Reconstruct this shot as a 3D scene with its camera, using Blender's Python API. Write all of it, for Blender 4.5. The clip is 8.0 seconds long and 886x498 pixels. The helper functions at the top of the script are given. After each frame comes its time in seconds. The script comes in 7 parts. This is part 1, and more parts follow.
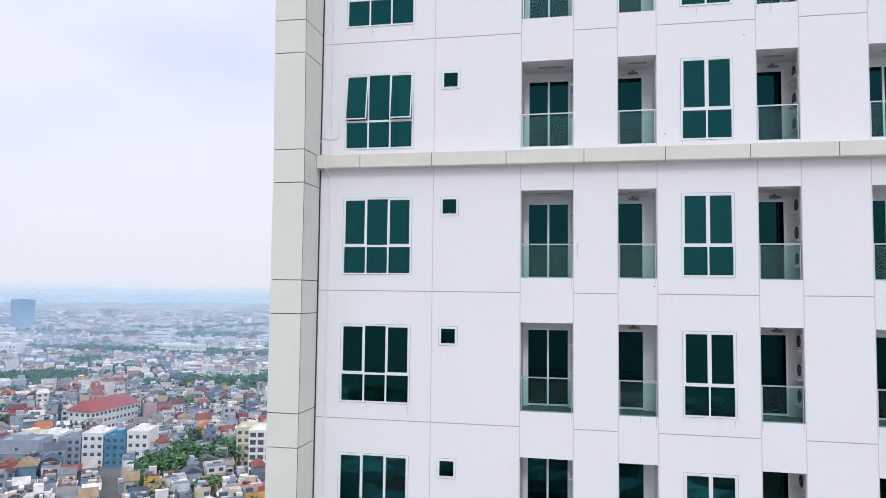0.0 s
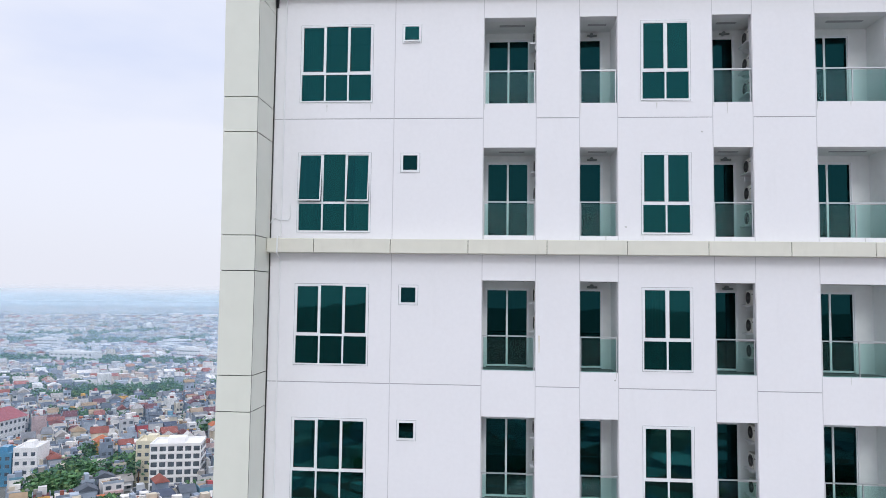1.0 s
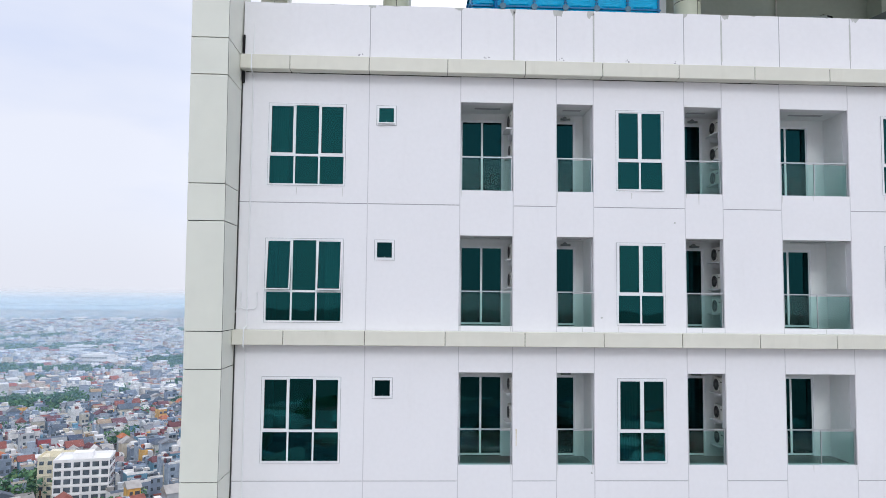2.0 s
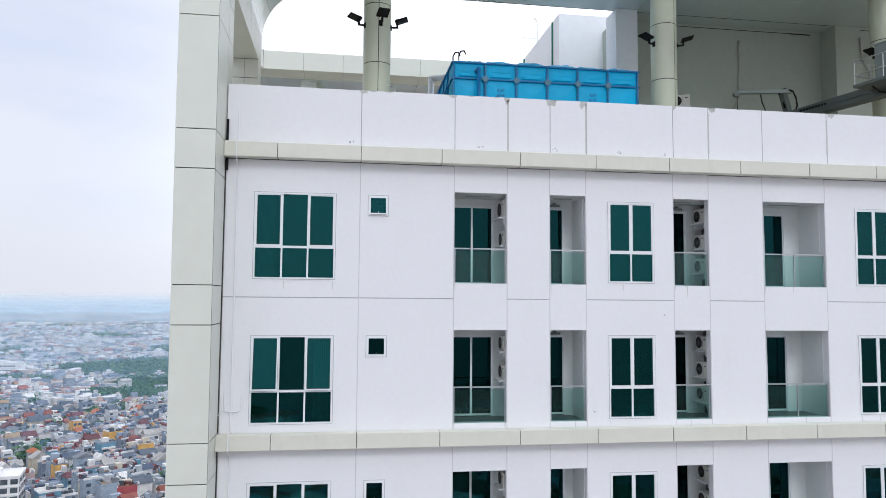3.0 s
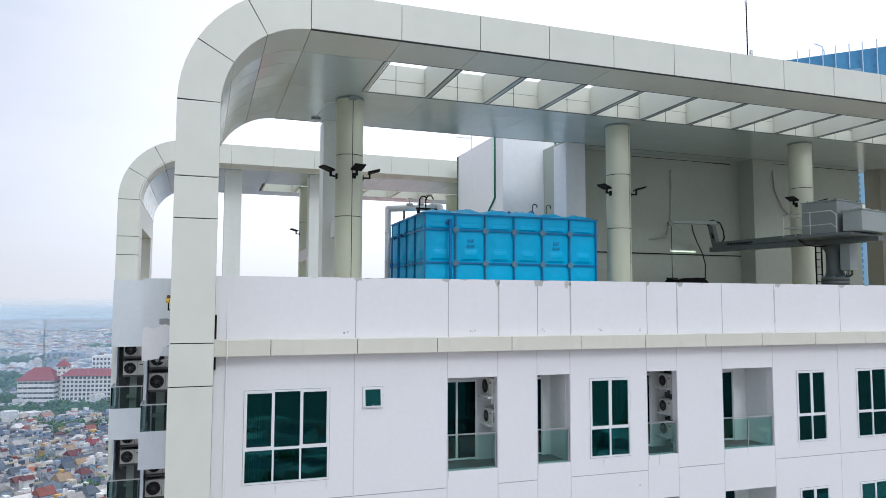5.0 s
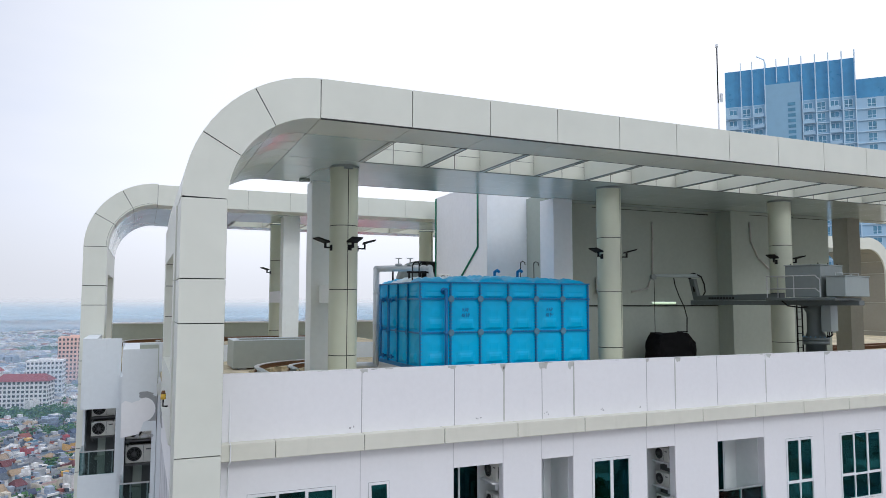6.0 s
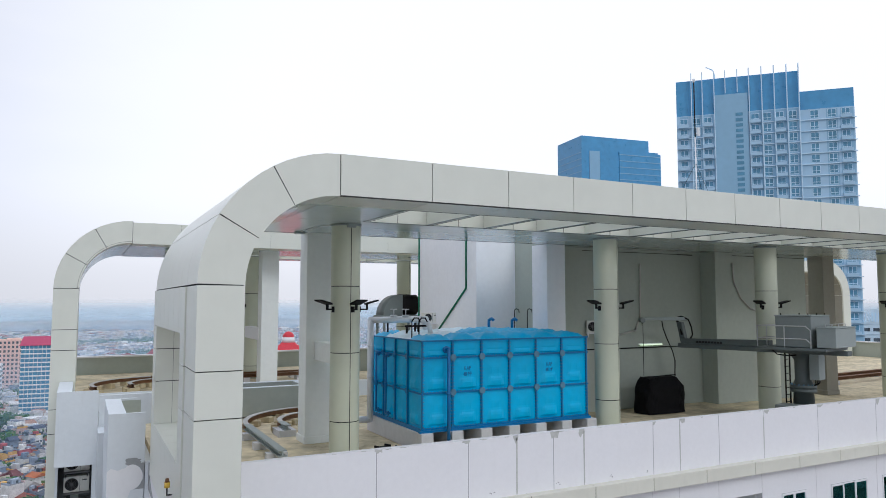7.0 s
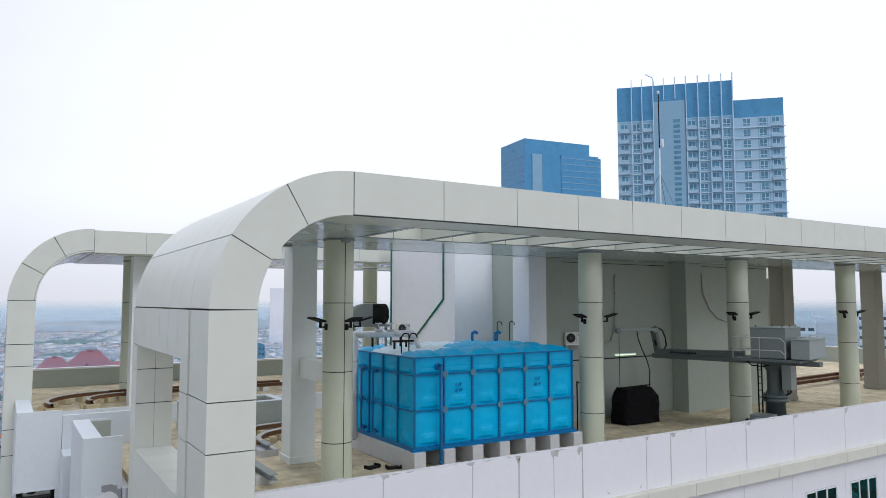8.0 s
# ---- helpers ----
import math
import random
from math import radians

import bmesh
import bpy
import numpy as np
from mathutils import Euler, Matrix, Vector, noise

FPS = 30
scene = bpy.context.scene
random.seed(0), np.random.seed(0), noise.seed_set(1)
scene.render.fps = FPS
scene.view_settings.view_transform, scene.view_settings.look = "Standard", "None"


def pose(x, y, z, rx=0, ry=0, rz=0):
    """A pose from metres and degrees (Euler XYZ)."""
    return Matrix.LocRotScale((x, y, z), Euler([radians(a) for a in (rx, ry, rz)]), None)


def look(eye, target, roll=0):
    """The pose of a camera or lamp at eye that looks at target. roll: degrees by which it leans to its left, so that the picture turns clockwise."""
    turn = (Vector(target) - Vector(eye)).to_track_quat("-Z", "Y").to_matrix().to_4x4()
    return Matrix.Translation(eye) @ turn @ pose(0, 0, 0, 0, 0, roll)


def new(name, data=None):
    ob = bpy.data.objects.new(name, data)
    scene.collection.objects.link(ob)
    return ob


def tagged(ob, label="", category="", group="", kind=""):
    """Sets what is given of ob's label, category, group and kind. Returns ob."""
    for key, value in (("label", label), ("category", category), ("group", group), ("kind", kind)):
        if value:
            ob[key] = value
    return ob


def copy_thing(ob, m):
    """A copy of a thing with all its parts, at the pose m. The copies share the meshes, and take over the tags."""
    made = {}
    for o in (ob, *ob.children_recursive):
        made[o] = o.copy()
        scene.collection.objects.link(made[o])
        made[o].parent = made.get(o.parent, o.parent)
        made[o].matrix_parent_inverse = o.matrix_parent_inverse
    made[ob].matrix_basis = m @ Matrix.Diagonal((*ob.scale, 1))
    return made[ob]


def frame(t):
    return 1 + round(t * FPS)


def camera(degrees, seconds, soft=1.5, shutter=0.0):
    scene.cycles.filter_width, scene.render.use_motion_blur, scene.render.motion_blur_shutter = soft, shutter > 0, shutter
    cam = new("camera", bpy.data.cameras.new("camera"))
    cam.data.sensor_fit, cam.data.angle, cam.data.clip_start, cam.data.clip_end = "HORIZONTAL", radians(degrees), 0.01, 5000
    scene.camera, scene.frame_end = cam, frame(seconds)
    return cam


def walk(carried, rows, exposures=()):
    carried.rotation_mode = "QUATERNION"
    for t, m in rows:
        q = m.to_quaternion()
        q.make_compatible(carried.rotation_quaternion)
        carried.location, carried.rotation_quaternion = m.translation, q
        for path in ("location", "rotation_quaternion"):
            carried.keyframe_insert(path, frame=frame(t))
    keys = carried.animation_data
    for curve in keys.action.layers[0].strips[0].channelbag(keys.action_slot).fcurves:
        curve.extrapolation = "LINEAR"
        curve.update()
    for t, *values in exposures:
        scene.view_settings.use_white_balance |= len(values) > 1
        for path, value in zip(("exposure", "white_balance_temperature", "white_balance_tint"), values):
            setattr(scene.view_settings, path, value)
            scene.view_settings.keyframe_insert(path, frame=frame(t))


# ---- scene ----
cam = camera(64.5, 8.0, soft=0.35)
METRES, EYE, TILT, LEAN, TURN = 20.0, 80.0, 3.5, -0.7, 11.3
ROWS = [
    (0.0, 0.0, 0.0, 0.0, -0.0, 0.0, -0.0),
    (0.5, -0.0341, 0.0186, 0.0565, -3.7, 0.09, -0.24),
    (1.0, -0.0607, 0.0342, 0.1113, -7.27, 0.19, -0.47),
    (1.5, -0.0909, 0.0497, 0.166, -10.64, 0.29, -0.62),
    (3.0, -0.198, 0.1147, 0.3338, -19.62, 0.56, -0.98),
    (3.5, -0.231, 0.1326, 0.3907, -22.51, 0.68, -1.1),
    (4.0, -0.2664, 0.1487, 0.4465, -25.24, 0.83, -1.21),
    (4.5, -0.3048, 0.1655, 0.5005, -27.88, 0.94, -1.29),
    (6.0, -0.3879, 0.2419, 0.6581, -34.49, 1.04, -1.47),
    (6.5, -0.4119, 0.2737, 0.7015, -36.41, 1.06, -1.58),
    (7.0, -0.4357, 0.3047, 0.7403, -38.4, 1.13, -1.65),
    (7.5, -0.4585, 0.3345, 0.7598, -40.56, 1.22, -1.77),
    (8.0, -0.4812, 0.3669, 0.7593, -43.25, 1.28, -1.86),
]
walk(cam, [(t, pose(7.04, -18.0, EYE, TILT, LEAN, TURN) @ pose(METRES * x, METRES * y, METRES * z, 90 + pitch, roll, yaw)) for t, x, y, z, yaw, pitch, roll in ROWS],
     exposures=[(0.0, 0.05, 5950, 9), (3.0, -0.02, 5900, 7), (4.5, -0.09, 5850, 6), (6.0, -0.27, 5880, 7), (8.0, -0.33, 5900, 7.5)])

# ---- world, sun ----
world = bpy.data.worlds.new("world")
scene.world = world
world.use_nodes = True
wn = world.node_tree.nodes
wl = world.node_tree.links
wn.clear()
SUN_EL, SUN_AZ = 37.0, 172.0
w_out = wn.new("ShaderNodeOutputWorld")
w_sky = wn.new("ShaderNodeTexSky")
w_sky.sky_type = "NISHITA"
w_sky.sun_disc = False
w_sky.sun_elevation = radians(SUN_EL)
w_sky.sun_rotation = radians(SUN_AZ)
w_sky.air_density, w_sky.dust_density, w_sky.ozone_density = 1.0, 4.0, 1.0
w_bg_sky = wn.new("ShaderNodeBackground")
w_bg_sky.inputs["Strength"].default_value = 0.10
wl.new(w_sky.outputs["Color"], w_bg_sky.inputs["Color"])
# a thin bright overcast with soft lilac-grey banks of cloud
w_co = wn.new("ShaderNodeTexCoord")
w_map = wn.new("ShaderNodeMapping")
w_map.inputs["Scale"].default_value = (1.2, 1.2, 4.0)
w_map.inputs["Location"].default_value = (0.35, 0.1, 0.2)
wl.new(w_co.outputs["Generated"], w_map.inputs["Vector"])
w_n = wn.new("ShaderNodeTexNoise")
w_n.inputs["Scale"].default_value = 1.5
w_n.inputs["Detail"].default_value = 5.0
w_n.inputs["Roughness"].default_value = 0.5
wl.new(w_map.outputs["Vector"], w_n.inputs["Vector"])
w_ramp = wn.new("ShaderNodeValToRGB")
w_ramp.color_ramp.elements[0].position = 0.36
w_ramp.color_ramp.elements[0].color = (0.84, 0.85, 0.975, 1)
w_ramp.color_ramp.elements[1].position = 0.58
w_ramp.color_ramp.elements[1].color = (0.99, 0.955, 0.995, 1)
wl.new(w_n.outputs["Fac"], w_ramp.inputs["Fac"])
w_bg_cloud = wn.new("ShaderNodeBackground")
# the cloud is thinner and brighter towards the north-east
w_dot = wn.new("ShaderNodeVectorMath")
w_dot.operation = "DOT_PRODUCT"
w_dot.inputs[1].default_value = (0.75, 0.66, 0.0)
wl.new(w_co.outputs["Generated"], w_dot.inputs[0])
w_side = wn.new("ShaderNodeMapRange")
w_side.interpolation_type = "SMOOTHSTEP"
w_side.inputs["From Min"].default_value, w_side.inputs["From Max"].default_value = 0.30, 0.80
w_side.inputs["To Min"].default_value, w_side.inputs["To Max"].default_value = 0.0, 0.50
wl.new(w_dot.outputs["Value"], w_side.inputs["Value"])
w_sep = wn.new("ShaderNodeSeparateXYZ")
wl.new(w_co.outputs["Generated"], w_sep.inputs[0])
w_up = wn.new("ShaderNodeMapRange")
w_up.interpolation_type = "SMOOTHSTEP"
w_up.inputs["From Min"].default_value, w_up.inputs["From Max"].default_value = -0.02, 0.16
w_up.inputs["To Min"].default_value, w_up.inputs["To Max"].default_value = 0.30, 1.0
wl.new(w_sep.outputs["Z"], w_up.inputs["Value"])
# paler, faintly pink air just over the horizon
w_low = wn.new("ShaderNodeMapRange")
w_low.interpolation_type = "SMOOTHSTEP"
w_low.inputs["From Min"].default_value, w_low.inputs["From Max"].default_value = 0.02, 0.16
wl.new(w_sep.outputs["Z"], w_low.inputs["Value"])
w_tone = wn.new("ShaderNodeMix")
w_tone.data_type = "RGBA"
w_tone.inputs["A"].default_value = (0.955, 0.915, 0.945, 1)
wl.new(w_low.outputs[0], w_tone.inputs["Factor"])
wl.new(w_ramp.outputs["Color"], w_tone.inputs["B"])
w_warm = wn.new("ShaderNodeMath")
w_warm.operation = "MULTIPLY"
w_warm.use_clamp = True
w_warm.inputs[1].default_value = 1.9
wl.new(w_side.outputs[0], w_warm.inputs[0])
w_white = wn.new("ShaderNodeMix")
w_white.data_type = "RGBA"
w_white.inputs["B"].default_value = (1.0, 0.955, 0.965, 1)
wl.new(w_warm.outputs[0], w_white.inputs["Factor"])
wl.new(w_tone.outputs["Result"], w_white.inputs["A"])
wl.new(w_white.outputs["Result"], w_bg_cloud.inputs["Color"])
w_glow = wn.new("ShaderNodeMath")
w_glow.operation = "MULTIPLY_ADD"
w_glow.inputs[2].default_value = 0.93
wl.new(w_side.outputs[0], w_glow.inputs[0])
wl.new(w_up.outputs[0], w_glow.inputs[1])
# an overcast is brightest overhead
w_zen = wn.new("ShaderNodeMapRange")
w_zen.interpolation_type = "SMOOTHSTEP"
w_zen.inputs["From Min"].default_value, w_zen.inputs["From Max"].default_value = 0.40, 1.0
w_zen.inputs["To Min"].default_value, w_zen.inputs["To Max"].default_value = 1.0, 1.75
wl.new(w_sep.outputs["Z"], w_zen.inputs["Value"])
w_lum = wn.new("ShaderNodeMath")
w_lum.operation = "MULTIPLY"
wl.new(w_glow.outputs[0], w_lum.inputs[0])
wl.new(w_zen.outputs[0], w_lum.inputs[1])
wl.new(w_lum.outputs[0], w_bg_cloud.inputs["Strength"])
w_mix = wn.new("ShaderNodeMixShader")
w_mix.inputs["Fac"].default_value = 0.93
wl.new(w_bg_sky.outputs[0], w_mix.inputs[1])
wl.new(w_bg_cloud.outputs[0], w_mix.inputs[2])
wl.new(w_mix.outputs[0], w_out.inputs["Surface"])

sun_data = bpy.data.lights.new("sun", "SUN")
sun_data.energy = 0.80
sun_data.angle = radians(17)
sun_data.color = (1.0, 0.96, 0.90)
sun = new("sun", sun_data)
_a, _e = radians(SUN_AZ), radians(SUN_EL)
sun_dir = Vector((math.sin(_a) * math.cos(_e), math.cos(_a) * math.cos(_e), math.sin(_e)))
sun.matrix_world = look(sun_dir * 300, (0, 0, 0))


# ---- materials ----
def principled(name):
    m = bpy.data.materials.new(name)
    m.use_nodes = True
    return m, m.node_tree.nodes, m.node_tree.links, m.node_tree.nodes["Principled BSDF"]


def surface(name, rgb, rough=0.6, metal=0.0, vary=0.06, grain=6.0, stain=0.0, stain_rgb=(0.3, 0.28, 0.24), bump=0.02,
            spread=0.05, spec=0.5, coarse=0.5, streak=1.0, worn=0.56):
    """A paint, plaster, concrete or metal: base colour with fine grain, broad patches, optional stains and relief."""
    m, n, l, p = principled(name)
    co = n.new("ShaderNodeNewGeometry")
    fine = n.new("ShaderNodeTexNoise")
    fine.inputs["Scale"].default_value = grain
    fine.inputs["Detail"].default_value = 6.0
    l.new(co.outputs["Position"], fine.inputs["Vector"])
    mp = n.new("ShaderNodeMapping")
    mp.inputs["Scale"].default_value = (1, 1, streak)
    l.new(co.outputs["Position"], mp.inputs["Vector"])
    big = n.new("ShaderNodeTexNoise")
    big.inputs["Scale"].default_value = coarse
    big.inputs["Detail"].default_value = 4.0
    l.new(mp.outputs["Vector"], big.inputs["Vector"])
    info = n.new("ShaderNodeObjectInfo")
    add = n.new("ShaderNodeMath")
    add.operation = "ADD"
    l.new(fine.outputs["Fac"], add.inputs[0])
    l.new(big.outputs["Fac"], add.inputs[1])
    add2 = n.new("ShaderNodeMath")
    add2.operation = "MULTIPLY_ADD"
    l.new(info.outputs["Random"], add2.inputs[0])
    add2.inputs[1].default_value = spread * 2
    l.new(add.outputs[0], add2.inputs[2])
    rng = n.new("ShaderNodeMapRange")
    rng.inputs["From Min"].default_value = 0.6
    rng.inputs["From Max"].default_value = 1.4
    rng.inputs["To Min"].default_value = 1 - vary
    rng.inputs["To Max"].default_value = 1 + vary
    l.new(add2.outputs[0], rng.inputs["Value"])
    mul = n.new("ShaderNodeVectorMath")
    mul.operation = "SCALE"
    mul.inputs[0].default_value = rgb
    l.new(rng.outputs[0], mul.inputs["Scale"])
    out = mul.outputs["Vector"]
    if stain > 0:
        mp2 = n.new("ShaderNodeMapping")
        mp2.inputs["Scale"].default_value = (2.2, 2.2, 0.35)
        l.new(co.outputs["Position"], mp2.inputs["Vector"])
        sn = n.new("ShaderNodeTexNoise")
        sn.inputs["Scale"].default_value = 1.1
        sn.inputs["Detail"].default_value = 8.0
        sn.inputs["Roughness"].default_value = 0.65
        l.new(mp2.outputs["Vector"], sn.inputs["Vector"])
        sr = n.new("ShaderNodeMapRange")
        sr.inputs["From Min"].default_value = worn
        sr.inputs["From Max"].default_value = worn + 0.22
        sr.inputs["To Max"].default_value = stain
        l.new(sn.outputs["Fac"], sr.inputs["Value"])
        mx = n.new("ShaderNodeMix")
        mx.data_type = "RGBA"
        l.new(sr.outputs[0], mx.inputs["Factor"])
        l.new(out, mx.inputs["A"])
        mx.inputs["B"].default_value = (*stain_rgb, 1)
        out = mx.outputs["Result"]
    l.new(out, p.inputs["Base Color"])
    rr = n.new("ShaderNodeMapRange")
    rr.inputs["To Min"].default_value = max(0.02, rough - 0.08)
    rr.inputs["To Max"].default_value = min(1.0, rough + 0.08)
    l.new(big.outputs["Fac"], rr.inputs["Value"])
    l.new(rr.outputs[0], p.inputs["Roughness"])
    p.inputs["Metallic"].default_value = metal
    p.inputs["Specular IOR Level"].default_value = spec
    if bump > 0:
        b = n.new("ShaderNodeBump")
        b.inputs["Strength"].default_value = 0.35
        b.inputs["Distance"].default_value = bump
        l.new(fine.outputs["Fac"], b.inputs["Height"])
        l.new(b.outputs[0], p.inputs["Normal"])
    return m


def glazing(name, tint, gloss, ior, rough=0.02):
    """Clear or tinted sheet glass: see-through with a mirror reflection that grows at grazing angles."""
    m, n, l, p = principled(name)
    n.remove(p)
    out = n["Material Output"]
    tr = n.new("ShaderNodeBsdfTransparent")
    tr.inputs["Color"].default_value = (*tint, 1)
    gl = n.new("ShaderNodeBsdfGlossy")
    gl.inputs["Color"].default_value = (*gloss, 1)
    gl.inputs["Roughness"].default_value = rough
    co = n.new("ShaderNodeNewGeometry")
    wv = n.new("ShaderNodeTexNoise")
    wv.inputs["Scale"].default_value = 0.9
    l.new(co.outputs["Position"], wv.inputs["Vector"])
    b = n.new("ShaderNodeBump")
    b.inputs["Strength"].default_value = 0.06
    b.inputs["Distance"].default_value = 0.05
    l.new(wv.outputs["Fac"], b.inputs["Height"])
    l.new(b.outputs[0], gl.inputs["Normal"])
    fr = n.new("ShaderNodeFresnel")
    fr.inputs["IOR"].default_value = ior
    mx = n.new("ShaderNodeMixShader")
    l.new(fr.outputs[0], mx.inputs["Fac"])
    l.new(tr.outputs[0], mx.inputs[1])
    l.new(gl.outputs[0], mx.inputs[2])
    l.new(mx.outputs[0], out.inputs["Surface"])
    return m


WHITE = surface("white_wall_paint", (0.80, 0.795, 0.81), 0.7, vary=0.025, grain=9, stain=0.10, stain_rgb=(0.55, 0.54, 0.52), bump=0.004, spread=0.03)
SIDEWALL = surface("grey_white_side_paint", (0.67, 0.71, 0.73), 0.75, vary=0.04, grain=7, stain=0.25, stain_rgb=(0.42, 0.43, 0.43), bump=0.004)
WORN = surface("worn_white_plaster", (0.66, 0.67, 0.68), 0.8, vary=0.07, grain=5, stain=0.85, stain_rgb=(0.33, 0.34, 0.36), bump=0.006, worn=0.42)
BEIGE = surface("cream_metal_cladding", (0.70, 0.715, 0.635), 0.32, vary=0.035, grain=2, stain=0.06, stain_rgb=(0.45, 0.44, 0.38), bump=0.0, spread=0.06, spec=0.55)
CURVE = surface("curved_soffit_cladding", (0.62, 0.66, 0.60), 0.2, metal=0.25, vary=0.03, grain=2, bump=0.0, spread=0.05, spec=0.7)
# cream cladding with its base shifted bluish for the tank's reflection
SOFFIT = surface("soffit_cladding", (0.60, 0.68, 0.68), 0.16, metal=0.3, vary=0.03, grain=2, bump=0.0, spread=0.015, spec=0.7)
LEDGE = surface("ledge_cladding", (0.69, 0.68, 0.59), 0.5, vary=0.05, grain=3, stain=0.18, stain_rgb=(0.36, 0.35, 0.27), bump=0.0)
BALWALL = surface("balcony_lining_paint", (0.76, 0.77, 0.76), 0.8, vary=0.04, stain=0.2, stain_rgb=(0.4, 0.4, 0.4), bump=0.003)
COLCLAD = surface("cream_column_cladding", (0.60, 0.63, 0.50), 0.36, vary=0.04, grain=2, stain=0.12, stain_rgb=(0.42, 0.40, 0.30), bump=0.0, spread=0.06)
DARK = surface("joint_shadow_gap", (0.04, 0.04, 0.038), 0.8, vary=0.1, bump=0.0)
SEALANT = surface("grey_joint_sealant", (0.40, 0.395, 0.41), 0.8, vary=0.1, bump=0.0)
FRAME = surface("white_aluminium", (0.80, 0.81, 0.82), 0.35, vary=0.02, bump=0.0)
PALESEAL = surface("pale_joint_sealant", (0.60, 0.595, 0.61), 0.8, vary=0.1, grain=3, bump=0.0)
GRILLE = surface("dull_grille_wire", (0.10, 0.10, 0.10), 0.6, vary=0.1, bump=0.0)
STEEL = surface("brushed_steel", (0.55, 0.56, 0.57), 0.35, metal=0.8, vary=0.05, bump=0.0)
GLASS = glazing("teal_window_glass", (0.15, 0.40, 0.40), (0.15, 0.74, 0.75), 1.78)
DOORGLASS = glazing("dark_door_glass", (0.05, 0.12, 0.14), (0.14, 0.78, 0.84), 1.52)
RAILGLASS = glazing("clear_green_rail_glass", (0.80, 0.92, 0.90), (0.7, 1.0, 0.97), 1.4)
# near-black room paint stands in for the shade of deep interiors
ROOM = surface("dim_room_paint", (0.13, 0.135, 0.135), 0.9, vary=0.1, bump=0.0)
CURTAIN = surface("pale_curtain", (0.42, 0.45, 0.44), 0.9, vary=0.15, grain=3, bump=0.01)
TANK = surface("blue_tank_panel", (0.010, 0.45, 0.80), 0.45, spec=0.35, vary=0.10, grain=4, stain=0.25, stain_rgb=(0.06, 0.36, 0.58), bump=0.003, spread=0.10)
TANKDARK = surface("blue_tank_flange", (0.002, 0.17, 0.42), 0.4, vary=0.1, bump=0.0)
TANKLID = surface("pale_blue_tank_lid", (0.66, 0.82, 0.90), 0.4, vary=0.2, grain=2, stain=1.0, stain_rgb=(0.82, 0.86, 0.88), bump=0.01)
GREYBOLT = surface("grey_clamp_plate", (0.10, 0.23, 0.34), 0.5, metal=0.0, vary=0.2, bump=0.0)
BLUEPIPE = surface("dark_blue_pipe", (0.01, 0.16, 0.42), 0.35, vary=0.1, bump=0.0)
PIPEWHITE = surface("pale_steel_pipe", (0.66, 0.68, 0.70), 0.35, metal=0.2, vary=0.08, bump=0.0)
CONCRETE = surface("weathered_deck_concrete", (0.55, 0.475, 0.32), 0.9, vary=0.42, grain=3, coarse=0.8, stain=0.8, stain_rgb=(0.13, 0.105, 0.06), bump=0.02)
PIERPAINT = surface("green_white_column_paint", (0.79, 0.815, 0.79), 0.75, vary=0.04, grain=6, stain=0.15, stain_rgb=(0.5, 0.5, 0.46), bump=0.004)
BOXGREY = surface("grey_green_box_render", (0.40, 0.43, 0.38), 0.8, vary=0.06, grain=5, stain=0.3, stain_rgb=(0.3, 0.31, 0.28), bump=0.004)
DARKTILE = surface("dark_balcony_tile", (0.11, 0.12, 0.12), 0.5, vary=0.15, bump=0.0)
COREWHITE = surface("white_plant_room_paint", (0.88, 0.885, 0.90), 0.75, vary=0.04, grain=6, stain=0.12, stain_rgb=(0.6, 0.6, 0.58), bump=0.004)
BLOCK = surface("painted_concrete_block", (0.62, 0.62, 0.63), 0.85, vary=0.07, stain=0.3, bump=0.006)
BLACK = surface("black_powder_coat", (0.008, 0.008, 0.009), 0.6, vary=0.2, bump=0.0, spec=0.2)
COVER = surface("black_tarpaulin", (0.006, 0.006, 0.007), 0.85, vary=0.3, grain=7, bump=0.02, spec=0.15)
MACHINE = surface("grey_machine_paint", (0.20, 0.23, 0.225), 0.45, vary=0.06, stain=0.2, stain_rgb=(0.16, 0.15, 0.14), bump=0.0)
MACHINELIGHT = surface("light_grey_machine_paint", (0.29, 0.33, 0.32), 0.5, vary=0.05, stain=0.15, bump=0.0)
# machine grey taken darker, with the platform's shade put into the colour
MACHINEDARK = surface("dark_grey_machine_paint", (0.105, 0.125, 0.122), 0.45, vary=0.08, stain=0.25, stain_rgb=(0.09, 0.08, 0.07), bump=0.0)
# column paint with canopy shade put into the base colour
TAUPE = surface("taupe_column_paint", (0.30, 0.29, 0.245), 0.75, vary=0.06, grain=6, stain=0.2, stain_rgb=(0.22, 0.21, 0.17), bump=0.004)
REPAIR = surface("fresh_white_repair", (0.80, 0.80, 0.80), 0.8, vary=0.03, grain=8, stain=0.2, stain_rgb=(0.6, 0.6, 0.6), bump=0.004)
SIDEGLASS = glazing("clear_side_rail_glass", (0.72, 0.80, 0.80), (0.7, 0.85, 0.85), 1.18)
ACWHITE = surface("off_white_ac_casing", (0.74, 0.73, 0.67), 0.5, vary=0.05, stain=0.2, bump=0.0)
RUST = surface("rusty_track_steel", (0.17, 0.085, 0.04), 0.75, metal=0.2, vary=0.25, grain=8, bump=0.01)
GREEN = surface("green_conduit", (0.01, 0.16, 0.09), 0.5, vary=0.1, bump=0.0)
CONDUIT = surface("pale_conduit", (0.5, 0.49, 0.46), 0.6, vary=0.1, bump=0.0)
BEACON = surface("amber_beacon", (0.72, 0.47, 0.06), 0.25, vary=0.1, bump=0.0)
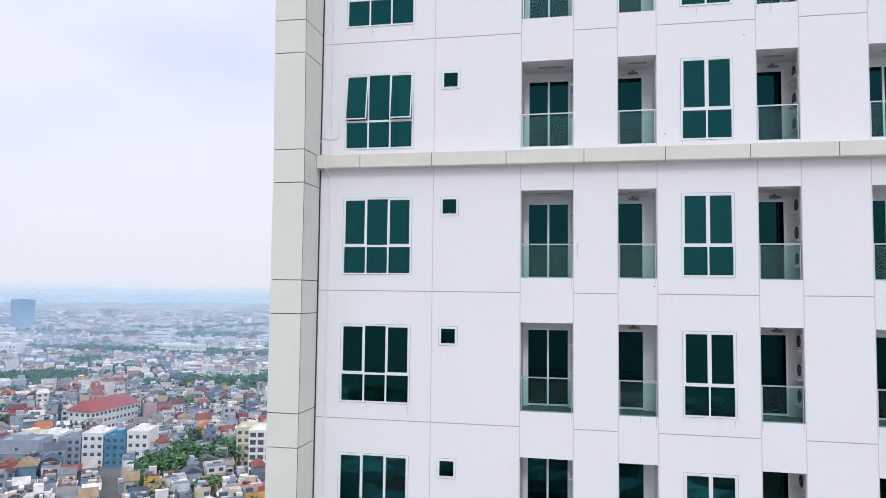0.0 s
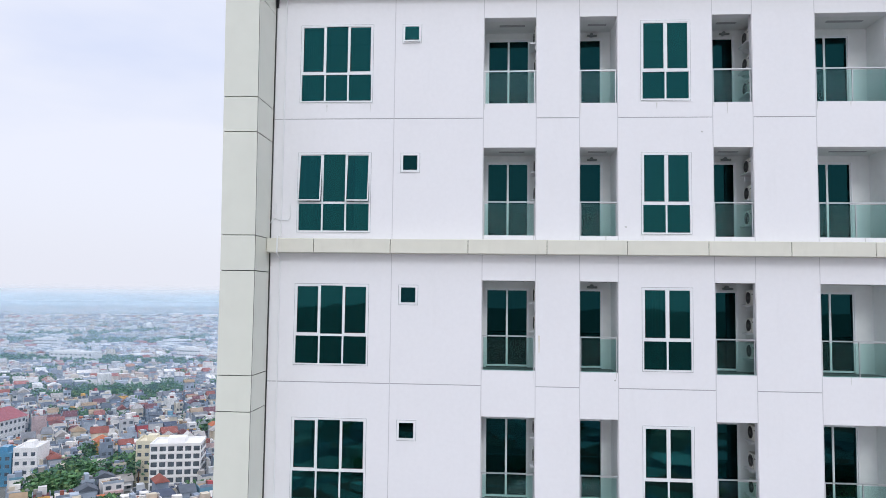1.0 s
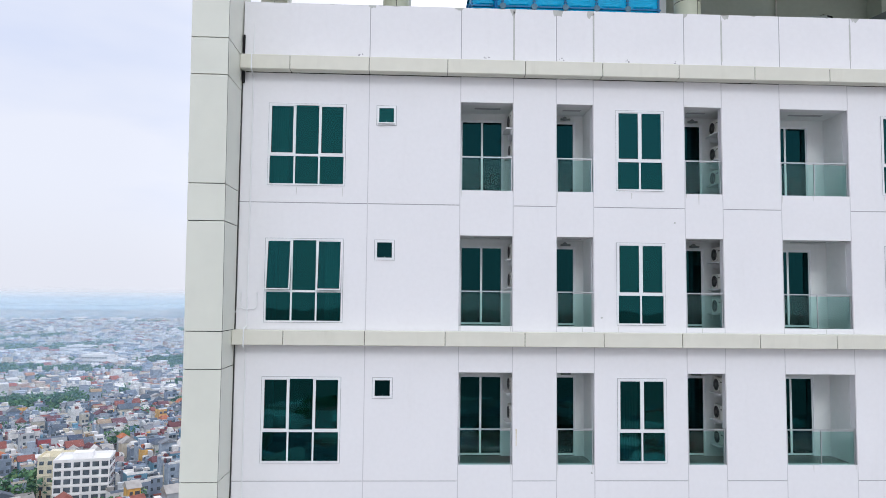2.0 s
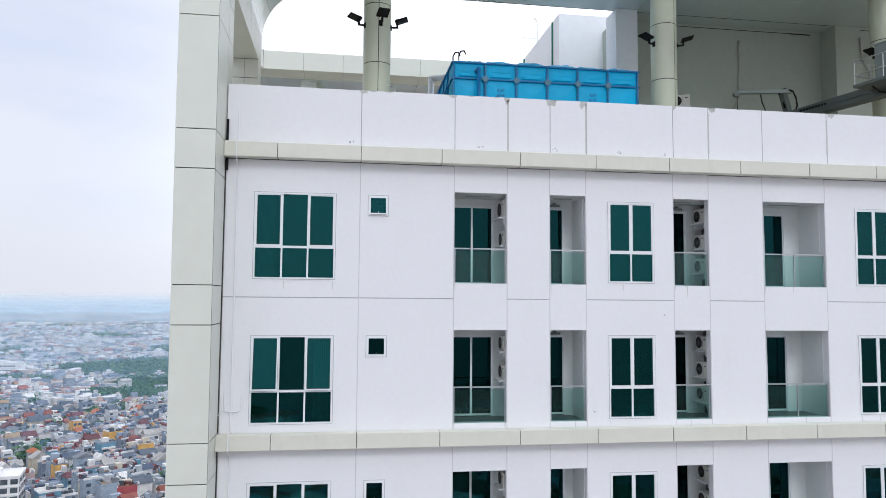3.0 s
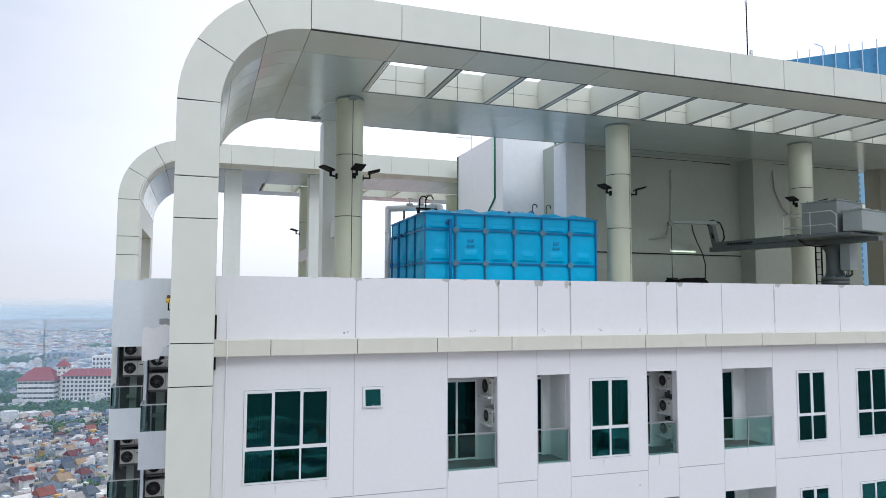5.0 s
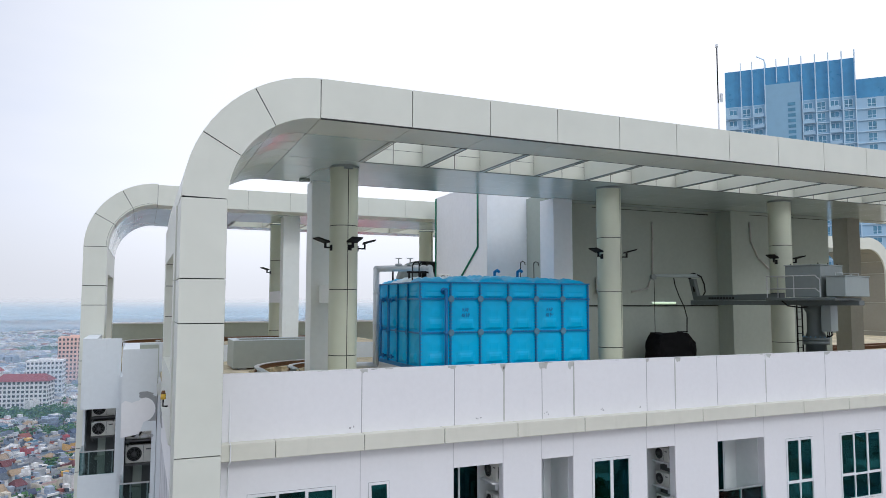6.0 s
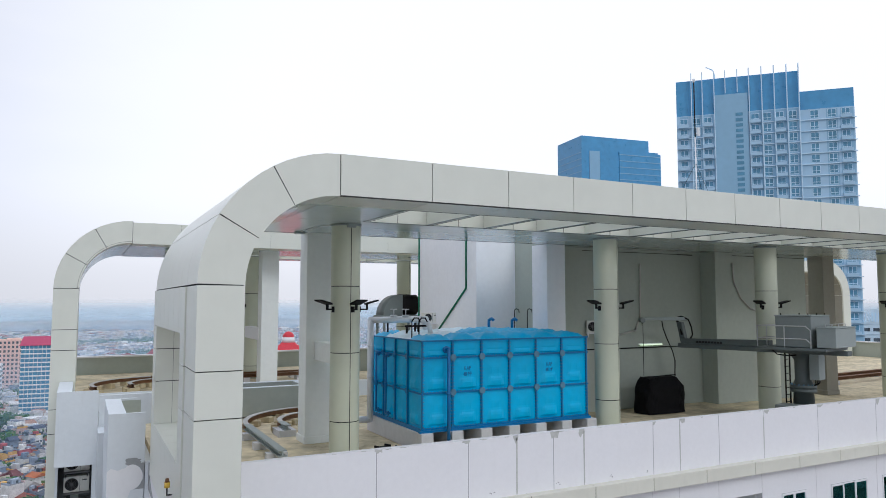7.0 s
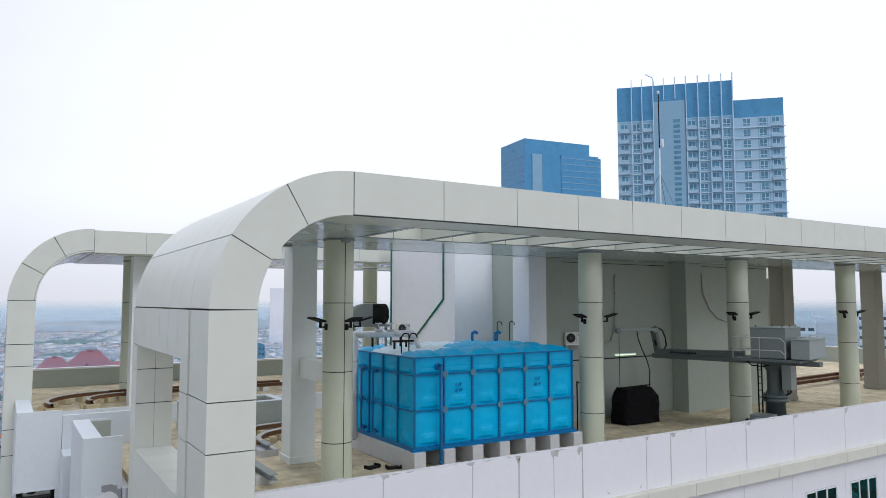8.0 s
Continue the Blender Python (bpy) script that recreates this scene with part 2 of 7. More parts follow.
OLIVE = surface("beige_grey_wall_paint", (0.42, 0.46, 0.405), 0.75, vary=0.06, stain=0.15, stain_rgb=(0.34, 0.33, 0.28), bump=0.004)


# ---- building helpers ----
def box(bm, x0, x1, y0, y1, z0, z1, skip=""):
    v = [bm.verts.new((x, y, z)) for z in (z0, z1) for y in (y0, y1) for x in (x0, x1)]
    for key, f in (("b", (0, 2, 3, 1)), ("t", (4, 5, 7, 6)), ("f", (0, 1, 5, 4)), ("k", (2, 6, 7, 3)), ("l", (0, 4, 6, 2)), ("r", (1, 3, 7, 5))):
        if key not in skip:
            bm.faces.new([v[i] for i in f])
    return v


def cyl(bm, a, b, r, n=12, r2=None, caps=True):
    """A round bar from a to b."""
    a, b = Vector(a), Vector(b)
    r2 = r if r2 is None else r2
    q = (b - a).to_track_quat("Z", "Y")
    ring = []
    for c, rad in ((a, r), (b, r2)):
        ring.append([bm.verts.new(c + q @ Vector((rad * math.cos(2 * math.pi * i / n), rad * math.sin(2 * math.pi * i / n), 0))) for i in range(n)])
    for i in range(n):
        f = bm.faces.new((ring[0][i], ring[0][(i + 1) % n], ring[1][(i + 1) % n], ring[1][i]))
        f.smooth = n > 6
    if caps:
        bm.faces.new(ring[0][::-1])
        bm.faces.new(ring[1])


def tube(bm, pts, r, n=8):
    """A bent pipe through the points, with round elbows."""
    for a, b in zip(pts[:-1], pts[1:]):
        cyl(bm, a, b, r, n)
    for c in pts[1:-1]:
        bmesh.ops.create_uvsphere(bm, u_segments=8, v_segments=6, radius=r * 1.05, matrix=Matrix.Translation(c))


def mesh_of(name, bm, mats):
    bmesh.ops.recalc_face_normals(bm, faces=bm.faces[:])
    me = bpy.data.meshes.new(name)
    bm.to_mesh(me)
    bm.free()
    for m in mats if isinstance(mats, (list, tuple)) else (mats,):
        me.materials.append(m)
    return me


def part(name, bm, material, parent=None, label=""):
    ob = new(name, mesh_of(name, bm, material))
    ob.parent = parent
    if label:
        tagged(ob, label)
    return ob


def thing(name, label, category, at=(0, 0, 0), group="", kind=""):
    ob = new(name)
    ob.location = at
    ob.empty_display_size = 0.2
    return tagged(ob, label, category, group, kind)


def bevel(bm, w, seg=1):
    bmesh.ops.bevel(bm, geom=bm.edges[:], offset=w, segments=seg, affect="EDGES", profile=0.5)


def boxes(*lots):
    bm = bmesh.new()
    for b in lots:
        box(bm, *b)
    return bm


# ---- the tower: levels and plan ----
ROW = 3.38                      # storey height
ROW4 = 86.77                    # joint below the top storey's windows
ROOF = 90.80                    # roof deck
PARAPET = 91.81                 # top of the parapet
FIN_L, FIN_R, FIN_F, FIN_B = -0.87, -0.02, -1.38, 0.65
SPRING, SOFF, TOPZ = 95.35, 97.15, 98.0
CAN_B = 6.5
GAP = 0.022
ROWS_SHOWN = range(-2, 5)       # storeys with their windows, counted so that 4 is the top one
END_X = 52.0


def row_z(k):
    return ROW4 + ROW * (k - 4)


# bays of the south front: x0, x1 and what fills the bay
BAYS = [
    (0.0, 3.15, "window", 0.675, 2.575), (3.15, 5.45, "small", 3.35, 3.83), (5.45, 6.79, "balcony", 5.45, 6.79),
    (6.79, 7.88, "plain", 0, 0), (7.88, 8.83, "balcony", 7.88, 8.83), (8.83, 11.17, "window", 9.41, 10.63),
    (11.17, 12.15, "balcony", 11.17, 12.15), (12.15, 13.67, "plain", 0, 0), (13.67, 15.47, "balcony", 13.67, 15.47),
    (15.47, 17.95, "window", 16.34, 17.46), (17.95, 21.05, "window", 18.66, 20.53), (21.05, 24.1, "window", 21.34, 23.12),
]
PANES = {0.675: 3, 9.41: 2, 16.34: 2, 18.66: 3, 21.34: 3}
WIN_B, WIN_T = 0.435, 2.485       # window sill and head above the joint
SML_B, SML_T = 1.985, 2.475
BAL_B, BAL_T = 0.38, 2.62
RECESS = 1.1

wall_south = thing("wall_south", "white painted precast wall panels of a high-rise with thin joints", "wall", kind="structure")
g = GAP / 2


def wall_panel(bm):
    return part("wall_panel", bm, WHITE, wall_south)


for k in ROWS_SHOWN:
    z0, z1 = row_z(k), row_z(k + 1)
    if k == 4:
        z1 = 90.04
    for bx0, bx1, kind, o0, o1 in BAYS:
        if kind == "balcony":
            # spandrel from this opening's sill down to the head of the one below
            wall_panel(boxes((bx0 + g, bx1 - g, 0, 0.25, z0 + BAL_T - ROW, z0 + BAL_B)))
            if k == 4:
                wall_panel(boxes((bx0 + g, bx1 - g, 0, 0.25, z0 + BAL_T, z1)))
        elif kind == "plain":
            wall_panel(boxes((bx0 + g, bx1 - g, 0, 0.25, z0 + g, z1 - g)))
        else:
            b, t = (z0 + SML_B, z0 + SML_T) if kind == "small" else (z0 + WIN_B, z0 + WIN_T)
            wall_panel(boxes((bx0 + g, o0, 0, 0.25, z0 + g, z1 - g), (o1, bx1 - g, 0, 0.25, z0 + g, z1 - g),
                             (o0, o1, 0, 0.25, z0 + g, b), (o0, o1, 0, 0.25, t, z1 - g)))
# plain stretch beyond the last windows, and the shaft of the tower down to the street
LOW = row_z(-2) + BAL_T - ROW
part("wall_panel", boxes((24.1 + g, END_X, 0, 0.25, LOW, 90.04)), WHITE, wall_south)
part("lower_wall", boxes((-0.0, END_X, 0, 0.25, 0, LOW - 0.01)), WHITE, wall_south)

# parapet
wall_joints = [0.0, 3.15, 5.45, 6.79, 7.88, 8.83, 11.17, 12.15, 13.67, 15.55, 18.05, 21.05, 24.1, 27.6, 31.0, 34.5, 38, 41.5, 45, 48.5, END_X]
parapet = thing("parapet_south", "white painted roof parapet with worn top edge and thin joints", "parapet", kind="structure")
for a, b in zip(wall_joints[:-1], wall_joints[1:]):
    part("parapet_panel", boxes((a + g, b - g, -0.06, 0.12, 90.40, PARAPET)), WHITE, parapet)
part("parapet_core", boxes((0.01, END_X - 0.01, -0.054, 0.08, 90.1, PARAPET - 0.02)), SEALANT, parapet)
for jx in (3.15, 5.45, 6.79, 7.88, 8.83, 11.17, 12.15, 13.67, 15.47, 17.95, 21.05, 24.1):
    part("joint_backing", boxes((jx - 0.0135, jx + 0.0135, 0.005, 0.02, LOW + 0.02, 90.03)), PALESEAL, wall_south)
for k in ROWS_SHOWN:
    for bx0, bx1, kind, o0, o1 in BAYS:
        if kind != "balcony":
            part("joint_backing", boxes((bx0, bx1, 0.009, 0.024, row_z(k) - 0.014, row_z(k) + 0.014)), SEALANT, wall_south)

# the two cornice ledges
for name, zb in (("cornice_upper", 90.04), ("cornice_lower", 83.28)):
    led = thing(name, "cream cornice ledge of jointed metal panels across the white wall", "cornice", kind="structure")
    xs = [-0.02] + [3.15 + 1.95 * i for i in range(-1, 26)]
    xs = [x for x in xs if x < END_X] + [END_X]
    for a, b in zip(xs[:-1], xs[1:]):
        bm = boxes((a + 0.006, b - 0.006, -0.30, -0.014, zb, zb + 0.36))
        bevel(bm, 0.012)
        part("ledge_panel", bm, LEDGE, led)
    part("ledge_core", boxes((0.0, END_X, -0.28, -0.002, zb + 0.012, zb + 0.34)), DARK, led)

# rooms behind the glass: slabs and a back wall, their shade put into dark paint
inner = thing("floor_slabs", "room floors painted dark for shade behind the tower windows", "floor slab", kind="structure")
for k in ROWS_SHOWN:
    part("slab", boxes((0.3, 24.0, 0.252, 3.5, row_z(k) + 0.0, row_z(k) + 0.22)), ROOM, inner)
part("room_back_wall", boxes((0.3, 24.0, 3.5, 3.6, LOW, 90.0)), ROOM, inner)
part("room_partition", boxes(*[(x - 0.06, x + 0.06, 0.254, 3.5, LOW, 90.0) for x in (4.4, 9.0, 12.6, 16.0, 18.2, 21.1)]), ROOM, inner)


# ---- windows ----
def make_window(w, h, n, open_sashes=False, low=0.37, grp="windows of the tower", small_glass=None):
    """A white aluminium window: n casements above, n fixed lights below."""
    win = thing("window", "white aluminium window with dark teal glass" + (", outer casements tilted open" if open_sashes else ""), "window", group=grp)
    f, d = (0.038 if n > 1 else 0.032), 0.07
    part("window_frame", boxes((0, f, -0.018, d, 0, h), (w - f, w, -0.018, d, 0, h), (f, w - f, -0.018, d, 0, f), (f, w - f, -0.018, d, h - f, h)), FRAME, win)
    if n > 1:
        zt = h * low
        part("transom", boxes((f, w - f, -0.006, d - 0.01, zt - 0.028, zt + 0.028)), FRAME, win)
        cw = (w - 2 * f) / n
        for i in range(1, n):
            x = f + cw * i
            part("mullion", boxes((x - 0.02, x + 0.02, -0.004, d - 0.012, f, h - f)), FRAME, win)
        for i in range(n):
            x0, x1 = f + cw * i + 0.02 * (i > 0), f + cw * (i + 1) - 0.02 * (i < n - 1)
            part("pane", boxes((x0, x1, 0.03, 0.038, f, zt - 0.028)), GLASS, win)
            za, zb = zt + 0.028, h - f
            hung = open_sashes and i != n // 2
            if n == 3 and i == 1:
                part("pane", boxes((x0, x1, 0.024, 0.032, za, zb)), GLASS, win)
                continue
            q = 0.026
            bm = boxes((x0, x0 + q, -0.014, 0.03, za - zb, 0), (x1 - q, x1, -0.014, 0.03, za - zb, 0),
                       (x0 + q, x1 - q, -0.014, 0.03, za - zb, za - zb + q), (x0 + q, x1 - q, -0.014, 0.03, -q, 0))
            sash = part("sash", bm, FRAME, win)
            part("gasket", boxes((x0 + q, x1 - q, -0.002, 0.004, za - zb + q, za - zb + q + 0.012), (x0 + q, x0 + q + 0.010, -0.002, 0.004, za - zb + q + 0.012, -q)), DARK, sash)
            part("pane", boxes((x0 + q, x1 - q, 0.006, 0.014, za - zb + q, -q)), GLASS, sash)
            sash.matrix_local = pose(0, 0.005, zb, -7.0 if hung else 0)
    else:
        q = 0.024
        bm = boxes((f, f + q, -0.02, 0.03, f - h + f, 0), (w - f - q, w - f, -0.02, 0.03, f - h + f, 0),
                   (f + q, w - f - q, -0.02, 0.03, f - h + f, f - h + f + q), (f + q, w - f - q, -0.02, 0.03, -q, 0))
        sash = part("sash", bm, FRAME, win)
        part("pane", boxes((f + q, w - f - q, 0.0, 0.008, f - h + f + q, -q)), small_glass, sash)
        part("stay", boxes((w / 2 - 0.004, w / 2 + 0.004, -0.026, -0.021, f - h + f + q, f - h + f + q + 0.04)), FRAME, sash)
        sash.matrix_local = pose(0, 0.0, h - f, -7.0 if open_sashes else -1.0)
    e = 0.032
    part("frame_surround", boxes((-e, w + e, -0.006, 0.0 - 0.001, h + 0.012, h + e), (-e, -0.012, -0.006, -0.001, -e, h + 0.012), (w + 0.012, w + e, -0.006, -0.001, -e, h + 0.012), (-0.012, w + 0.012, -0.006, -0.001, -e, -0.012)), FRAME, win)
    part("sealant_line", boxes((-0.012, w + 0.012, -0.004, -0.001, h, h + 0.012), (-0.012, 0.0, -0.004, -0.001, 0, h), (w, w + 0.012, -0.004, -0.001, 0, h), (-0.012, w + 0.012, -0.004, -0.001, -0.012, 0)), SEALANT, win)
    return win


rng = random.Random(4)
for bx0, bx1, kind, o0, o1 in BAYS:
    if kind not in ("window", "small"):
        continue
    b, t = (SML_B, SML_T) if kind == "small" else (WIN_B, WIN_T)
    lot = [k for k in ROWS_SHOWN if k != 4]
    if kind == "small":
        make_window(o1 - o0, t - b, 1, True, small_glass=GLASS).matrix_basis = pose(o0, 0, row_z(4) + b)
        first = make_window(o1 - o0, t - b, 1, small_glass=DOORGLASS)
        first.matrix_basis = pose(o0, 0, row_z(lot.pop()) + b)
    else:
        first = make_window(o1 - o0, t - b, PANES[o0])
        first.matrix_basis = pose(o0, 0, row_z(4) + b)
    for k in lot:
        if k == 3 and o0 == 0.675:
            make_window(o1 - o0, t - b, 3, True).matrix_basis = pose(o0, 0, row_z(k) + b)
            continue
        copy_thing(first, pose(o0, 0, row_z(k) + b))
    if kind == "window":
        for k in ROWS_SHOWN:
            if rng.random() < 0.7:
                side = rng.random() < 0.5
                wv = rng.uniform(0.3, 0.6)
                a = o0 + 0.08 if side else o1 - 0.08 - wv
                bm = bmesh.new()
                n = 14
                top = [bm.verts.new((a + wv * i / n, 0.24 + 0.035 * (i % 2), row_z(k) + t - 0.05)) for i in range(n + 1)]
                bot = [bm.verts.new((a + wv * i / n, 0.24 + 0.035 * (i % 2), row_z(k) + b + 0.05)) for i in range(n + 1)]
                for i in range(n):
                    bm.faces.new((top[i], top[i + 1], bot[i + 1], bot[i]))
                cu = part("curtain", bm, CURTAIN)
                tagged(cu, "pale curtain drawn aside behind dark window glass", "curtain", "curtains of the tower")


# ---- balconies ----
def make_ac(grp="air conditioners of the tower", shelf_mat=FRAME, shelf="white steel"):
    """An outdoor unit 0.8 wide, its fan towards -y, standing on a small steel shelf."""
    ac = thing("outdoor_ac_unit", "off-white outdoor air conditioner with round fan on a steel shelf", "air conditioner", group=grp)
    bm = boxes((-0.4, 0.4, -0.15, 0.15, 0.02, 0.56))
    bevel(bm, 0.015)
    part("casing", bm, ACWHITE, ac)
    bm = bmesh.new()
    cyl(bm, (-0.15, -0.158, 0.29), (-0.15, -0.148, 0.29), 0.21, 24)
    part("fan_well", bm, BLACK, ac)
    bm = bmesh.new()
    for r in (0.08, 0.13, 0.18, 0.21):
        for i in range(20):
            a, b = 2 * math.pi * i / 20, 2 * math.pi * (i + 1) / 20
            cyl(bm, (-0.15 + r * math.cos(a), -0.165, 0.29 + r * math.sin(a)), (-0.15 + r * math.cos(b), -0.165, 0.29 + r * math.sin(b)), 0.006, 4, caps=False)
    for i in range(8):
        a = 2 * math.pi * i / 8
        cyl(bm, (-0.15, -0.165, 0.29), (-0.15 + 0.21 * math.cos(a), -0.165, 0.29 + 0.21 * math.sin(a)), 0.006, 4, caps=False)
    cyl(bm, (-0.15, -0.172, 0.29), (-0.15, -0.16, 0.29), 0.06, 12)
    part("fan_grille", bm, GRILLE, ac, "grey wire fan grille")
    part("panel_groove", boxes((0.10, 0.11, -0.153, -0.1505, 0.05, 0.53), (0.18, 0.32, -0.153, -0.1505, 0.40, 0.44), (0.401, 0.404, -0.1, 0.1, 0.12, 0.46)), GRILLE, ac)
    part("shelf", boxes((-0.42, 0.42, -0.30, 0.2, -0.03, 0.018), (-0.36, -0.32, -0.16, 0.18, -0.2, -0.03), (0.32, 0.36, -0.16, 0.18, -0.2, -0.03)), shelf_mat, ac, shelf + " wall shelf")
    return ac


ac_first = make_ac()
AC_SIZE = Matrix.Scale(0.84, 4)
ac_first.matrix_basis = pose(6.90, 0.66, row_z(4) + 2.06, 0, 0, -90) @ AC_SIZE


def put_ac(m):
    copy_thing(ac_first, m)


def make_balcony(w, door0, door1, leaves, wide=0.0):
    """A recessed balcony: lining, glazed door, glass rail. Origin at the sill's outer left corner, x to the right."""
    bal = thing("balcony", "recessed white balcony with a glass rail and a dark glazed door", "balcony", group="balconies of the tower")
    hgt = BAL_T - BAL_B
    part("balcony_floor", boxes((0.004, w + wide, 0.252, RECESS, -0.10, -0.02)), DARKTILE, bal)
    part("balcony_ceiling", boxes((-0.1, w + wide + 0.1, 0.252, RECESS + 0.05, hgt, hgt + 0.08)), BALWALL, bal)
    part("ceiling_vent", boxes((w * 0.3, w * 0.8, 0.5, 0.62, hgt - 0.012, hgt - 0.002)), SEALANT, bal)
    part("side_wall", boxes((-0.12, -0.0, 0.25, RECESS, -0.1, hgt)), BALWALL, bal)
    part("side_wall", boxes((w + wide, w + wide + 0.12, 0.252, RECESS, -0.1, hgt)), BALWALL, bal)
    dh = 2.07
    lot = [(0, door0, RECESS, RECESS + 0.1, -0.1, hgt)] if door0 > 0.01 else []
    part("back_wall", boxes(*lot, (door1, w + wide, RECESS, RECESS + 0.1, -0.1, hgt), (door0, door1, RECESS, RECESS + 0.1, dh, hgt)), BALWALL, bal)
    fr = 0.035
    part("door_frame", boxes((door0, door0 + fr, RECESS - 0.02, RECESS + 0.08, -0.02, dh), (door1 - fr, door1, RECESS - 0.02, RECESS + 0.08, -0.02, dh),
                             (door0 + fr, door1 - fr, RECESS - 0.02, RECESS + 0.08, dh - fr, dh)), FRAME, bal)
    lw = (door1 - door0 - 2 * fr) / leaves
    for i in range(leaves):
        a = door0 + fr + lw * i
        leaf = part("door_leaf", boxes((a, a + 0.026, RECESS + 0.01, RECESS + 0.05, 0, dh - fr), (a + lw - 0.026, a + lw, RECESS + 0.01, RECESS + 0.05, 0, dh - fr),
                                       (a + 0.03, a + lw - 0.03, RECESS + 0.01, RECESS + 0.05, 0, 0.05), (a + 0.03, a + lw - 0.03, RECESS + 0.01, RECESS + 0.05, dh - fr - 0.03, dh - fr)), FRAME, bal)
        part("pane", boxes((a + 0.03, a + lw - 0.03, RECESS + 0.026, RECESS + 0.034, 0.05, dh - fr - 0.03)), DOORGLASS, leaf)
    if leaves == 1:
        bm = bmesh.new()
        cyl(bm, (door1 - 0.30, RECESS - 0.01, dh + 0.07), (door1 - 0.30, RECESS - 0.10, dh + 0.07), 0.05, 10)
        cyl(bm, (door1 - 0.42, RECESS - 0.10, dh + 0.04), (door1 - 0.16, RECESS - 0.10, dh + 0.04), 0.03, 8)
        part("wall_lamp", bm, MACHINE, bal, "small grey wall lamp over the door")
    rail = part("handrail", boxes((0.01, w - 0.01, 0.05, 0.09, 0.84, 0.87)), STEEL, bal)
    part("rail_glass", boxes((0.05, w - 0.05, 0.066, 0.076, 0.0, 0.81)), RAILGLASS, bal)
    for x in [0.03, w - 0.05] + ([w / 2] if w > 1.6 else []):
        part("rail_post", boxes((x, x + 0.02, 0.055, 0.085, -0.02, 0.84)), STEEL, bal)
    return bal


BALS = {5.45: (0.07, 1.24, 2, 0.42), 7.88: (0.0, 0.74, 1), 11.17: (0.0, 0.92, 1, 0.40), 13.67: (0.1, 1.36, 2)}
for bx0, bx1, kind, o0, o1 in BAYS:
    if kind != "balcony":
        continue
    first = make_balcony(o1 - o0, *BALS[o0])
    first.matrix_basis = pose(o0, 0, row_z(4) + BAL_B)
    for k in ROWS_SHOWN:
        if k != 4:
            copy_thing(first, pose(o0, 0, row_z(k) + BAL_B))
for k in ROWS_SHOWN:
    for x, levels in ((6.90, (2.06, 1.34)), (12.34, (2.06, 1.36, 0.72))):
        for h in levels:
            if not (k == 4 and x == 6.90 and h == 2.06):
                put_ac(pose(x, 0.66, row_z(k) + h, 0, 0, -90) @ AC_SIZE)

# ---- the clad frame: fin, curved corner, canopy ----
left_frame = thing("corner_frame", "cream metal-clad fin that curves over into the roof canopy", "frame", kind="structure")
fin_cuts = [SPRING]
for i in range(0, 6):
    fin_cuts += [93.78 - ROW * i, 92.92 - ROW * i]
fin_cuts = [z for z in fin_cuts if z > LOW] + [LOW]


def rake(bm):
    """The fin draws back a little towards the street."""
    for v in bm.verts:
        if v.co.y < -1.0:
            v.co.y += 0.26 * min(1.0, max(0.0, (91.0 - v.co.z) / 8.0))


for za, zb in zip(fin_cuts[:-1], fin_cuts[1:]):
    bm = boxes((FIN_L, FIN_R, FIN_F, 0.0 - g, zb + 0.010, za - 0.010))
    rake(bm)
    bevel(bm, 0.004)
    part("cladding_panel", bm, BEIGE, left_frame)
    bm = boxes((FIN_R - 0.002, FIN_R + 0.003, FIN_F + 0.010, FIN_F + 0.030, zb + 0.010, za - 0.010))
    rake(bm)
    part("corner_joint", bm, DARK, left_frame)
    if za > PARAPET + 0.3:
        bm = boxes((FIN_L - 0.03, FIN_R, g, FIN_B, zb + 0.010, za - 0.010))
        part("cladding_panel", bm, BEIGE, left_frame)
bm = boxes((FIN_L + 0.02, FIN_R - 0.02, FIN_F + 0.05, -0.03, LOW, 83.0), (FIN_L + 0.02, FIN_R - 0.02, FIN_F + 0.05, -0.03, 83.0, 91.0), (FIN_L + 0.02, FIN_R - 0.02, FIN_F + 0.05, FIN_B - 0.012, 91.0, SPRING))
rake(bm)
part("cladding_core", bm, DARK, left_frame)
part("lower_fin", boxes((FIN_L, FIN_R, FIN_F + 0.26, 0.0, 0, LOW - 0.01)), BEIGE, left_frame)
# black joint strip where fin meets wall
part("joint_strip", boxes((FIN_R, FIN_R + 0.018, -0.03, 0.0, LOW, 90.0)), DARK, left_frame)


def arc_piece(bm, cx, cz, r0, r1, a0, a1, y0, y1, n=5, flip=1):
    """A block of a quarter ring between two angles (degrees from the springing), swept from y0 to y1."""
    rings = []
    for i in range(n + 1):
        a = radians(a0 + (a1 - a0) * i / n)
        c, s = math.cos(a), math.sin(a)
        rings.append([bm.verts.new((cx - flip * r * c, y, cz + r * s)) for r, y in ((r0, y0), (r1, y0), (r1, y1), (r0, y1))])
    for p, q in zip(rings[:-1], rings[1:]):
        for j in range(4):
            f = bm.faces.new((p[j], p[(j + 1) % 4], q[(j + 1) % 4], q[j]))
            f.smooth = j in (1, 3)
    bm.faces.new(rings[0][::-1])
    bm.faces.new(rings[-1])


def sharp_mesh(ob):
    ob.data.set_sharp_from_angle(angle=radians(35))
    return ob


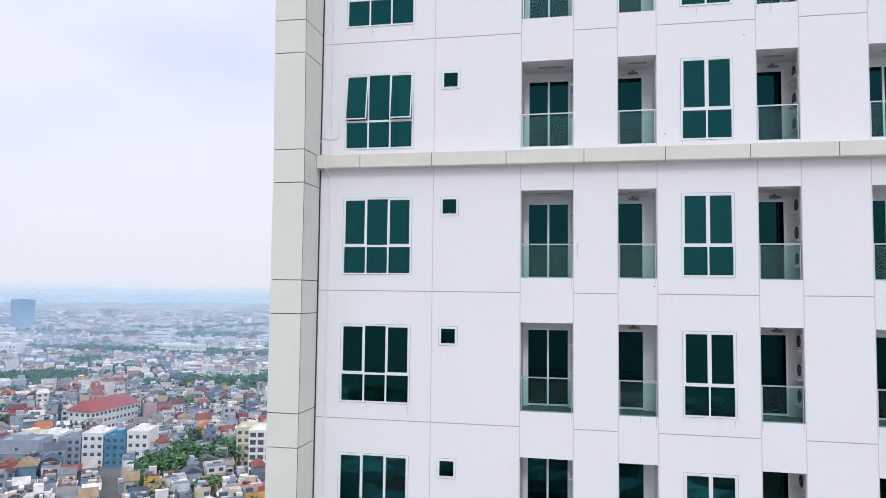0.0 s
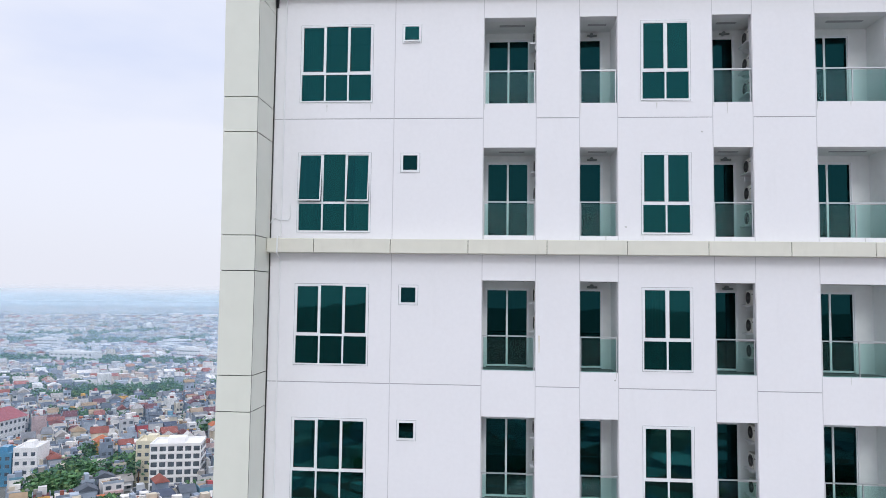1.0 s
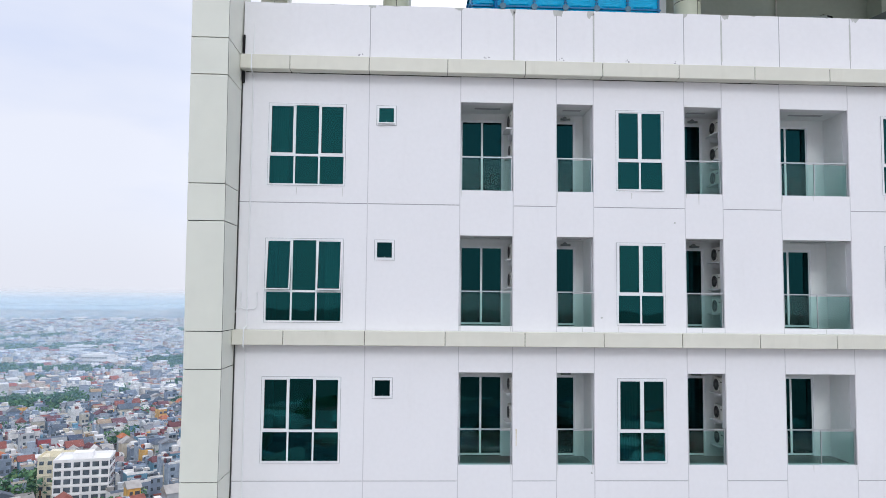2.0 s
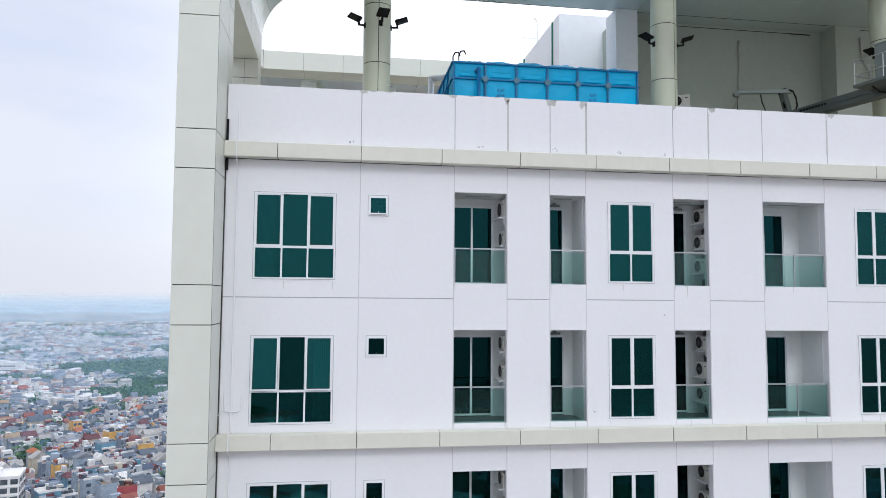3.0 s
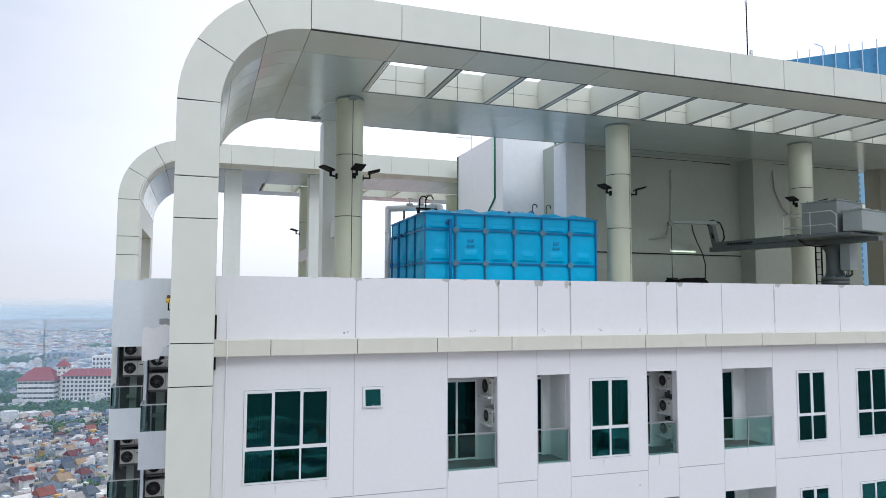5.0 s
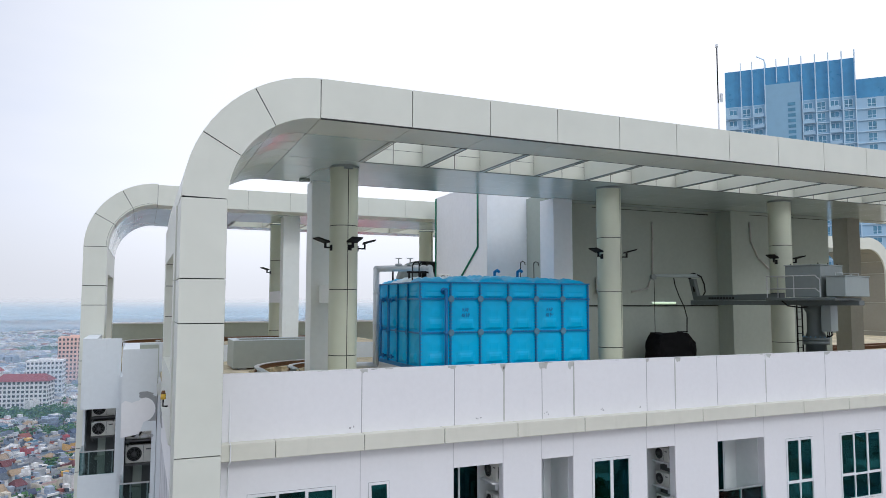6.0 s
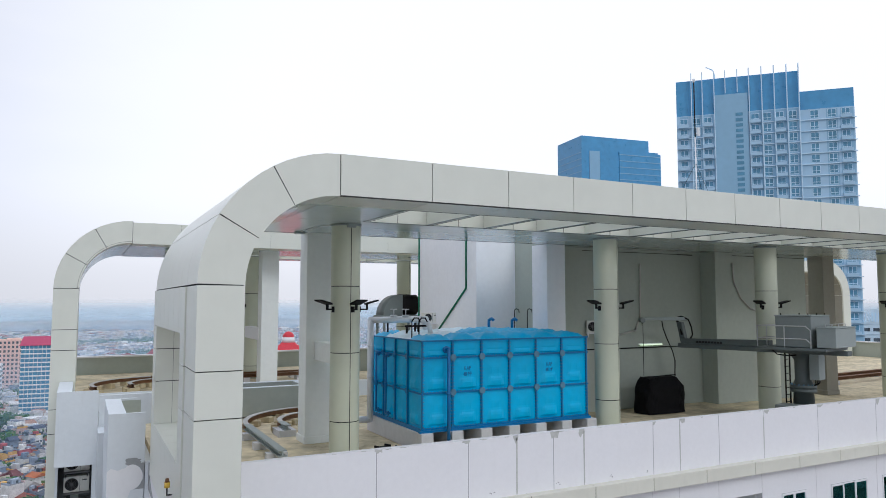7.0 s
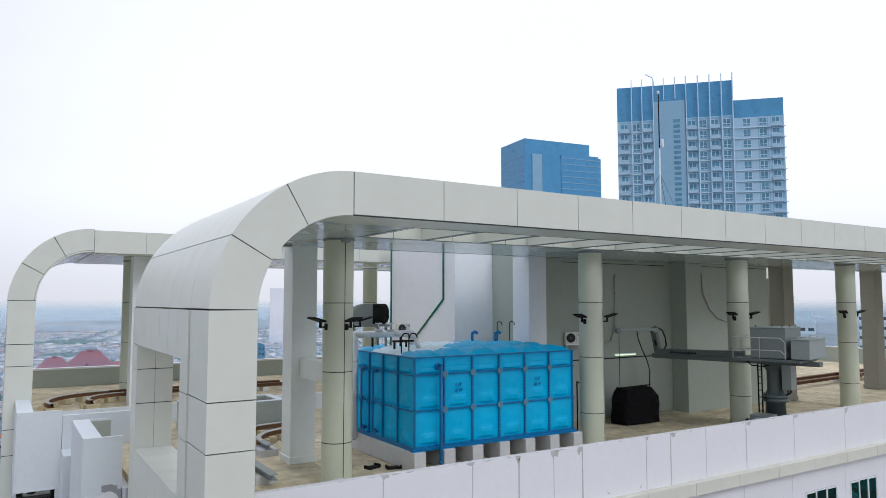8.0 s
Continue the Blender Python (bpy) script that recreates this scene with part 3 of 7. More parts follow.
CX = FIN_R + 1.83
R_IN, R_OUT = CX - FIN_R, CX - FIN_L
ARC_Z = SOFF - R_IN
Y_CUTS = [FIN_F, 0.0, 0.95, 1.9, 2.85, 3.8, 4.75, 5.7, CAN_B]
for i in range(3):
    for ya, yb in zip(Y_CUTS[:-1], Y_CUTS[1:]):
        bm = bmesh.new()
        arc_piece(bm, CX, ARC_Z, R_IN, R_OUT, 30 * i + (1.14 if i == 0 else 0.24), 30 * i + 29.76, ya + 0.009, yb - 0.009)
        if ya < 0:
            sharp_mesh(part("curved_panel", bm, BEIGE, left_frame))
            continue
        bm.free()
        for r0, r1, mat in ((R_IN, R_IN + 0.05, CURVE), (R_OUT - 0.05, R_OUT, BEIGE)):
            bm = bmesh.new()
            arc_piece(bm, CX, ARC_Z, r0, r1, 30 * i + (1.14 if i == 0 else 0.24), 30 * i + 29.76, ya + 0.009, yb - 0.009)
            sharp_mesh(part("curved_panel", bm, mat, left_frame))
bm = bmesh.new()
arc_piece(bm, CX, ARC_Z, R_IN + 0.012, R_OUT - 0.012, 0.8, 90, FIN_F + 0.012, CAN_B - 0.012, 16)
part("cladding_core", bm, DARK, left_frame)

# side wall of the frame with its opening, slightly splayed outwards towards the back
HOLE_T, PIER_Y = 94.40, 5.75


side_cuts = [FIN_B] + Y_CUTS[2:-2] + [PIER_Y]
for ya, yb in zip(side_cuts[:-1], side_cuts[1:]):
    part("cladding_panel", boxes((FIN_L - 0.03, FIN_R, ya + 0.008, yb - 0.008, HOLE_T, SPRING - 0.006)), BEIGE, left_frame)
    part("sill_panel", boxes((FIN_L - 0.03, FIN_R, ya + 0.008, yb - 0.008, 90.3, 91.80)), BEIGE, left_frame)
for za, zb in ((SPRING, HOLE_T), (HOLE_T, 93.78), (93.78, 92.92), (92.92, 90.3)):
    part("cladding_panel", boxes((FIN_L - 0.03, -0.45 - 0.004, PIER_Y + 0.006, CAN_B, zb + 0.010, za - 0.010)), BEIGE, left_frame)
    part("cladding_panel", boxes((-0.45 + 0.004, FIN_R, PIER_Y + 0.006, CAN_B, zb + 0.010, za - 0.010)), BEIGE, left_frame)
part("cladding_core", boxes((FIN_L, FIN_R - 0.012, PIER_Y + 0.016, CAN_B - 0.012, 90.4, SPRING)), DARK, left_frame)

# canopy over the roof edge
canopy = thing("roof_canopy", "cream metal-clad roof canopy with a row of square sky openings", "canopy", kind="structure")
BAY0, BAYW = 3.95, 1.82
OPEN_F, OPEN_B = 0.05, 2.68
xs = [CX, BAY0 - 0.1] + [BAY0 + BAYW * i for i in range(1, 23)]
CAN_END = xs[-1]
for i, (a, b) in enumerate(zip(xs[:-1], xs[1:])):
    a0, b0 = a + 0.008, b - 0.008
    bm = boxes((a0, b0, FIN_F, OPEN_F, SOFF, TOPZ))
    part("fascia_panel", bm, BEIGE, canopy)
    lots = [(OPEN_B, 3.9), (3.9, 5.2), (5.2, CAN_B if a < 13 else 7.2)]
    if i == 0:
        lots = [(OPEN_F + 0.005, 1.4), (1.4, OPEN_B)] + lots
    for ya, yb in lots:
        part("canopy_panel", boxes((a + 0.003, b - 0.003, ya + (0.02 if ya == OPEN_B else 0.006), yb, SOFF, SOFF + 0.42), (a0, b0, ya + 0.02, yb, SOFF + 0.43, TOPZ)), SOFFIT, canopy)
    if i > 0:
        beam = part("cross_beam", boxes((b - 0.09, b + 0.09, OPEN_F, OPEN_B, SOFF + 0.012, TOPZ)), BEIGE, canopy)
        part("soffit_plate", boxes((b - 0.10, b + 0.10, OPEN_F, OPEN_B, SOFF, SOFF + 0.011)), SOFFIT, beam)
# shadow gaps along the lower edges of the canopy and its beams
gap_lots = [(CX, CAN_END, FIN_F + 0.004, FIN_F + 0.060), (xs[1], CAN_END, OPEN_F - 0.035, OPEN_F - 0.008), (xs[1], CAN_END, OPEN_B + 0.01, OPEN_B + 0.036), (CX, CAN_END, CAN_B - 0.04, CAN_B - 0.012)]
for x in [BAY0 - 0.06] + xs[2:]:
    gap_lots += [(x - 0.082, x - 0.058, OPEN_F, OPEN_B), (x + 0.058, x + 0.082, OPEN_F, OPEN_B)]
for lot in gap_lots:
    part("shadow_gap", boxes((*lot, SOFF - 0.006, SOFF - 0.001)), DARK, canopy)
part("drip_edge", boxes((CX, CAN_END, FIN_F - 0.003, FIN_F - 0.0005, SOFF - 0.006, SOFF + 0.016)), DARK, canopy, "dark drip edge under the fascia")
for a, b in zip(xs[1:-1], xs[2:]):
    mid = (a + b) / 2
    part("shadow_gap", boxes((mid - 0.009, mid + 0.009, OPEN_B - 0.004, OPEN_B + 0.003, SOFF + 0.01, TOPZ - 0.01)), DARK, canopy)
    part("shadow_gap", boxes((mid - 0.009, mid + 0.009, OPEN_F - 0.003, OPEN_F + 0.004, SOFF + 0.01, TOPZ - 0.01)), DARK, canopy)
for a, b in zip(xs[1:-1], xs[2:]):
    part("opening_lining", boxes((a + 0.095, b - 0.095, OPEN_B - 0.003, OPEN_B + 0.004, SOFF + 0.012, SOFF + 0.40), (a + 0.095, b - 0.095, OPEN_B - 0.003, OPEN_B + 0.004, SOFF + 0.412, TOPZ)), BEIGE, canopy)
part("canopy_core", boxes((CX, CAN_END, FIN_F + 0.02, OPEN_F - 0.02, SOFF + 0.02, TOPZ - 0.02), (CX, CAN_END, OPEN_B + 0.02, CAN_B - 0.02, SOFF + 0.02, TOPZ - 0.02),
                          (CX, BAY0 - 0.2, OPEN_F, OPEN_B, SOFF + 0.02, TOPZ - 0.02)), DARK, canopy)
part("cross_beam", boxes((BAY0 - 0.1, BAY0 - 0.02, OPEN_F, OPEN_B, SOFF, TOPZ)), SOFFIT, canopy)


fitting = thing("soffit_fitting", "small grey louvred fitting with a surface conduit under the canopy", "fitting", (3.05, 6.0, SOFF))
part("louvre_box", boxes((-0.15, 0.15, -0.10, 0.10, -0.06, -0.002)), MACHINELIGHT, fitting)
part("slats", boxes(*[(-0.13, 0.13, -0.08 + 0.05 * i, -0.06 + 0.05 * i, -0.072, -0.061) for i in range(4)]), FRAME, fitting)
bm = bmesh.new()
tube(bm, [(0.0, -0.1, -0.012), (0.02, -1.9, -0.012), (0.62, -2.3, -0.012)], 0.010, 6)
part("conduit", bm, PIPEWHITE, fitting)
part("junction_box", boxes((0.52, 0.74, -2.88, -2.70, -0.11, -0.002)), MACHINELIGHT, fitting)

# ---- roof deck and columns ----
deck = thing("roof_deck", "weathered concrete roof deck in large bays", "roof deck", kind="structure")
for ix in range(13):
    for iy in range(7):
        x0, y0 = 0.0 + ix * 4.0 - (0.8 if ix == 0 else 0), 0.12 + iy * 3.8
        part("deck_slab", boxes((x0 + 0.01, ix * 4.0 + 4.0 - 0.01, y0 + 0.01, y0 + 3.79, ROOF - 0.2, ROOF)), CONCRETE, deck)
part("deck_core", boxes((-0.78, END_X, 0.27, 26.6, 90.1, ROOF - 0.03)), DARK, deck)


def make_column(r, z0, z1, cuts):
    col = thing("round_column", "round cream metal-clad column with dark panel joints", "column", group="roof columns")
    seam = radians(-62)
    n = 28
    zs = [z0] + cuts + [z1]
    for a, b in zip(zs[:-1], zs[1:]):
        bm = bmesh.new()
        lo, hi = [], []
        for i in range(n + 1):
            t = seam + 0.026 + (2 * math.pi - 0.052) * i / n
            lo.append(bm.verts.new((r * math.cos(t), r * math.sin(t), a + 0.011)))
            hi.append(bm.verts.new((r * math.cos(t), r * math.sin(t), b - 0.011)))
        for i in range(n):
            bm.faces.new((lo[i], lo[i + 1], hi[i + 1], hi[i])).smooth = True
        part("cladding_drum", bm, COLCLAD, col)
    bm = bmesh.new()
    cyl(bm, (0, 0, z0), (0, 0, z1), r - 0.014, 28)
    part("column_core", bm, DARK, col)
    bm = bmesh.new()
    cyl(bm, (0, 0, z1 - 0.05), (0, 0, z1 - 0.004), r + 0.022, 28)
    part("head_collar", bm, MACHINELIGHT, col)
    return col


col_first = make_column(0.40, 0, SOFF - ROOF, [91.87 - ROOF, 93.68 - ROOF, 95.46 - ROOF])
COLS = [(3.68, 3.63), (12.76, 3.65), (20.60, 3.66), (28.4, 3.66), (36.4, 3.66)]
col_first.matrix_basis = pose(*COLS[0], ROOF, 0, 0, -26)
for c in COLS[1:]:
    copy_thing(col_first, pose(*c, ROOF))


def make_floodlight(grp="floodlights on the columns"):
    fl = thing("floodlight", "black floodlight on a short bracket arm", "floodlight", group=grp)
    bm = boxes((-0.17, 0.17, -0.50, -0.14, -0.02, 0.035))
    for v in bm.verts:
        if v.co.y < -0.3:
            v.co.z += 0.09 if v.co.z > 0 else 0.105
    bevel(bm, 0.008)
    part("lamp_head", bm, BLACK, fl)
    part("bracket", boxes((-0.03, 0.03, -0.2, 0.0, -0.16, -0.12), (-0.03, 0.03, -0.22, -0.17, -0.16, 0.0), (-0.05, 0.05, -0.02, 0.02, -0.22, -0.06)), BLACK, fl)
    return fl


fl_first = make_floodlight()
used = False
for ci, (cx, cy) in enumerate(COLS):
    for ang in ((-72, 10, 78) if ci == 0 else (-72, 72)):
        a = radians(ang)
        m = pose(cx + 0.40 * math.sin(a), cy - 0.40 * math.cos(a), 94.98, 0, 0, ang)
        if not used:
            fl_first.matrix_basis = m
            used = True
        else:
            copy_thing(fl_first, m)

def make_pier(w, d, h, mat, label, name="square_column"):
    p = thing(name, label, "column", group="square roof columns")
    part("shaft", boxes((-w / 2, w / 2, 0, d, 0.02, h)), mat, p)
    bm = boxes((-w / 2 - 0.04, w / 2 + 0.04, -0.04, d + 0.04, 0, 0.22))
    bevel(bm, 0.02)
    part("plinth", bm, mat, p)
    return p


make_pier(0.76, 0.76, SOFF - ROOF, PIERPAINT, "white plastered square column on a low plinth").matrix_basis = pose(3.73, 6.2, ROOF)
# the two far columns carry the canopy's shade in their paint
make_pier(0.8, 0.76, SOFF - ROOF, TAUPE, "square column with canopy shade in its paint").matrix_basis = pose(28.1, 6.2, ROOF)
make_pier(0.8, 0.76, SOFF - ROOF, TAUPE, "square column with canopy shade in its paint").matrix_basis = pose(36.4, 6.2, ROOF)
bm = boxes((3.60, 3.96, 4.0, 6.2, 93.3, 93.85))
tagged(part("beam_stub", bm, PIERPAINT), "white concrete beam joining two roof columns", "beam", kind="structure")

# lift core and plant rooms
core = thing("plant_room_wall", "white rendered plant room walls with pilasters on the roof", "wall", kind="structure")
part("core_wall", boxes((11.22, 26.7, 9.6, 15.0, 90.81, 98.25)), COREWHITE, core)
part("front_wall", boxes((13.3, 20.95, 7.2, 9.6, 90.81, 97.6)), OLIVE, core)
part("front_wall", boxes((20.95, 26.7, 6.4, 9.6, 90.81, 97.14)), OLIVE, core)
part("pilaster", boxes((12.25, 13.05, 6.25, 7.2, 90.81, 97.14)), COREWHITE, core)
part("shadow_gap", boxes((14.6, 19.6, 7.19, 7.199, 97.035, 97.058), (19.6, 20.5, 7.185, 7.199, 97.02, 97.062), (22.0, 26.7, 6.39, 6.399, 97.01, 97.033)), DARK, core)
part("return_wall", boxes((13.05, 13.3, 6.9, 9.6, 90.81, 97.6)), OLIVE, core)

# ---- water tank ----
tank = thing("water_tank", "blue panelled water tank on concrete plinths, lettered with its capacity", "water tank")
TX0, TX1, TY0, TY1, TZ0, TZ1 = 5.98, 11.83, 3.60, 7.30, 91.43, 93.92
PW, PD = (TX1 - TX0) / 6, (TY1 - TY0) / 4
T_ROWS = [TZ0, TZ0 + 1.0, TZ0 + 2.0, TZ1]


def tank_panel_mesh(w, h):
    """A pressed panel in the x-z plane that bulges towards -y, with a raised dome low in its middle."""
    bm = bmesh.new()
    n, m = 16, max(12, int(16 * h))
    vs = []
    for j in range(m + 1):
        for i in range(n + 1):
            u, v = i / n, j / m
            e = min(u, 1 - u) * w
            f = min(v, 1 - v) * h
            d = min(e, f)
            y = -0.034 * min(1.0, max(0.0, (d - 0.02) / 0.34))
            cu = abs(u - 0.5) * w
            y -= 0.05 * max(0.0, min(1.0, (0.38 * w - cu - 0.30 * v * h) / 0.12, (v - 0.07) * h / 0.06, (0.42 - v) * h / 0.13))
            vs.append(bm.verts.new((u * w, y, v * h)))
    for j in range(m):
        for i in range(n):
            a = j * (n + 1) + i
            bm.faces.new((vs[a], vs[a + 1], vs[a + n + 2], vs[a + n + 1]))
    return mesh_of("tank_panel", bm, TANK)


for ri in range(3):
    h = T_ROWS[ri + 1] - T_ROWS[ri]
    front, side = tank_panel_mesh(PW - 0.012, h - 0.012), tank_panel_mesh(PD - 0.012, h - 0.012)
    for ci in range(6):
        for yy, rz, xx in ((TY0, 0, TX0 + PW * ci + 0.006), (TY1, 180, TX0 + PW * (ci + 1) - 0.006)):
            o = new("tank_panel", front)
            o.parent, o.matrix_basis = tank, pose(xx, yy, T_ROWS[ri] + 0.006, 0, 0, rz)
    for ci in range(4):
        for xx, rz, yy in ((TX0, -90, TY0 + PD * (ci + 1) - 0.006), (TX1, 90, TY0 + PD * ci + 0.006)):
            o = new("tank_panel", side)
            o.parent, o.matrix_basis = tank, pose(xx, yy, T_ROWS[ri] + 0.006, 0, 0, rz)
part("tank_core", boxes((TX0 + 0.03, TX1 - 0.03, TY0 + 0.03, TY1 - 0.03, TZ0, TZ1 - 0.05)), TANKDARK, tank)
# flanges between the panels, with their bolts
for ci in range(7):
    x = TX0 + PW * ci
    for yy in (TY0, TY1):
        part("flange", boxes((x - 0.02, x + 0.02, yy - 0.055 if yy == TY0 else yy, yy if yy == TY0 else yy + 0.055, TZ0, TZ1)), TANKDARK, tank)
for ci in range(1, 4):
    y = TY0 + PD * ci
    for xx, s in ((TX0, -1), (TX1, 1)):
        part("flange", boxes((min(xx, xx + 0.055 * s), max(xx, xx + 0.055 * s), y - 0.02, y + 0.02, TZ0, TZ1)), TANKDARK, tank)
for z in T_ROWS:
    part("flange", boxes((TX0 - 0.058, TX1 + 0.058, TY0 - 0.058, TY0 + 0.01, z - 0.022, z + 0.022)), TANKDARK, tank)
    part("flange", boxes((TX0 - 0.058, TX0 + 0.01, TY0 + 0.012, TY1 + 0.07, z - 0.022, z + 0.022)), TANKDARK, tank)
    part("flange", boxes((TX1 - 0.01, TX1 + 0.058, TY0 + 0.012, TY1 + 0.07, z - 0.022, z + 0.022)), TANKDARK, tank)
bm = bmesh.new()
for ci in range(0, 7):
    for s in (-1, 1):
        x = TX0 + PW * ci + s * 0.035
        if TX0 < x < TX1:
            for i in range(24):
                z = TZ0 + 0.06 + i * 0.1
                box(bm, x - 0.010, x + 0.010, TY0 - 0.06, TY0, z, z + 0.024)
for z in (TZ0 + 0.04, TZ0 + 1.032, TZ0 + 2.032):
    for i in range(58):
        x = TX0 + 0.05 + i * 0.1
        box(bm, x, x + 0.018, TY0 - 0.05, TY0, z - 0.008, z + 0.008)
for ci in range(1, 4):
    for i in range(24):
        z = TZ0 + 0.06 + i * 0.1
        box(bm, TX0 - 0.06, TX0, TY0 + PD * ci + 0.03, TY0 + PD * ci + 0.05, z, z + 0.026)
tagged(part("bolts", bm, GREYBOLT, tank), "rows of small grey bolts along the flanges", kind="stuff")
for ci in range(1, 6):
    for z in T_ROWS[1:3]:
        bm = bmesh.new()
        cyl(bm, (TX0 + PW * ci, TY0 - 0.085, z), (TX0 + PW * ci, TY0 - 0.06, z), 0.105, 8)
        bevel(bm, 0.006)
        part("clamp_plate", bm, GREYBOLT, tank, "grey octagonal clamp plate")
for ci in range(1, 4):
    for z in T_ROWS[1:3]:
        bm = bmesh.new()
        cyl(bm, (TX0 - 0.085, TY0 + PD * ci, z), (TX0 - 0.06, TY0 + PD * ci, z), 0.09, 8)
        part("clamp_plate", bm, TANKDARK, tank)
# lid of domed panels
lr = random.Random(9)
for ci in range(6):
    for cj in range(4):
        bm = bmesh.new()
        n = 8
        vs = []
        for j in range(n + 1):
            for i in range(n + 1):
                u, v = i / n, j / n
                e = min(u, 1 - u, v, 1 - v)
                z = 0.13 * min(1, e * 3.2) ** 0.8 + (lr.uniform(-0.035, 0.035) if 0 < i < n and 0 < j < n else 0)
                z += 0.16 * (1 - abs((ci + u) / 6 - 0.5) * 2) ** 0.7 * (1 - abs((cj + v) / 4 - 0.5) * 2) ** 0.6
                vs.append(bm.verts.new((TX0 + PW * (ci + u), TY0 + PD * (cj + v), TZ1 + 0.02 + z)))
        for j in range(n):
            for i in range(n):
                a = j * (n + 1) + i
                bm.faces.new((vs[a], vs[a + 1], vs[a + n + 2], vs[a + n + 1])).smooth = True
        pale = (ci, cj) in ((0, 1), (0, 2), (1, 1), (1, 2), (1, 3), (2, 2), (2, 3))
        part("lid_panel", bm, TANKLID if pale else TANK, tank, "pale lid panel" if pale else "")
for lot in [(TX0 - 0.1, TX1 + 0.1, TY0 - 0.1, TY0 + 0.05), (TX0 - 0.1, TX1 + 0.1, TY1 - 0.05, TY1 + 0.1)] + [(TX0 + PW * c - 0.05, TX0 + PW * c + 0.05, TY0 + 0.05, TY1 - 0.05) for c in range(7)]:
    part("skid_beam", boxes((*lot, TZ0 - 0.09, TZ0 - 0.024)), TANKDARK, tank)
# stencilled capacity
for tx in (TX0 + PW * 1.5, TX0 + PW * 4.5):
    for body, dz in (("KAP", 0.62), ("48 M\u00b3", 0.45)):
        cu = bpy.data.curves.new("lettering", "FONT")
        cu.body, cu.size, cu.align_x, cu.extrude = body, 0.17, "CENTER", 0.002
        cu.materials.append(BLUEPIPE)
        o = new("lettering", cu)
        o.parent = tank
        o.matrix_basis = pose(tx, TY0 - 0.046, T_ROWS[1] + dz, 90, 0, 0) @ Matrix.Diagonal((0.72, 1, 1, 1))
# overflow and inlet pipes
bm = bmesh.new()
tube(bm, [(6.72, TY0 - 0.02, 93.66), (6.72, TY0 - 0.24, 93.70), (6.72, TY0 - 0.24, 90.9)], 0.05, 12)
cyl(bm, (6.72, TY0 - 0.10, 93.67), (6.72, TY0 - 0.05, 93.66), 0.10, 14)
for z in (92.4, 91.0):
    cyl(bm, (6.72, TY0 - 0.24, z), (6.72, TY0 - 0.24, z + 0.05), 0.075, 12)
part("overflow_pipe", bm, BLUEPIPE, tank, "dark blue drop pipe")
for y in (6.55, 5.75):
    bm = bmesh.new()
    tube(bm, [(5.95, y, 93.4), (5.76, y, 93.4), (5.76, y, 91.6), (5.95, y, 91.6)], 0.035, 10)
    for z in (93.4, 91.6):
        cyl(bm, (5.82, y, z), (5.86, y, z), 0.08, 12)
        cyl(bm, (5.76, y, z), (5.76, y - 0.16, z + 0.05), 0.018, 8)
    cyl(bm, (5.76, y, 92.4), (5.76, y, 92.55), 0.06, 10)
    part("valve_pipe", bm, BLUEPIPE, tank, "dark blue valve pipe")
bm = bmesh.new()
tube(bm, [(4.9, 7.15, 91.25), (5.72, 6.95, 91.25), (5.72, 6.95, 94.45), (7.35, 6.2, 94.48), (7.35, 6.2, 94.05)], 0.105, 14)
for c in ((5.72, 6.95, 92.6), (5.72, 6.95, 93.6)):
    cyl(bm, c, (c[0], c[1], c[2] + 0.05), 0.12, 14)
cyl(bm, (6.4, 6.64, 94.42), (6.4, 6.64, 94.6), 0.07, 12)
cyl(bm, (6.7, 6.5, 94.42), (6.7, 6.5, 94.62), 0.06, 12)
part("inlet_pipe", bm, PIPEWHITE, tank, "pale grey inlet pipe bent over the lid")
for vx, vy in ((6.4, 6.64), (6.75, 6.47)):
    bm = bmesh.new()
    cyl(bm, (vx, vy, 94.56), (vx, vy, 94.62), 0.12, 14)
    cyl(bm, (vx, vy, 94.62), (vx, vy, 94.80), 0.022, 8)
    for i in range(12):
        a, b = 2 * math.pi * i / 12, 2 * math.pi * (i + 1) / 12
        cyl(bm, (vx + 0.10 * math.cos(a), vy + 0.10 * math.sin(a), 94.80), (vx + 0.10 * math.cos(b), vy + 0.10 * math.sin(b), 94.80), 0.014, 5, caps=False)
    cyl(bm, (vx - 0.10, vy, 94.80), (vx + 0.10, vy, 94.80), 0.012, 5)
    cyl(bm, (vx, vy - 0.10, 94.80), (vx, vy + 0.10, 94.80), 0.012, 5)
    part("stop_valve", bm, STEEL, tank, "grey stop valve with a hand wheel")
bm = bmesh.new()
tube(bm, [(6.9, 6.4, 94.45), (6.9, 5.5, 94.45), (7.0, 5.3, 94.40), (7.05, 5.2, 94.05)], 0.075, 12)
part("branch_pipe", bm, PIPEWHITE, tank, "pale grey branch pipe over the lid")
part("pipe_stand", boxes((6.2, 6.25, 6.7, 6.75, 94.0, 94.36), (7.0, 7.05, 6.3, 6.35, 94.0, 94.36), (6.3, 6.35, 5.4, 5.45, 93.9, 94.3), (6.6, 6.65, 5.2, 5.25, 93.9, 94.3), (6.25, 7.0, 5.38, 5.43, 94.26, 94.32)), BLACK, tank)
for dx in (0.08, 0.24):
    bm = bmesh.new()
    tube(bm, [(6.05 + dx, 4.7 - dx, 92.6), (6.05 + dx, 4.7 - dx, 94.46), (6.1 + dx, 4.64 - dx, 94.56), (6.2 + dx, 4.58 - dx, 94.56), (6.25 + dx, 4.54 - dx, 94.44)], 0.02, 6)
    part("ladder_hook", bm, BLACK, tank, "black steel ladder hook")
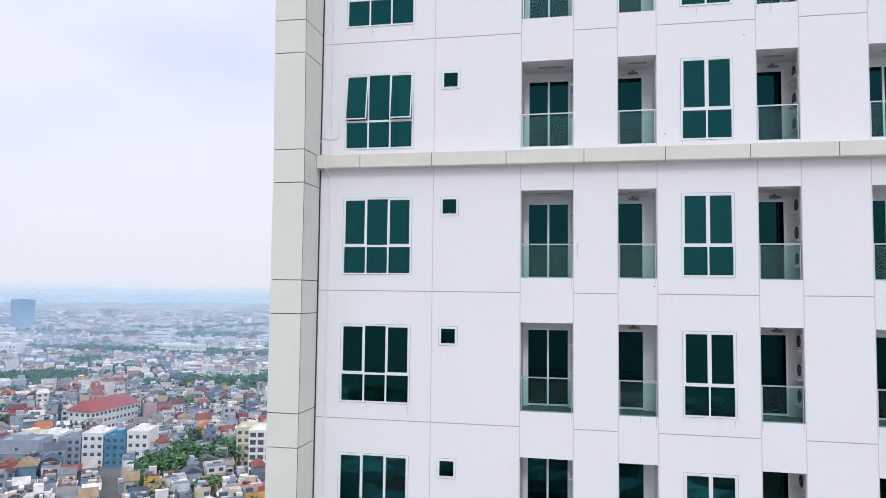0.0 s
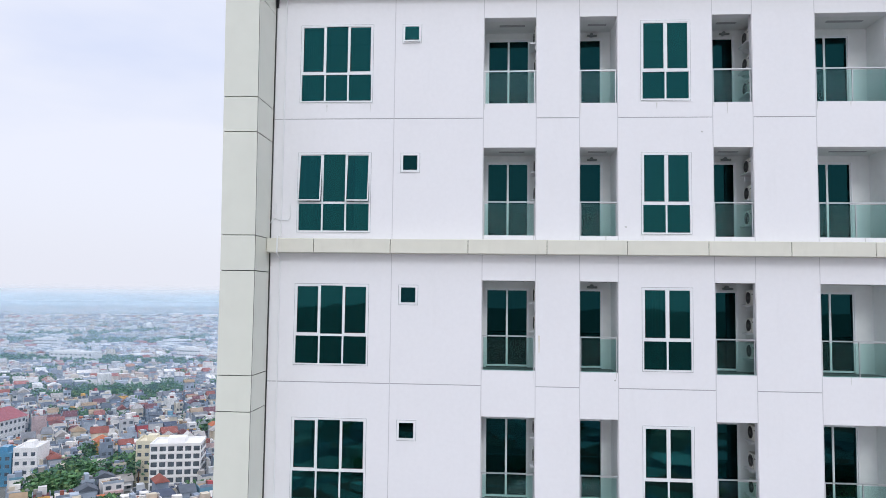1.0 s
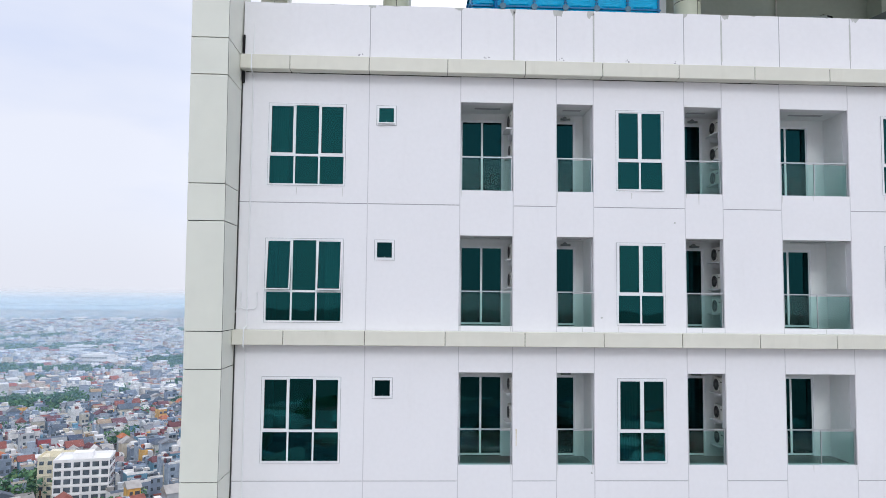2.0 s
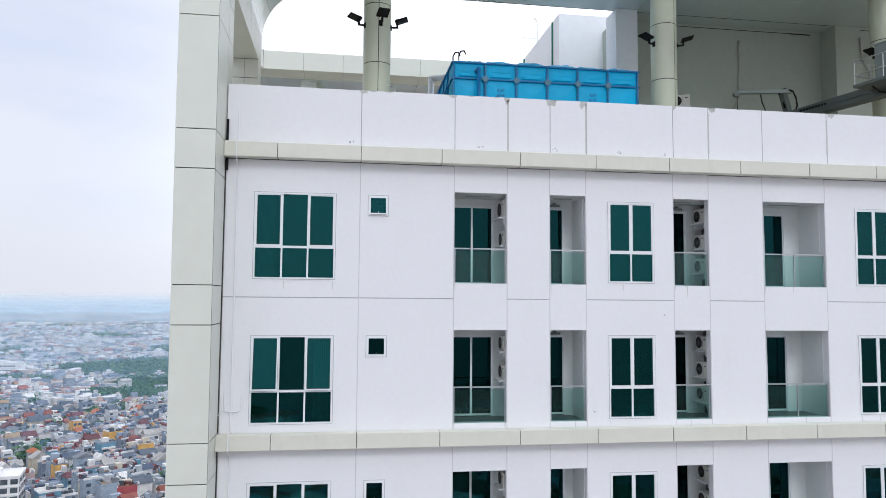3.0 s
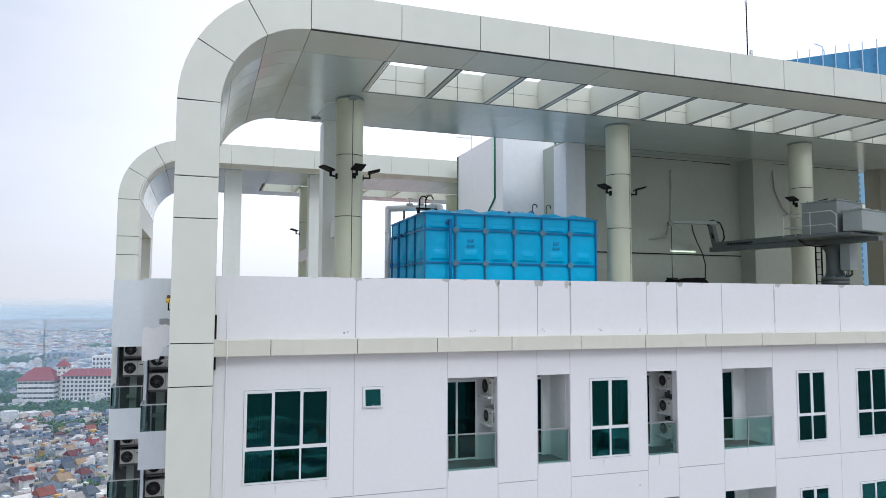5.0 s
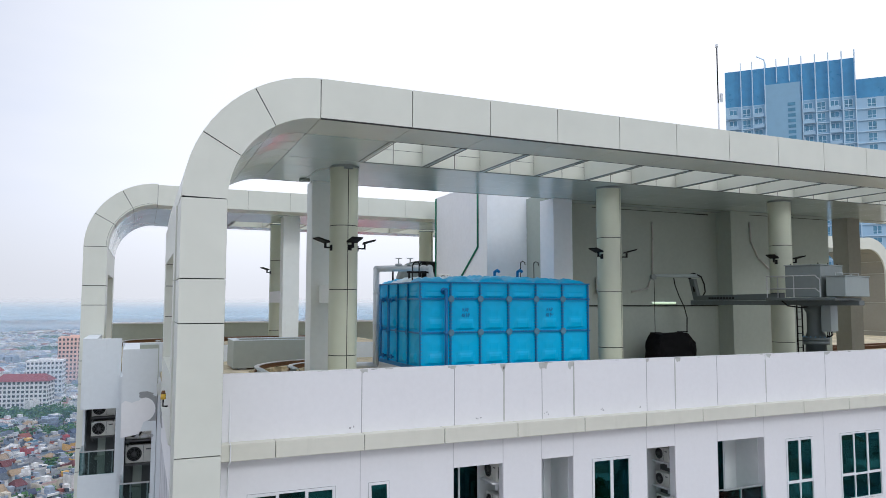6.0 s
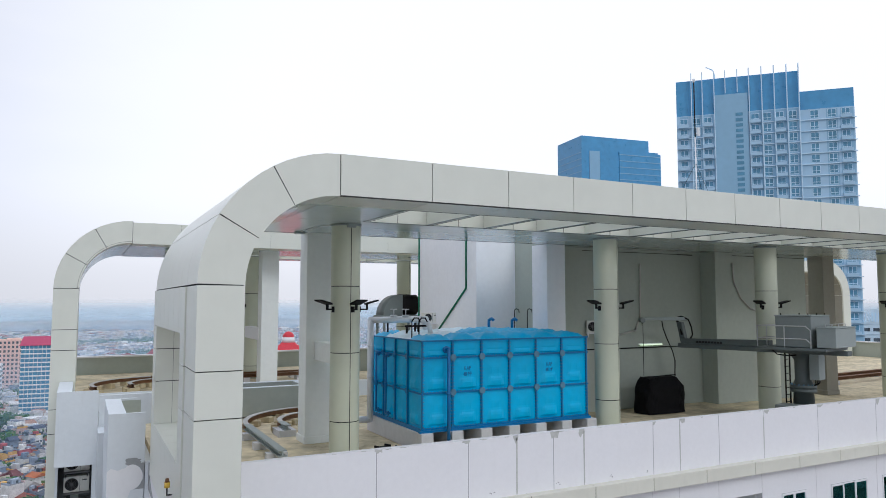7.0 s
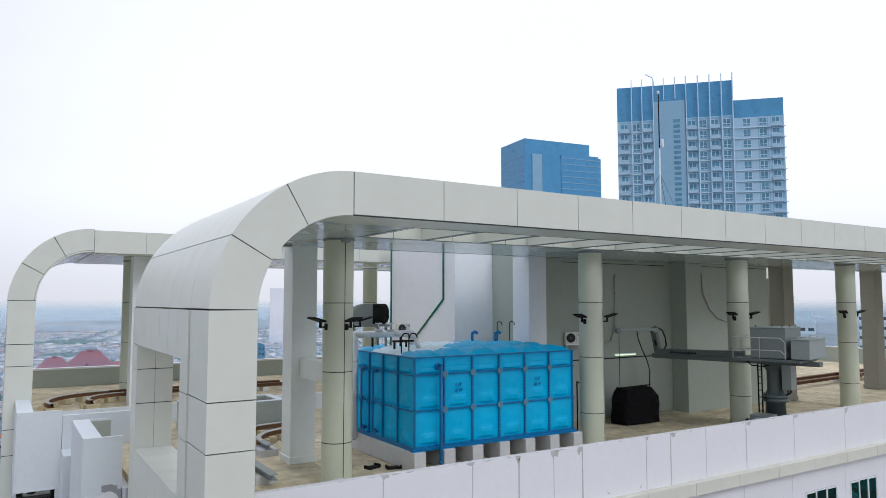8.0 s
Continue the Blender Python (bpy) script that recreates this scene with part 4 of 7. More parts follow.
for (x, y) in ((10.0, 6.6), (10.7, 6.2)):
    bm = bmesh.new()
    tube(bm, [(x, y, 94.05), (x, y, 94.4), (x + 0.06, y - 0.08, 94.46), (x + 0.10, y - 0.16, 94.40)], 0.05, 10)
    part("vent_pipe", bm, TANKDARK, tank)
for x in (11.0, 11.55):
    bm = bmesh.new()
    tube(bm, [(x, 6.5, 94.05), (x, 6.5, 94.75), (x + 0.05, 6.45, 94.80), (x + 0.12, 6.4, 94.76), (x + 0.13, 6.4, 94.66)], 0.016, 6)
    part("ladder_hook", bm, BLACK, tank, "black steel ladder hook")
# plinths under the tank
pl_first = None
for i, x in enumerate([TX0 + 0.08 + PW * c * 0.995 for c in range(7)]):
    if pl_first is None:
        pl_first = thing("concrete_plinth", "pale painted concrete plinth under the water tank", "plinth", group="tank plinths")
        bm = boxes((-0.19, 0.19, -0.22, 4.0, 0, TZ0 - 0.09 - ROOF))
        bevel(bm, 0.015)
        part("beam", bm, BLOCK, pl_first)
        pl_first.matrix_basis = pose(x, TY0, ROOF)
    else:
        copy_thing(pl_first, pose(x, TY0, ROOF))

# ---- rear wing ----
rear = thing("rear_frame", "cream metal-clad curved frame and canopy of the rear wing", "frame", kind="structure")
RX, RY0, RY1, RZ = -3.7, 15.75, 24.6, 0.2
rs = SPRING + RZ
for za, zb in ((rs, 93.98), (93.98, 93.2), (93.2, 91.0), (91.0, 90.1), (90.1, 87.6), (87.6, 86.7), (86.7, 84.2), (84.2, 83.3), (83.3, LOW)):
    part("cladding_panel", boxes((RX, RX + 0.86, RY0, RY0 + 1.6, zb + 0.012, za - 0.012)), BEIGE, rear)
part("cladding_core", boxes((RX + 0.01, RX + 0.85, RY0 + 0.01, RY0 + 1.59, LOW, rs)), DARK, rear)
part("lower_fin", boxes((RX, RX + 0.86, RY0, RY0 + 1.6, 0, LOW - 0.01)), BEIGE, rear)
part("cladding_panel", boxes((RX, RX + 0.86, RY0 + 1.61, RY1, 94.5, rs)), BEIGE, rear)
part("cladding_panel", boxes((RX, RX + 0.86, RY1 - 1.6, RY1, 90.3, 94.49)), BEIGE, rear)
for i in range(3):
    for ya, yb in ((RY0, RY0 + 1.4), (RY0 + 1.4, RY0 + 3.4), (RY0 + 3.4, RY0 + 5.4), (RY0 + 5.4, RY1)):
        for r0, r1, mat in ((R_IN, R_IN + 0.05, SOFFIT), (R_IN + 0.06, 2.7, BEIGE)):
            bm = bmesh.new()
            arc_piece(bm, RX + 2.7, rs, r0, r1, 30 * i + 0.28, 30 * i + 29.72, ya + 0.006, yb - 0.006)
            sharp_mesh(part("curved_panel", bm, BEIGE if ya == RY0 else mat, rear))
bm = bmesh.new()
arc_piece(bm, RX + 2.7, rs, R_IN + 0.012, 2.688, 0, 90, RY0 + 0.012, RY1 - 0.012, 14)
part("cladding_core", bm, DARK, rear)
x = RX + 2.7
i = 0
while x < 24:
    a, b = x + 0.005, x + 1.825
    part("fascia_panel", boxes((a, b, RY0, RY0 + 1.3, SOFF + RZ, TOPZ + RZ)), BEIGE, rear)
    part("canopy_panel", boxes((a, b, RY0 + 1.306, RY0 + 4.9, SOFF + RZ, TOPZ + RZ)), SOFFIT, rear)
    part("opening_lining", boxes((a, b, RY1 - 1.406, RY1 - 1.402, SOFF + RZ + 0.015, SOFF + RZ + 0.4), (a, b, RY1 - 1.406, RY1 - 1.402, SOFF + RZ + 0.415, TOPZ + RZ)), BEIGE, rear)
    part("canopy_panel", boxes((a, b, RY1 - 1.4, RY1, SOFF + RZ, TOPZ + RZ)), SOFFIT, rear)
    if i < 2:
        part("canopy_panel", boxes((a, b, RY0 + 4.906, RY1 - 1.41, SOFF + RZ, TOPZ + RZ)), SOFFIT, rear)
    else:
        part("cross_beam", boxes((x - 0.09, x + 0.09, RY0 + 4.906, RY1 - 1.41, SOFF + RZ, TOPZ + RZ)), BEIGE, rear)
    x += 1.83
    i += 1
part("canopy_core", boxes((RX + 2.7, x, RY0 + 0.02, RY0 + 4.8, SOFF + RZ + 0.02, TOPZ + RZ - 0.02)), DARK, rear)
rear_col = make_column(0.40, 0, SOFF + RZ - ROOF, [91.87 - ROOF, 93.68 - ROOF, 95.46 - ROOF])
rear_col.matrix_basis = pose(4.95, 21.3, ROOF)
copy_thing(rear_col, pose(13.3, 21.4, ROOF))
make_pier(0.76, 0.76, SOFF + RZ - ROOF, PIERPAINT, "white plastered square column on a low plinth").matrix_basis = pose(4.9, 17.4, ROOF)
tagged(part("beam_stub", boxes((4.5, 4.85, 17.9, 20.9, 93.3, 93.85)), WHITE), "white concrete beam joining two roof columns", "beam", kind="structure")
for ang in (-72, 60):
    a = radians(ang)
    copy_thing(fl_first, pose(4.95 + 0.4 * math.sin(a), 21.3 - 0.4 * math.cos(a), 94.98, 0, 0, ang))

copy_thing(rear_col, pose(1.15, 21.3, ROOF))
make_pier(0.76, 0.76, SOFF + RZ - ROOF, PIERPAINT, "white plastered square column on a low plinth").matrix_basis = pose(1.0, 17.4, ROOF)

# far end frame of the rear wing, mirrored
far = thing("far_frame", "cream metal-clad curved frame at the far end of the roof", "frame", kind="structure")
FXR, FYR = 51.5, 20.3
part("far_fin", boxes((FXR - 0.86, FXR, FYR, FYR + 4, ROOF, rs)), BEIGE, far)
for i in range(3):
    bm = bmesh.new()
    arc_piece(bm, FXR - 2.7, rs, R_IN, 2.7, 30 * i + 0.12, 30 * i + 29.88, FYR, FYR + 4, flip=-1)
    sharp_mesh(part("curved_panel", bm, BEIGE, far))
# added lining, dark so that the inside of the curve looks shaded
for i in range(3):
    for ya, yb in ((FYR + 0.1, FYR + 2.0), (FYR + 2.0, FYR + 3.98)):
        bm = bmesh.new()
        arc_piece(bm, FXR - 2.7, rs, R_IN - 0.03, R_IN - 0.004, 30 * i + 0.5, 30 * i + 29.5, ya + 0.012, yb - 0.012, flip=-1)
        sharp_mesh(part("inner_panel", bm, TAUPE, far, "added dark panel inside the curve, for shade"))
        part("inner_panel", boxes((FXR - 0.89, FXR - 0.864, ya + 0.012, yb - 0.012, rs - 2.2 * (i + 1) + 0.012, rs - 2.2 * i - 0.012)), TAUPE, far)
part("far_beam", boxes((38, FXR - 2.7, FYR, FYR + 4, SOFF + RZ, TOPZ + RZ)), BEIGE, far)
part("far_post", boxes((38.0, 38.8, FYR + 0.2, FYR + 1, ROOF, SOFF + RZ)), BEIGE, far)

# ---- west side: stepped walls and balcony stacks ----
west = thing("wall_west", "white rendered stepped side wall of the tower, plaster patched grey", "wall", kind="structure")
part("west_wall", boxes((-0.86, 0.0, 0.26, 6.9, 0, 89.36)), WORN, west)
part("west_wall", boxes((-0.864, 0.0, 0.26, 6.9, 89.36, 90.29)), REPAIR, west)
bm = bmesh.new()
wide = []
for i in range(13):
    z = 89.86 + 0.70 * i / 12
    reach = 0.28 + 1.15 * ((z - 90.2) / 0.35) ** 2
    wide.append([bm.verts.new((x, y, z)) for x, y in ((-0.897, 6.9), (-0.897, 6.9 - reach), (-0.866, 6.9 - reach), (-0.866, 6.9))])
for p, q in zip(wide[:-1], wide[1:]):
    for j in range(4):
        bm.faces.new((p[j], p[(j + 1) % 4], q[(j + 1) % 4], q[j]))
bm.faces.new(wide[0][::-1])
bm.faces.new(wide[-1])
BARE = surface("bare_grey_render", (0.30, 0.31, 0.31), 0.9, vary=0.15, grain=9, bump=0.004)
part("bare_patch", bm, BARE, west, "bare grey render between two repairs")
part("west_wall", boxes((-0.98, 0.0, 6.9, 12.5, 0, ROOF - 0.21)), SIDEWALL, west)
part("west_wall", boxes((-2.1, -0.98, 11.0, 26, 0, ROOF - 0.01)), SIDEWALL, west)
part("west_wall", boxes((-3.0, -2.1, 15.72, 26, 0, ROOF - 0.01)), SIDEWALL, west)
part("north_wall", boxes((-3.0, END_X, 26.62, 26.9, 0, ROOF)), SIDEWALL, west)
part("east_wall", boxes((END_X - 0.3, END_X, 0.26, 26.6, 0, ROOF - 0.21)), SIDEWALL, west)
rear_parapet = thing("parapet_north", "beige rear roof parapet with a white coping", "parapet", kind="structure")
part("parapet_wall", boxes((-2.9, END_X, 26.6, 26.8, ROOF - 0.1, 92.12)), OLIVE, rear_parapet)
part("coping", boxes((-2.9, END_X, 26.5, 26.9, 92.12, 92.2)), WHITE, rear_parapet)
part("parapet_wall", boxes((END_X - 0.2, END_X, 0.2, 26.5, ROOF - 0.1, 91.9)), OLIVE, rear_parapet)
part("coping", boxes((END_X - 0.3, END_X + 0.1, 0.2, 26.49, 91.9, 91.98)), WHITE, rear_parapet)
low_wall = thing("low_roof_wall", "low white wall along the stepped roof edge", "wall", kind="structure")
part("wall", boxes((-2.07, 0.9, 12.22, 12.42, 90.3, 91.85)), SIDEWALL, low_wall)
part("wall", boxes((-2.1, 10.4, 15.8, 15.95, 90.8, 91.5)), SIDEWALL, low_wall)
tagged(part("rear_deck", boxes((-2.9, 10.4, 15.96, 26.59, 90.81, 91.25)), CONCRETE), "raised weathered concrete deck of the rear wing", "roof deck", kind="structure")


def hollow(bm, x0, x1, y0, y1, z0, z1, t, left=None):
    """An open box: a ring of wall in one piece."""
    loops = []
    for z in (z0, z1):
        for e in (0, t):
            loops.append([bm.verts.new(p) for p in ((x0 + (left if left and e else e), y0 + e, z), (x1 - e, y0 + e, z), (x1 - e, y1 - e, z), (x0 + (left if left and e else e), y1 - e, z))])
    lo, li, ho, hi = loops
    for i in range(4):
        j = (i + 1) % 4
        for q in ((lo[i], lo[j], ho[j], ho[i]), (li[j], li[i], hi[i], hi[j]), (ho[i], ho[j], hi[j], hi[i]), (lo[j], lo[i], li[i], li[j])):
            bm.faces.new(q)


def side_balcony(x0, x1, y0, y1, label, inner_box):
    st = thing("balcony_stack", label, "balcony", group="side balcony stacks")
    top = 91.95 if inner_box else 92.03
    for k in range(-1, 5):
        z = row_z(k) + 0.2
        bm = bmesh.new()
        if k == 4:
            # roof upstand: wide west wall and thin front; the inner stack also has a thin back
            lots = [(x0, x0 + 0.45, y0, y1), (x0 + 0.45, x1, y0, y0 + 0.10)] + ([(x0 + 0.45, x1, y1 - 0.10, y1)] if inner_box else [])
            for a, b, c, d in lots[1:]:
                part("upstand_wall", boxes((a, b, c, d, z + 2.6, top)), SIDEWALL, st)
            box(bm, *lots[0], z + 2.6, top)
            if inner_box:
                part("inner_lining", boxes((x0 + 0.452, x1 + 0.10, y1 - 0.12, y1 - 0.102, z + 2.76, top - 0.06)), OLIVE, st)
            part("upstand_floor", boxes((x0 + 0.45, x1, y0 + 0.10, y1 - 0.13, z + 2.76, 91.1)), CONCRETE, st)
        else:
            hollow(bm, x0, x1, y0, y1, z + 2.6, z + 3.72, 0.12)
        part("balcony_wall", bm, SIDEWALL, st)
        part("balcony_slab", boxes((x0 + 0.14, x1 - 0.02, y0 + 0.14, y1 - 0.13, z + 2.62, z + 2.75)), SIDEWALL, st)
        # recess back wall: deep shade comes from the dark paint
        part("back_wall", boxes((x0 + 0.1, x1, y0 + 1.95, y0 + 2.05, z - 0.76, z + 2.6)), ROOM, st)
        part("west_screen", boxes((x0 + 0.02, x0 + 0.1, y0 + 1.1, y1, z - 0.76, z + 2.6)), SIDEWALL, st)
        part("corner_post", boxes((x1 - 0.12, x1 - 0.0, y0 + 0.02, y0 + 0.14, z + 0.34, z + 2.6)), SIDEWALL, st)
        if k < 4:
            part("rail_glass", boxes((x0 + 0.03, x1 - 0.14, y0 + 0.04, y0 + 0.05, z + 3.72, z + 4.5)), SIDEGLASS, st)
            part("rail_post", boxes((x0 + 0.30, x0 + 0.34, y0 + 0.06, y0 + 0.10, z + 3.72, z + 4.5), (x1 - 0.20, x1 - 0.17, y0 + 0.06, y0 + 0.10, z + 3.72, z + 4.5)), STEEL, st)
            part("rail_glass", boxes((x0 + 0.03, x0 + 0.04, y0 + 0.06, y0 + 1.2, z + 3.72, z + 4.5)), SIDEGLASS, st)
            part("handrail", boxes((x0 + 0.01, x1 - 0.13, y0 + 0.02, y0 + 0.06, z + 4.5, z + 4.54), (x0 + 0.01, x0 + 0.05, y0 + 0.06, y0 + 1.2, z + 4.5, z + 4.54)), STEEL, st)
        for h in (2.12, 1.40):
            copy_thing(ac_side, pose((x0 + x1) / 2 + 0.06, y0 + 1.6, z + h))
        mid = (x0 + x1) / 2
        part("pipe_casing", boxes((mid - 0.12, mid + 0.14, y0 + 1.86, y0 + 1.945, z - 0.2, z + 1.36), (mid - 0.2, mid + 0.1, y0 + 1.7, y0 + 1.945, z + 0.5, z + 0.62)), BOXGREY, st)
    return st


ac_side = make_ac(shelf_mat=GRILLE, shelf="dark steel")
ac_side.matrix_basis = pose(-1.41, 8.55, row_z(-2) + 2.32)
stack_b = side_balcony(-1.95, -1.0, 6.95, 10.35, "white side balcony stack with glass rails and air conditioners", True)
side_balcony(-3.35, -2.1, 12.2, 15.7, "white side balcony stack with glass rails and air conditioners", False)
# bare patch where the render has come off between two rounded repairs
bm = bmesh.new()
pr = random.Random(8)
rim_l, rim_r = [], []
for i in range(17):
    z = 89.86 + 0.71 * i / 16
    dz = z - 90.2
    rim_l.append(bm.verts.new((-1.40 + math.sqrt(max(0.0, 0.37 ** 2 - dz * dz)) + pr.uniform(-0.008, 0.008), 6.946, z)))
    rim_r.append(bm.verts.new((-1.004, 6.946, z)))
for i in range(16):
    bm.faces.new((rim_l[i], rim_r[i], rim_r[i + 1], rim_l[i + 1]))
n = 18
bm.faces.new([bm.verts.new((-1.30 + (0.20 + pr.uniform(-0.05, 0.05)) * math.cos(2 * math.pi * i / n), 6.943, 90.63 + (0.10 + pr.uniform(-0.03, 0.03)) * math.sin(2 * math.pi * i / n))) for i in range(n)])
for x, w in ((-1.30, 0.12), (-1.12, 0.06), (-1.5, 0.05)):
    bm.faces.new([bm.verts.new((x + (w + pr.uniform(-0.02, 0.02)) * math.cos(2 * math.pi * i / 12), 6.946, 89.44 + (0.05 + pr.uniform(-0.02, 0.02)) * math.sin(2 * math.pi * i / 12))) for i in range(12)])
part("bare_patch", bm, BARE, stack_b, "bare grey render patch")
bm = bmesh.new()
edge = [(-1.945, 89.42), (-1.46, 89.50)]
edge += [(-1.40 + 0.36 * math.cos(radians(a)), 90.2 + 0.36 * math.sin(radians(a))) for a in range(-80, 95, 12)]
edge += [(-1.40 - 0.09 * i, 90.46 + pr.uniform(-0.07, 0.05)) for i in range(1, 6)] + [(-1.945, 90.40)]
bm.faces.new([bm.verts.new((x, 6.9475, z)) for x, z in edge])
part("repair_patch", bm, REPAIR, stack_b, "fresh white rounded repair")
beacon = thing("warning_beacon", "amber warning beacon on a bent wall bracket", "beacon", (-0.93, 1.2, 91.2))
beacon.scale = (0.62, 0.62, 0.62)
bm = bmesh.new()
tube(bm, [(0.12, 0, -0.25), (-0.12, 0, -0.25), (-0.12, 0, 0)], 0.025, 8)
part("bracket", bm, BLACK, beacon)
bm = bmesh.new()
cyl(bm, (-0.12, 0, 0), (-0.12, 0, 0.18), 0.09, 14)
part("lamp_body", bm, BEACON, beacon)
bm = bmesh.new()
cyl(bm, (-0.12, 0, 0.18), (-0.12, 0, 0.30), 0.08, 14, 0.05)
part("lens", bm, RUST, beacon, "brown lens cap")

# ---- facade maintenance crane ----
crane = thing("maintenance_crane", "grey facade maintenance crane on a pedestal with a long boom", "crane")
crane.matrix_basis = pose(20.1, 1.88, ROOF, 0, 0, -75.5)
bm = bmesh.new()
profile = [(0.36, 0.42), (0.33, 1.08), (0.43, 1.081), (0.43, 1.20), (0.40, 1.201), (0.40, 1.22), (0.43, 1.221), (0.43, 1.33), (0.34, 1.331), (0.27, 1.52), (0.27, 2.18), (0.42, 2.42), (0.50, 2.421), (0.50, 2.50)]
rings = [[bm.verts.new((r * math.cos(2 * math.pi * i / 24), r * math.sin(2 * math.pi * i / 24), z)) for i in range(24)] for r, z in profile]
for p, q in zip(rings[:-1], rings[1:]):
    for i in range(24):
        bm.faces.new((p[i], p[(i + 1) % 24], q[(i + 1) % 24], q[i])).smooth = abs(p[0].co.z - q[0].co.z) > 0.05
bm.faces.new(rings[0][::-1])
bm.faces.new(rings[-1])
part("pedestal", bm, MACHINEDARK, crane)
bm = bmesh.new()
for i in range(16):
    a = 2 * math.pi * i / 16
    cyl(bm, (0.39 * math.cos(a), 0.39 * math.sin(a), 1.33), (0.39 * math.cos(a), 0.39 * math.sin(a), 1.37), 0.025, 6)
part("base_bolts", bm, GREYBOLT, crane)
bm = boxes((-0.8, 0.8, -0.6, 0.6, 0.2, 0.45))
bevel(bm, 0.02)
part("chassis", bm, MACHINE, crane)
bm = boxes((-0.45, 0.25, -1.35, -0.62, 0.2, 0.72))
bevel(bm, 0.02)
part("drive_box", bm, MACHINE, crane, "grey drive box on the chassis")
bm = bmesh.new()
cyl(bm, (-0.1, -1.75, 0.46), (-0.1, -1.36, 0.46), 0.2, 16)
cyl(bm, (-0.1, -2.0, 0.46), (-0.1, -1.75, 0.46), 0.14, 16)
part("drive_motor", bm, MACHINELIGHT, crane, "light grey ribbed motor")
bm = boxes((0.3, 0.85, -1.2, -0.65, 0.2, 0.55), (-0.5, 0.5, 0.62, 1.25, 0.2, 0.5))
part("ballast", bm, MACHINE, crane)
part("base_frame", boxes((-1.4, 1.4, -0.5, -0.34, 0.02, 0.2), (-1.4, 1.4, 0.34, 0.5, 0.02, 0.2), (-1.3, -1.1, -0.34, 0.34, 0.02, 0.2), (1.1, 1.3, -0.34, 0.34, 0.02, 0.2)), MACHINELIGHT, crane)
for x in (-1.2, 1.2):
    for y in (-0.58, 0.58):
        bm = bmesh.new()
        cyl(bm, (x, y - 0.06, 0.14), (x, y + 0.06, 0.14), 0.13, 16)
        part("track_wheel", bm, BLACK, crane)
bm = boxes((-0.95, 1.35, -1.55, 0.40, 2.60, 2.70))
bevel(bm, 0.015)
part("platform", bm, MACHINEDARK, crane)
bm = boxes((-0.31, 0.87, -1.41, 0.23, 2.715, 3.77))
bevel(bm, 0.02)
hs = part("machine_housing", bm, MACHINE, crane)
part("housing_lid", boxes((-0.33, 0.89, -1.43, 0.25, 3.77, 3.80)), MACHINELIGHT, hs)
bm = bmesh.new()
for x, y in ((-0.2, -1.2), (0.1, -0.4), (0.7, -1.2), (0.75, -0.6), (0.75, 0.1)):
    cyl(bm, (x, y, 3.80), (x, y, 3.86), 0.02, 6)
part("lid_bolts", bm, BLACK, hs)
bm = boxes((1.03, 1.63, -1.43, 0.38, 2.73, 3.38))
bevel(bm, 0.015)
cw = part("counterweight", bm, MACHINELIGHT, crane)
part("weight_lid", boxes((1.01, 1.65, -1.45, 0.40, 3.38, 3.41)), MACHINELIGHT, cw)
for y in (-1.1, -0.55, 0.1):
    bm = bmesh.new()
    tube(bm, [(1.2, y, 3.41), (1.2, y, 3.50), (1.42, y, 3.50), (1.42, y, 3.41)], 0.012, 6)
    part("lifting_eye", bm, STEEL, cw)
bm = bmesh.new()
v = box(bm, -4.54, 1.66, -0.52, -0.12, 2.44, 2.598)
for q in v:
    if q.co.x < 0 and q.co.z > 2.5:
        q.co.z += 0.02
bevel(bm, 0.015)
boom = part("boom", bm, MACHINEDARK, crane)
bm = bmesh.new()
v = box(bm, -4.40, -0.96, -0.50, -0.14, 2.62, 2.80)
for q in v:
    if q.co.x > -2 and q.co.z > 2.7:
        q.co.z += 0.06
bevel(bm, 0.012)
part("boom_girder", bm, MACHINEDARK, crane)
part("boom_marking", boxes(*[(-3.75 + 0.12 * i, -3.66 + 0.12 * i, -0.508, -0.501, 2.66, 2.73) for i in range(9)]), BLACK, boom, "dark illegible marking bars")
bm = bmesh.new()
v = box(bm, -4.46, -4.24, -0.44, -0.20, 2.62, 3.46)
for q in v:
    if q.co.z > 3:
        q.co.x -= 0.05
        q.co.y -= 0.22
bevel(bm, 0.02)
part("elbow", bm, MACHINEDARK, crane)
jib = (Vector((-4.3, -0.25, 3.50)), Vector((-5.24, -1.93, 3.53)))
jd = (jib[1] - jib[0]).normalized()
jn = Vector((-jd.y, jd.x, 0)) * 0.085
bm = bmesh.new()
lo = [bm.verts.new(c + e) for c in jib for e in (-jn, jn)]
hi = [bm.verts.new(c + e + Vector((0, 0, 0.15 if c is jib[0] else 0.11))) for c in jib for e in (-jn, jn)]
for f in ((0, 1, 3, 2), (4, 6, 7, 5), (0, 4, 5, 1), (2, 3, 7, 6), (0, 2, 6, 4), (1, 5, 7, 3)):
    bm.faces.new([(lo + hi)[i] for i in f])
bevel(bm, 0.012)
arm = part("head_arm", bm, MACHINELIGHT, crane)
bm = bmesh.new()
cyl(bm, jib[1] - jn * 1.2, jib[1] + jn * 1.2, 0.10, 16)
part("pulley", bm, MACHINE, arm)
bm = bmesh.new()
tube(bm, [(-4.5, -0.62, 3.62), (-4.40, -0.45, 3.68), (-4.18, -0.30, 3.55), (-4.05, -0.30, 3.25), (-4.0, -0.32, 2.95), (-4.08, -0.35, 2.80)], 0.028, 8)
part("hose", bm, BLACK, crane, "black looped hose")
bm = bmesh.new()
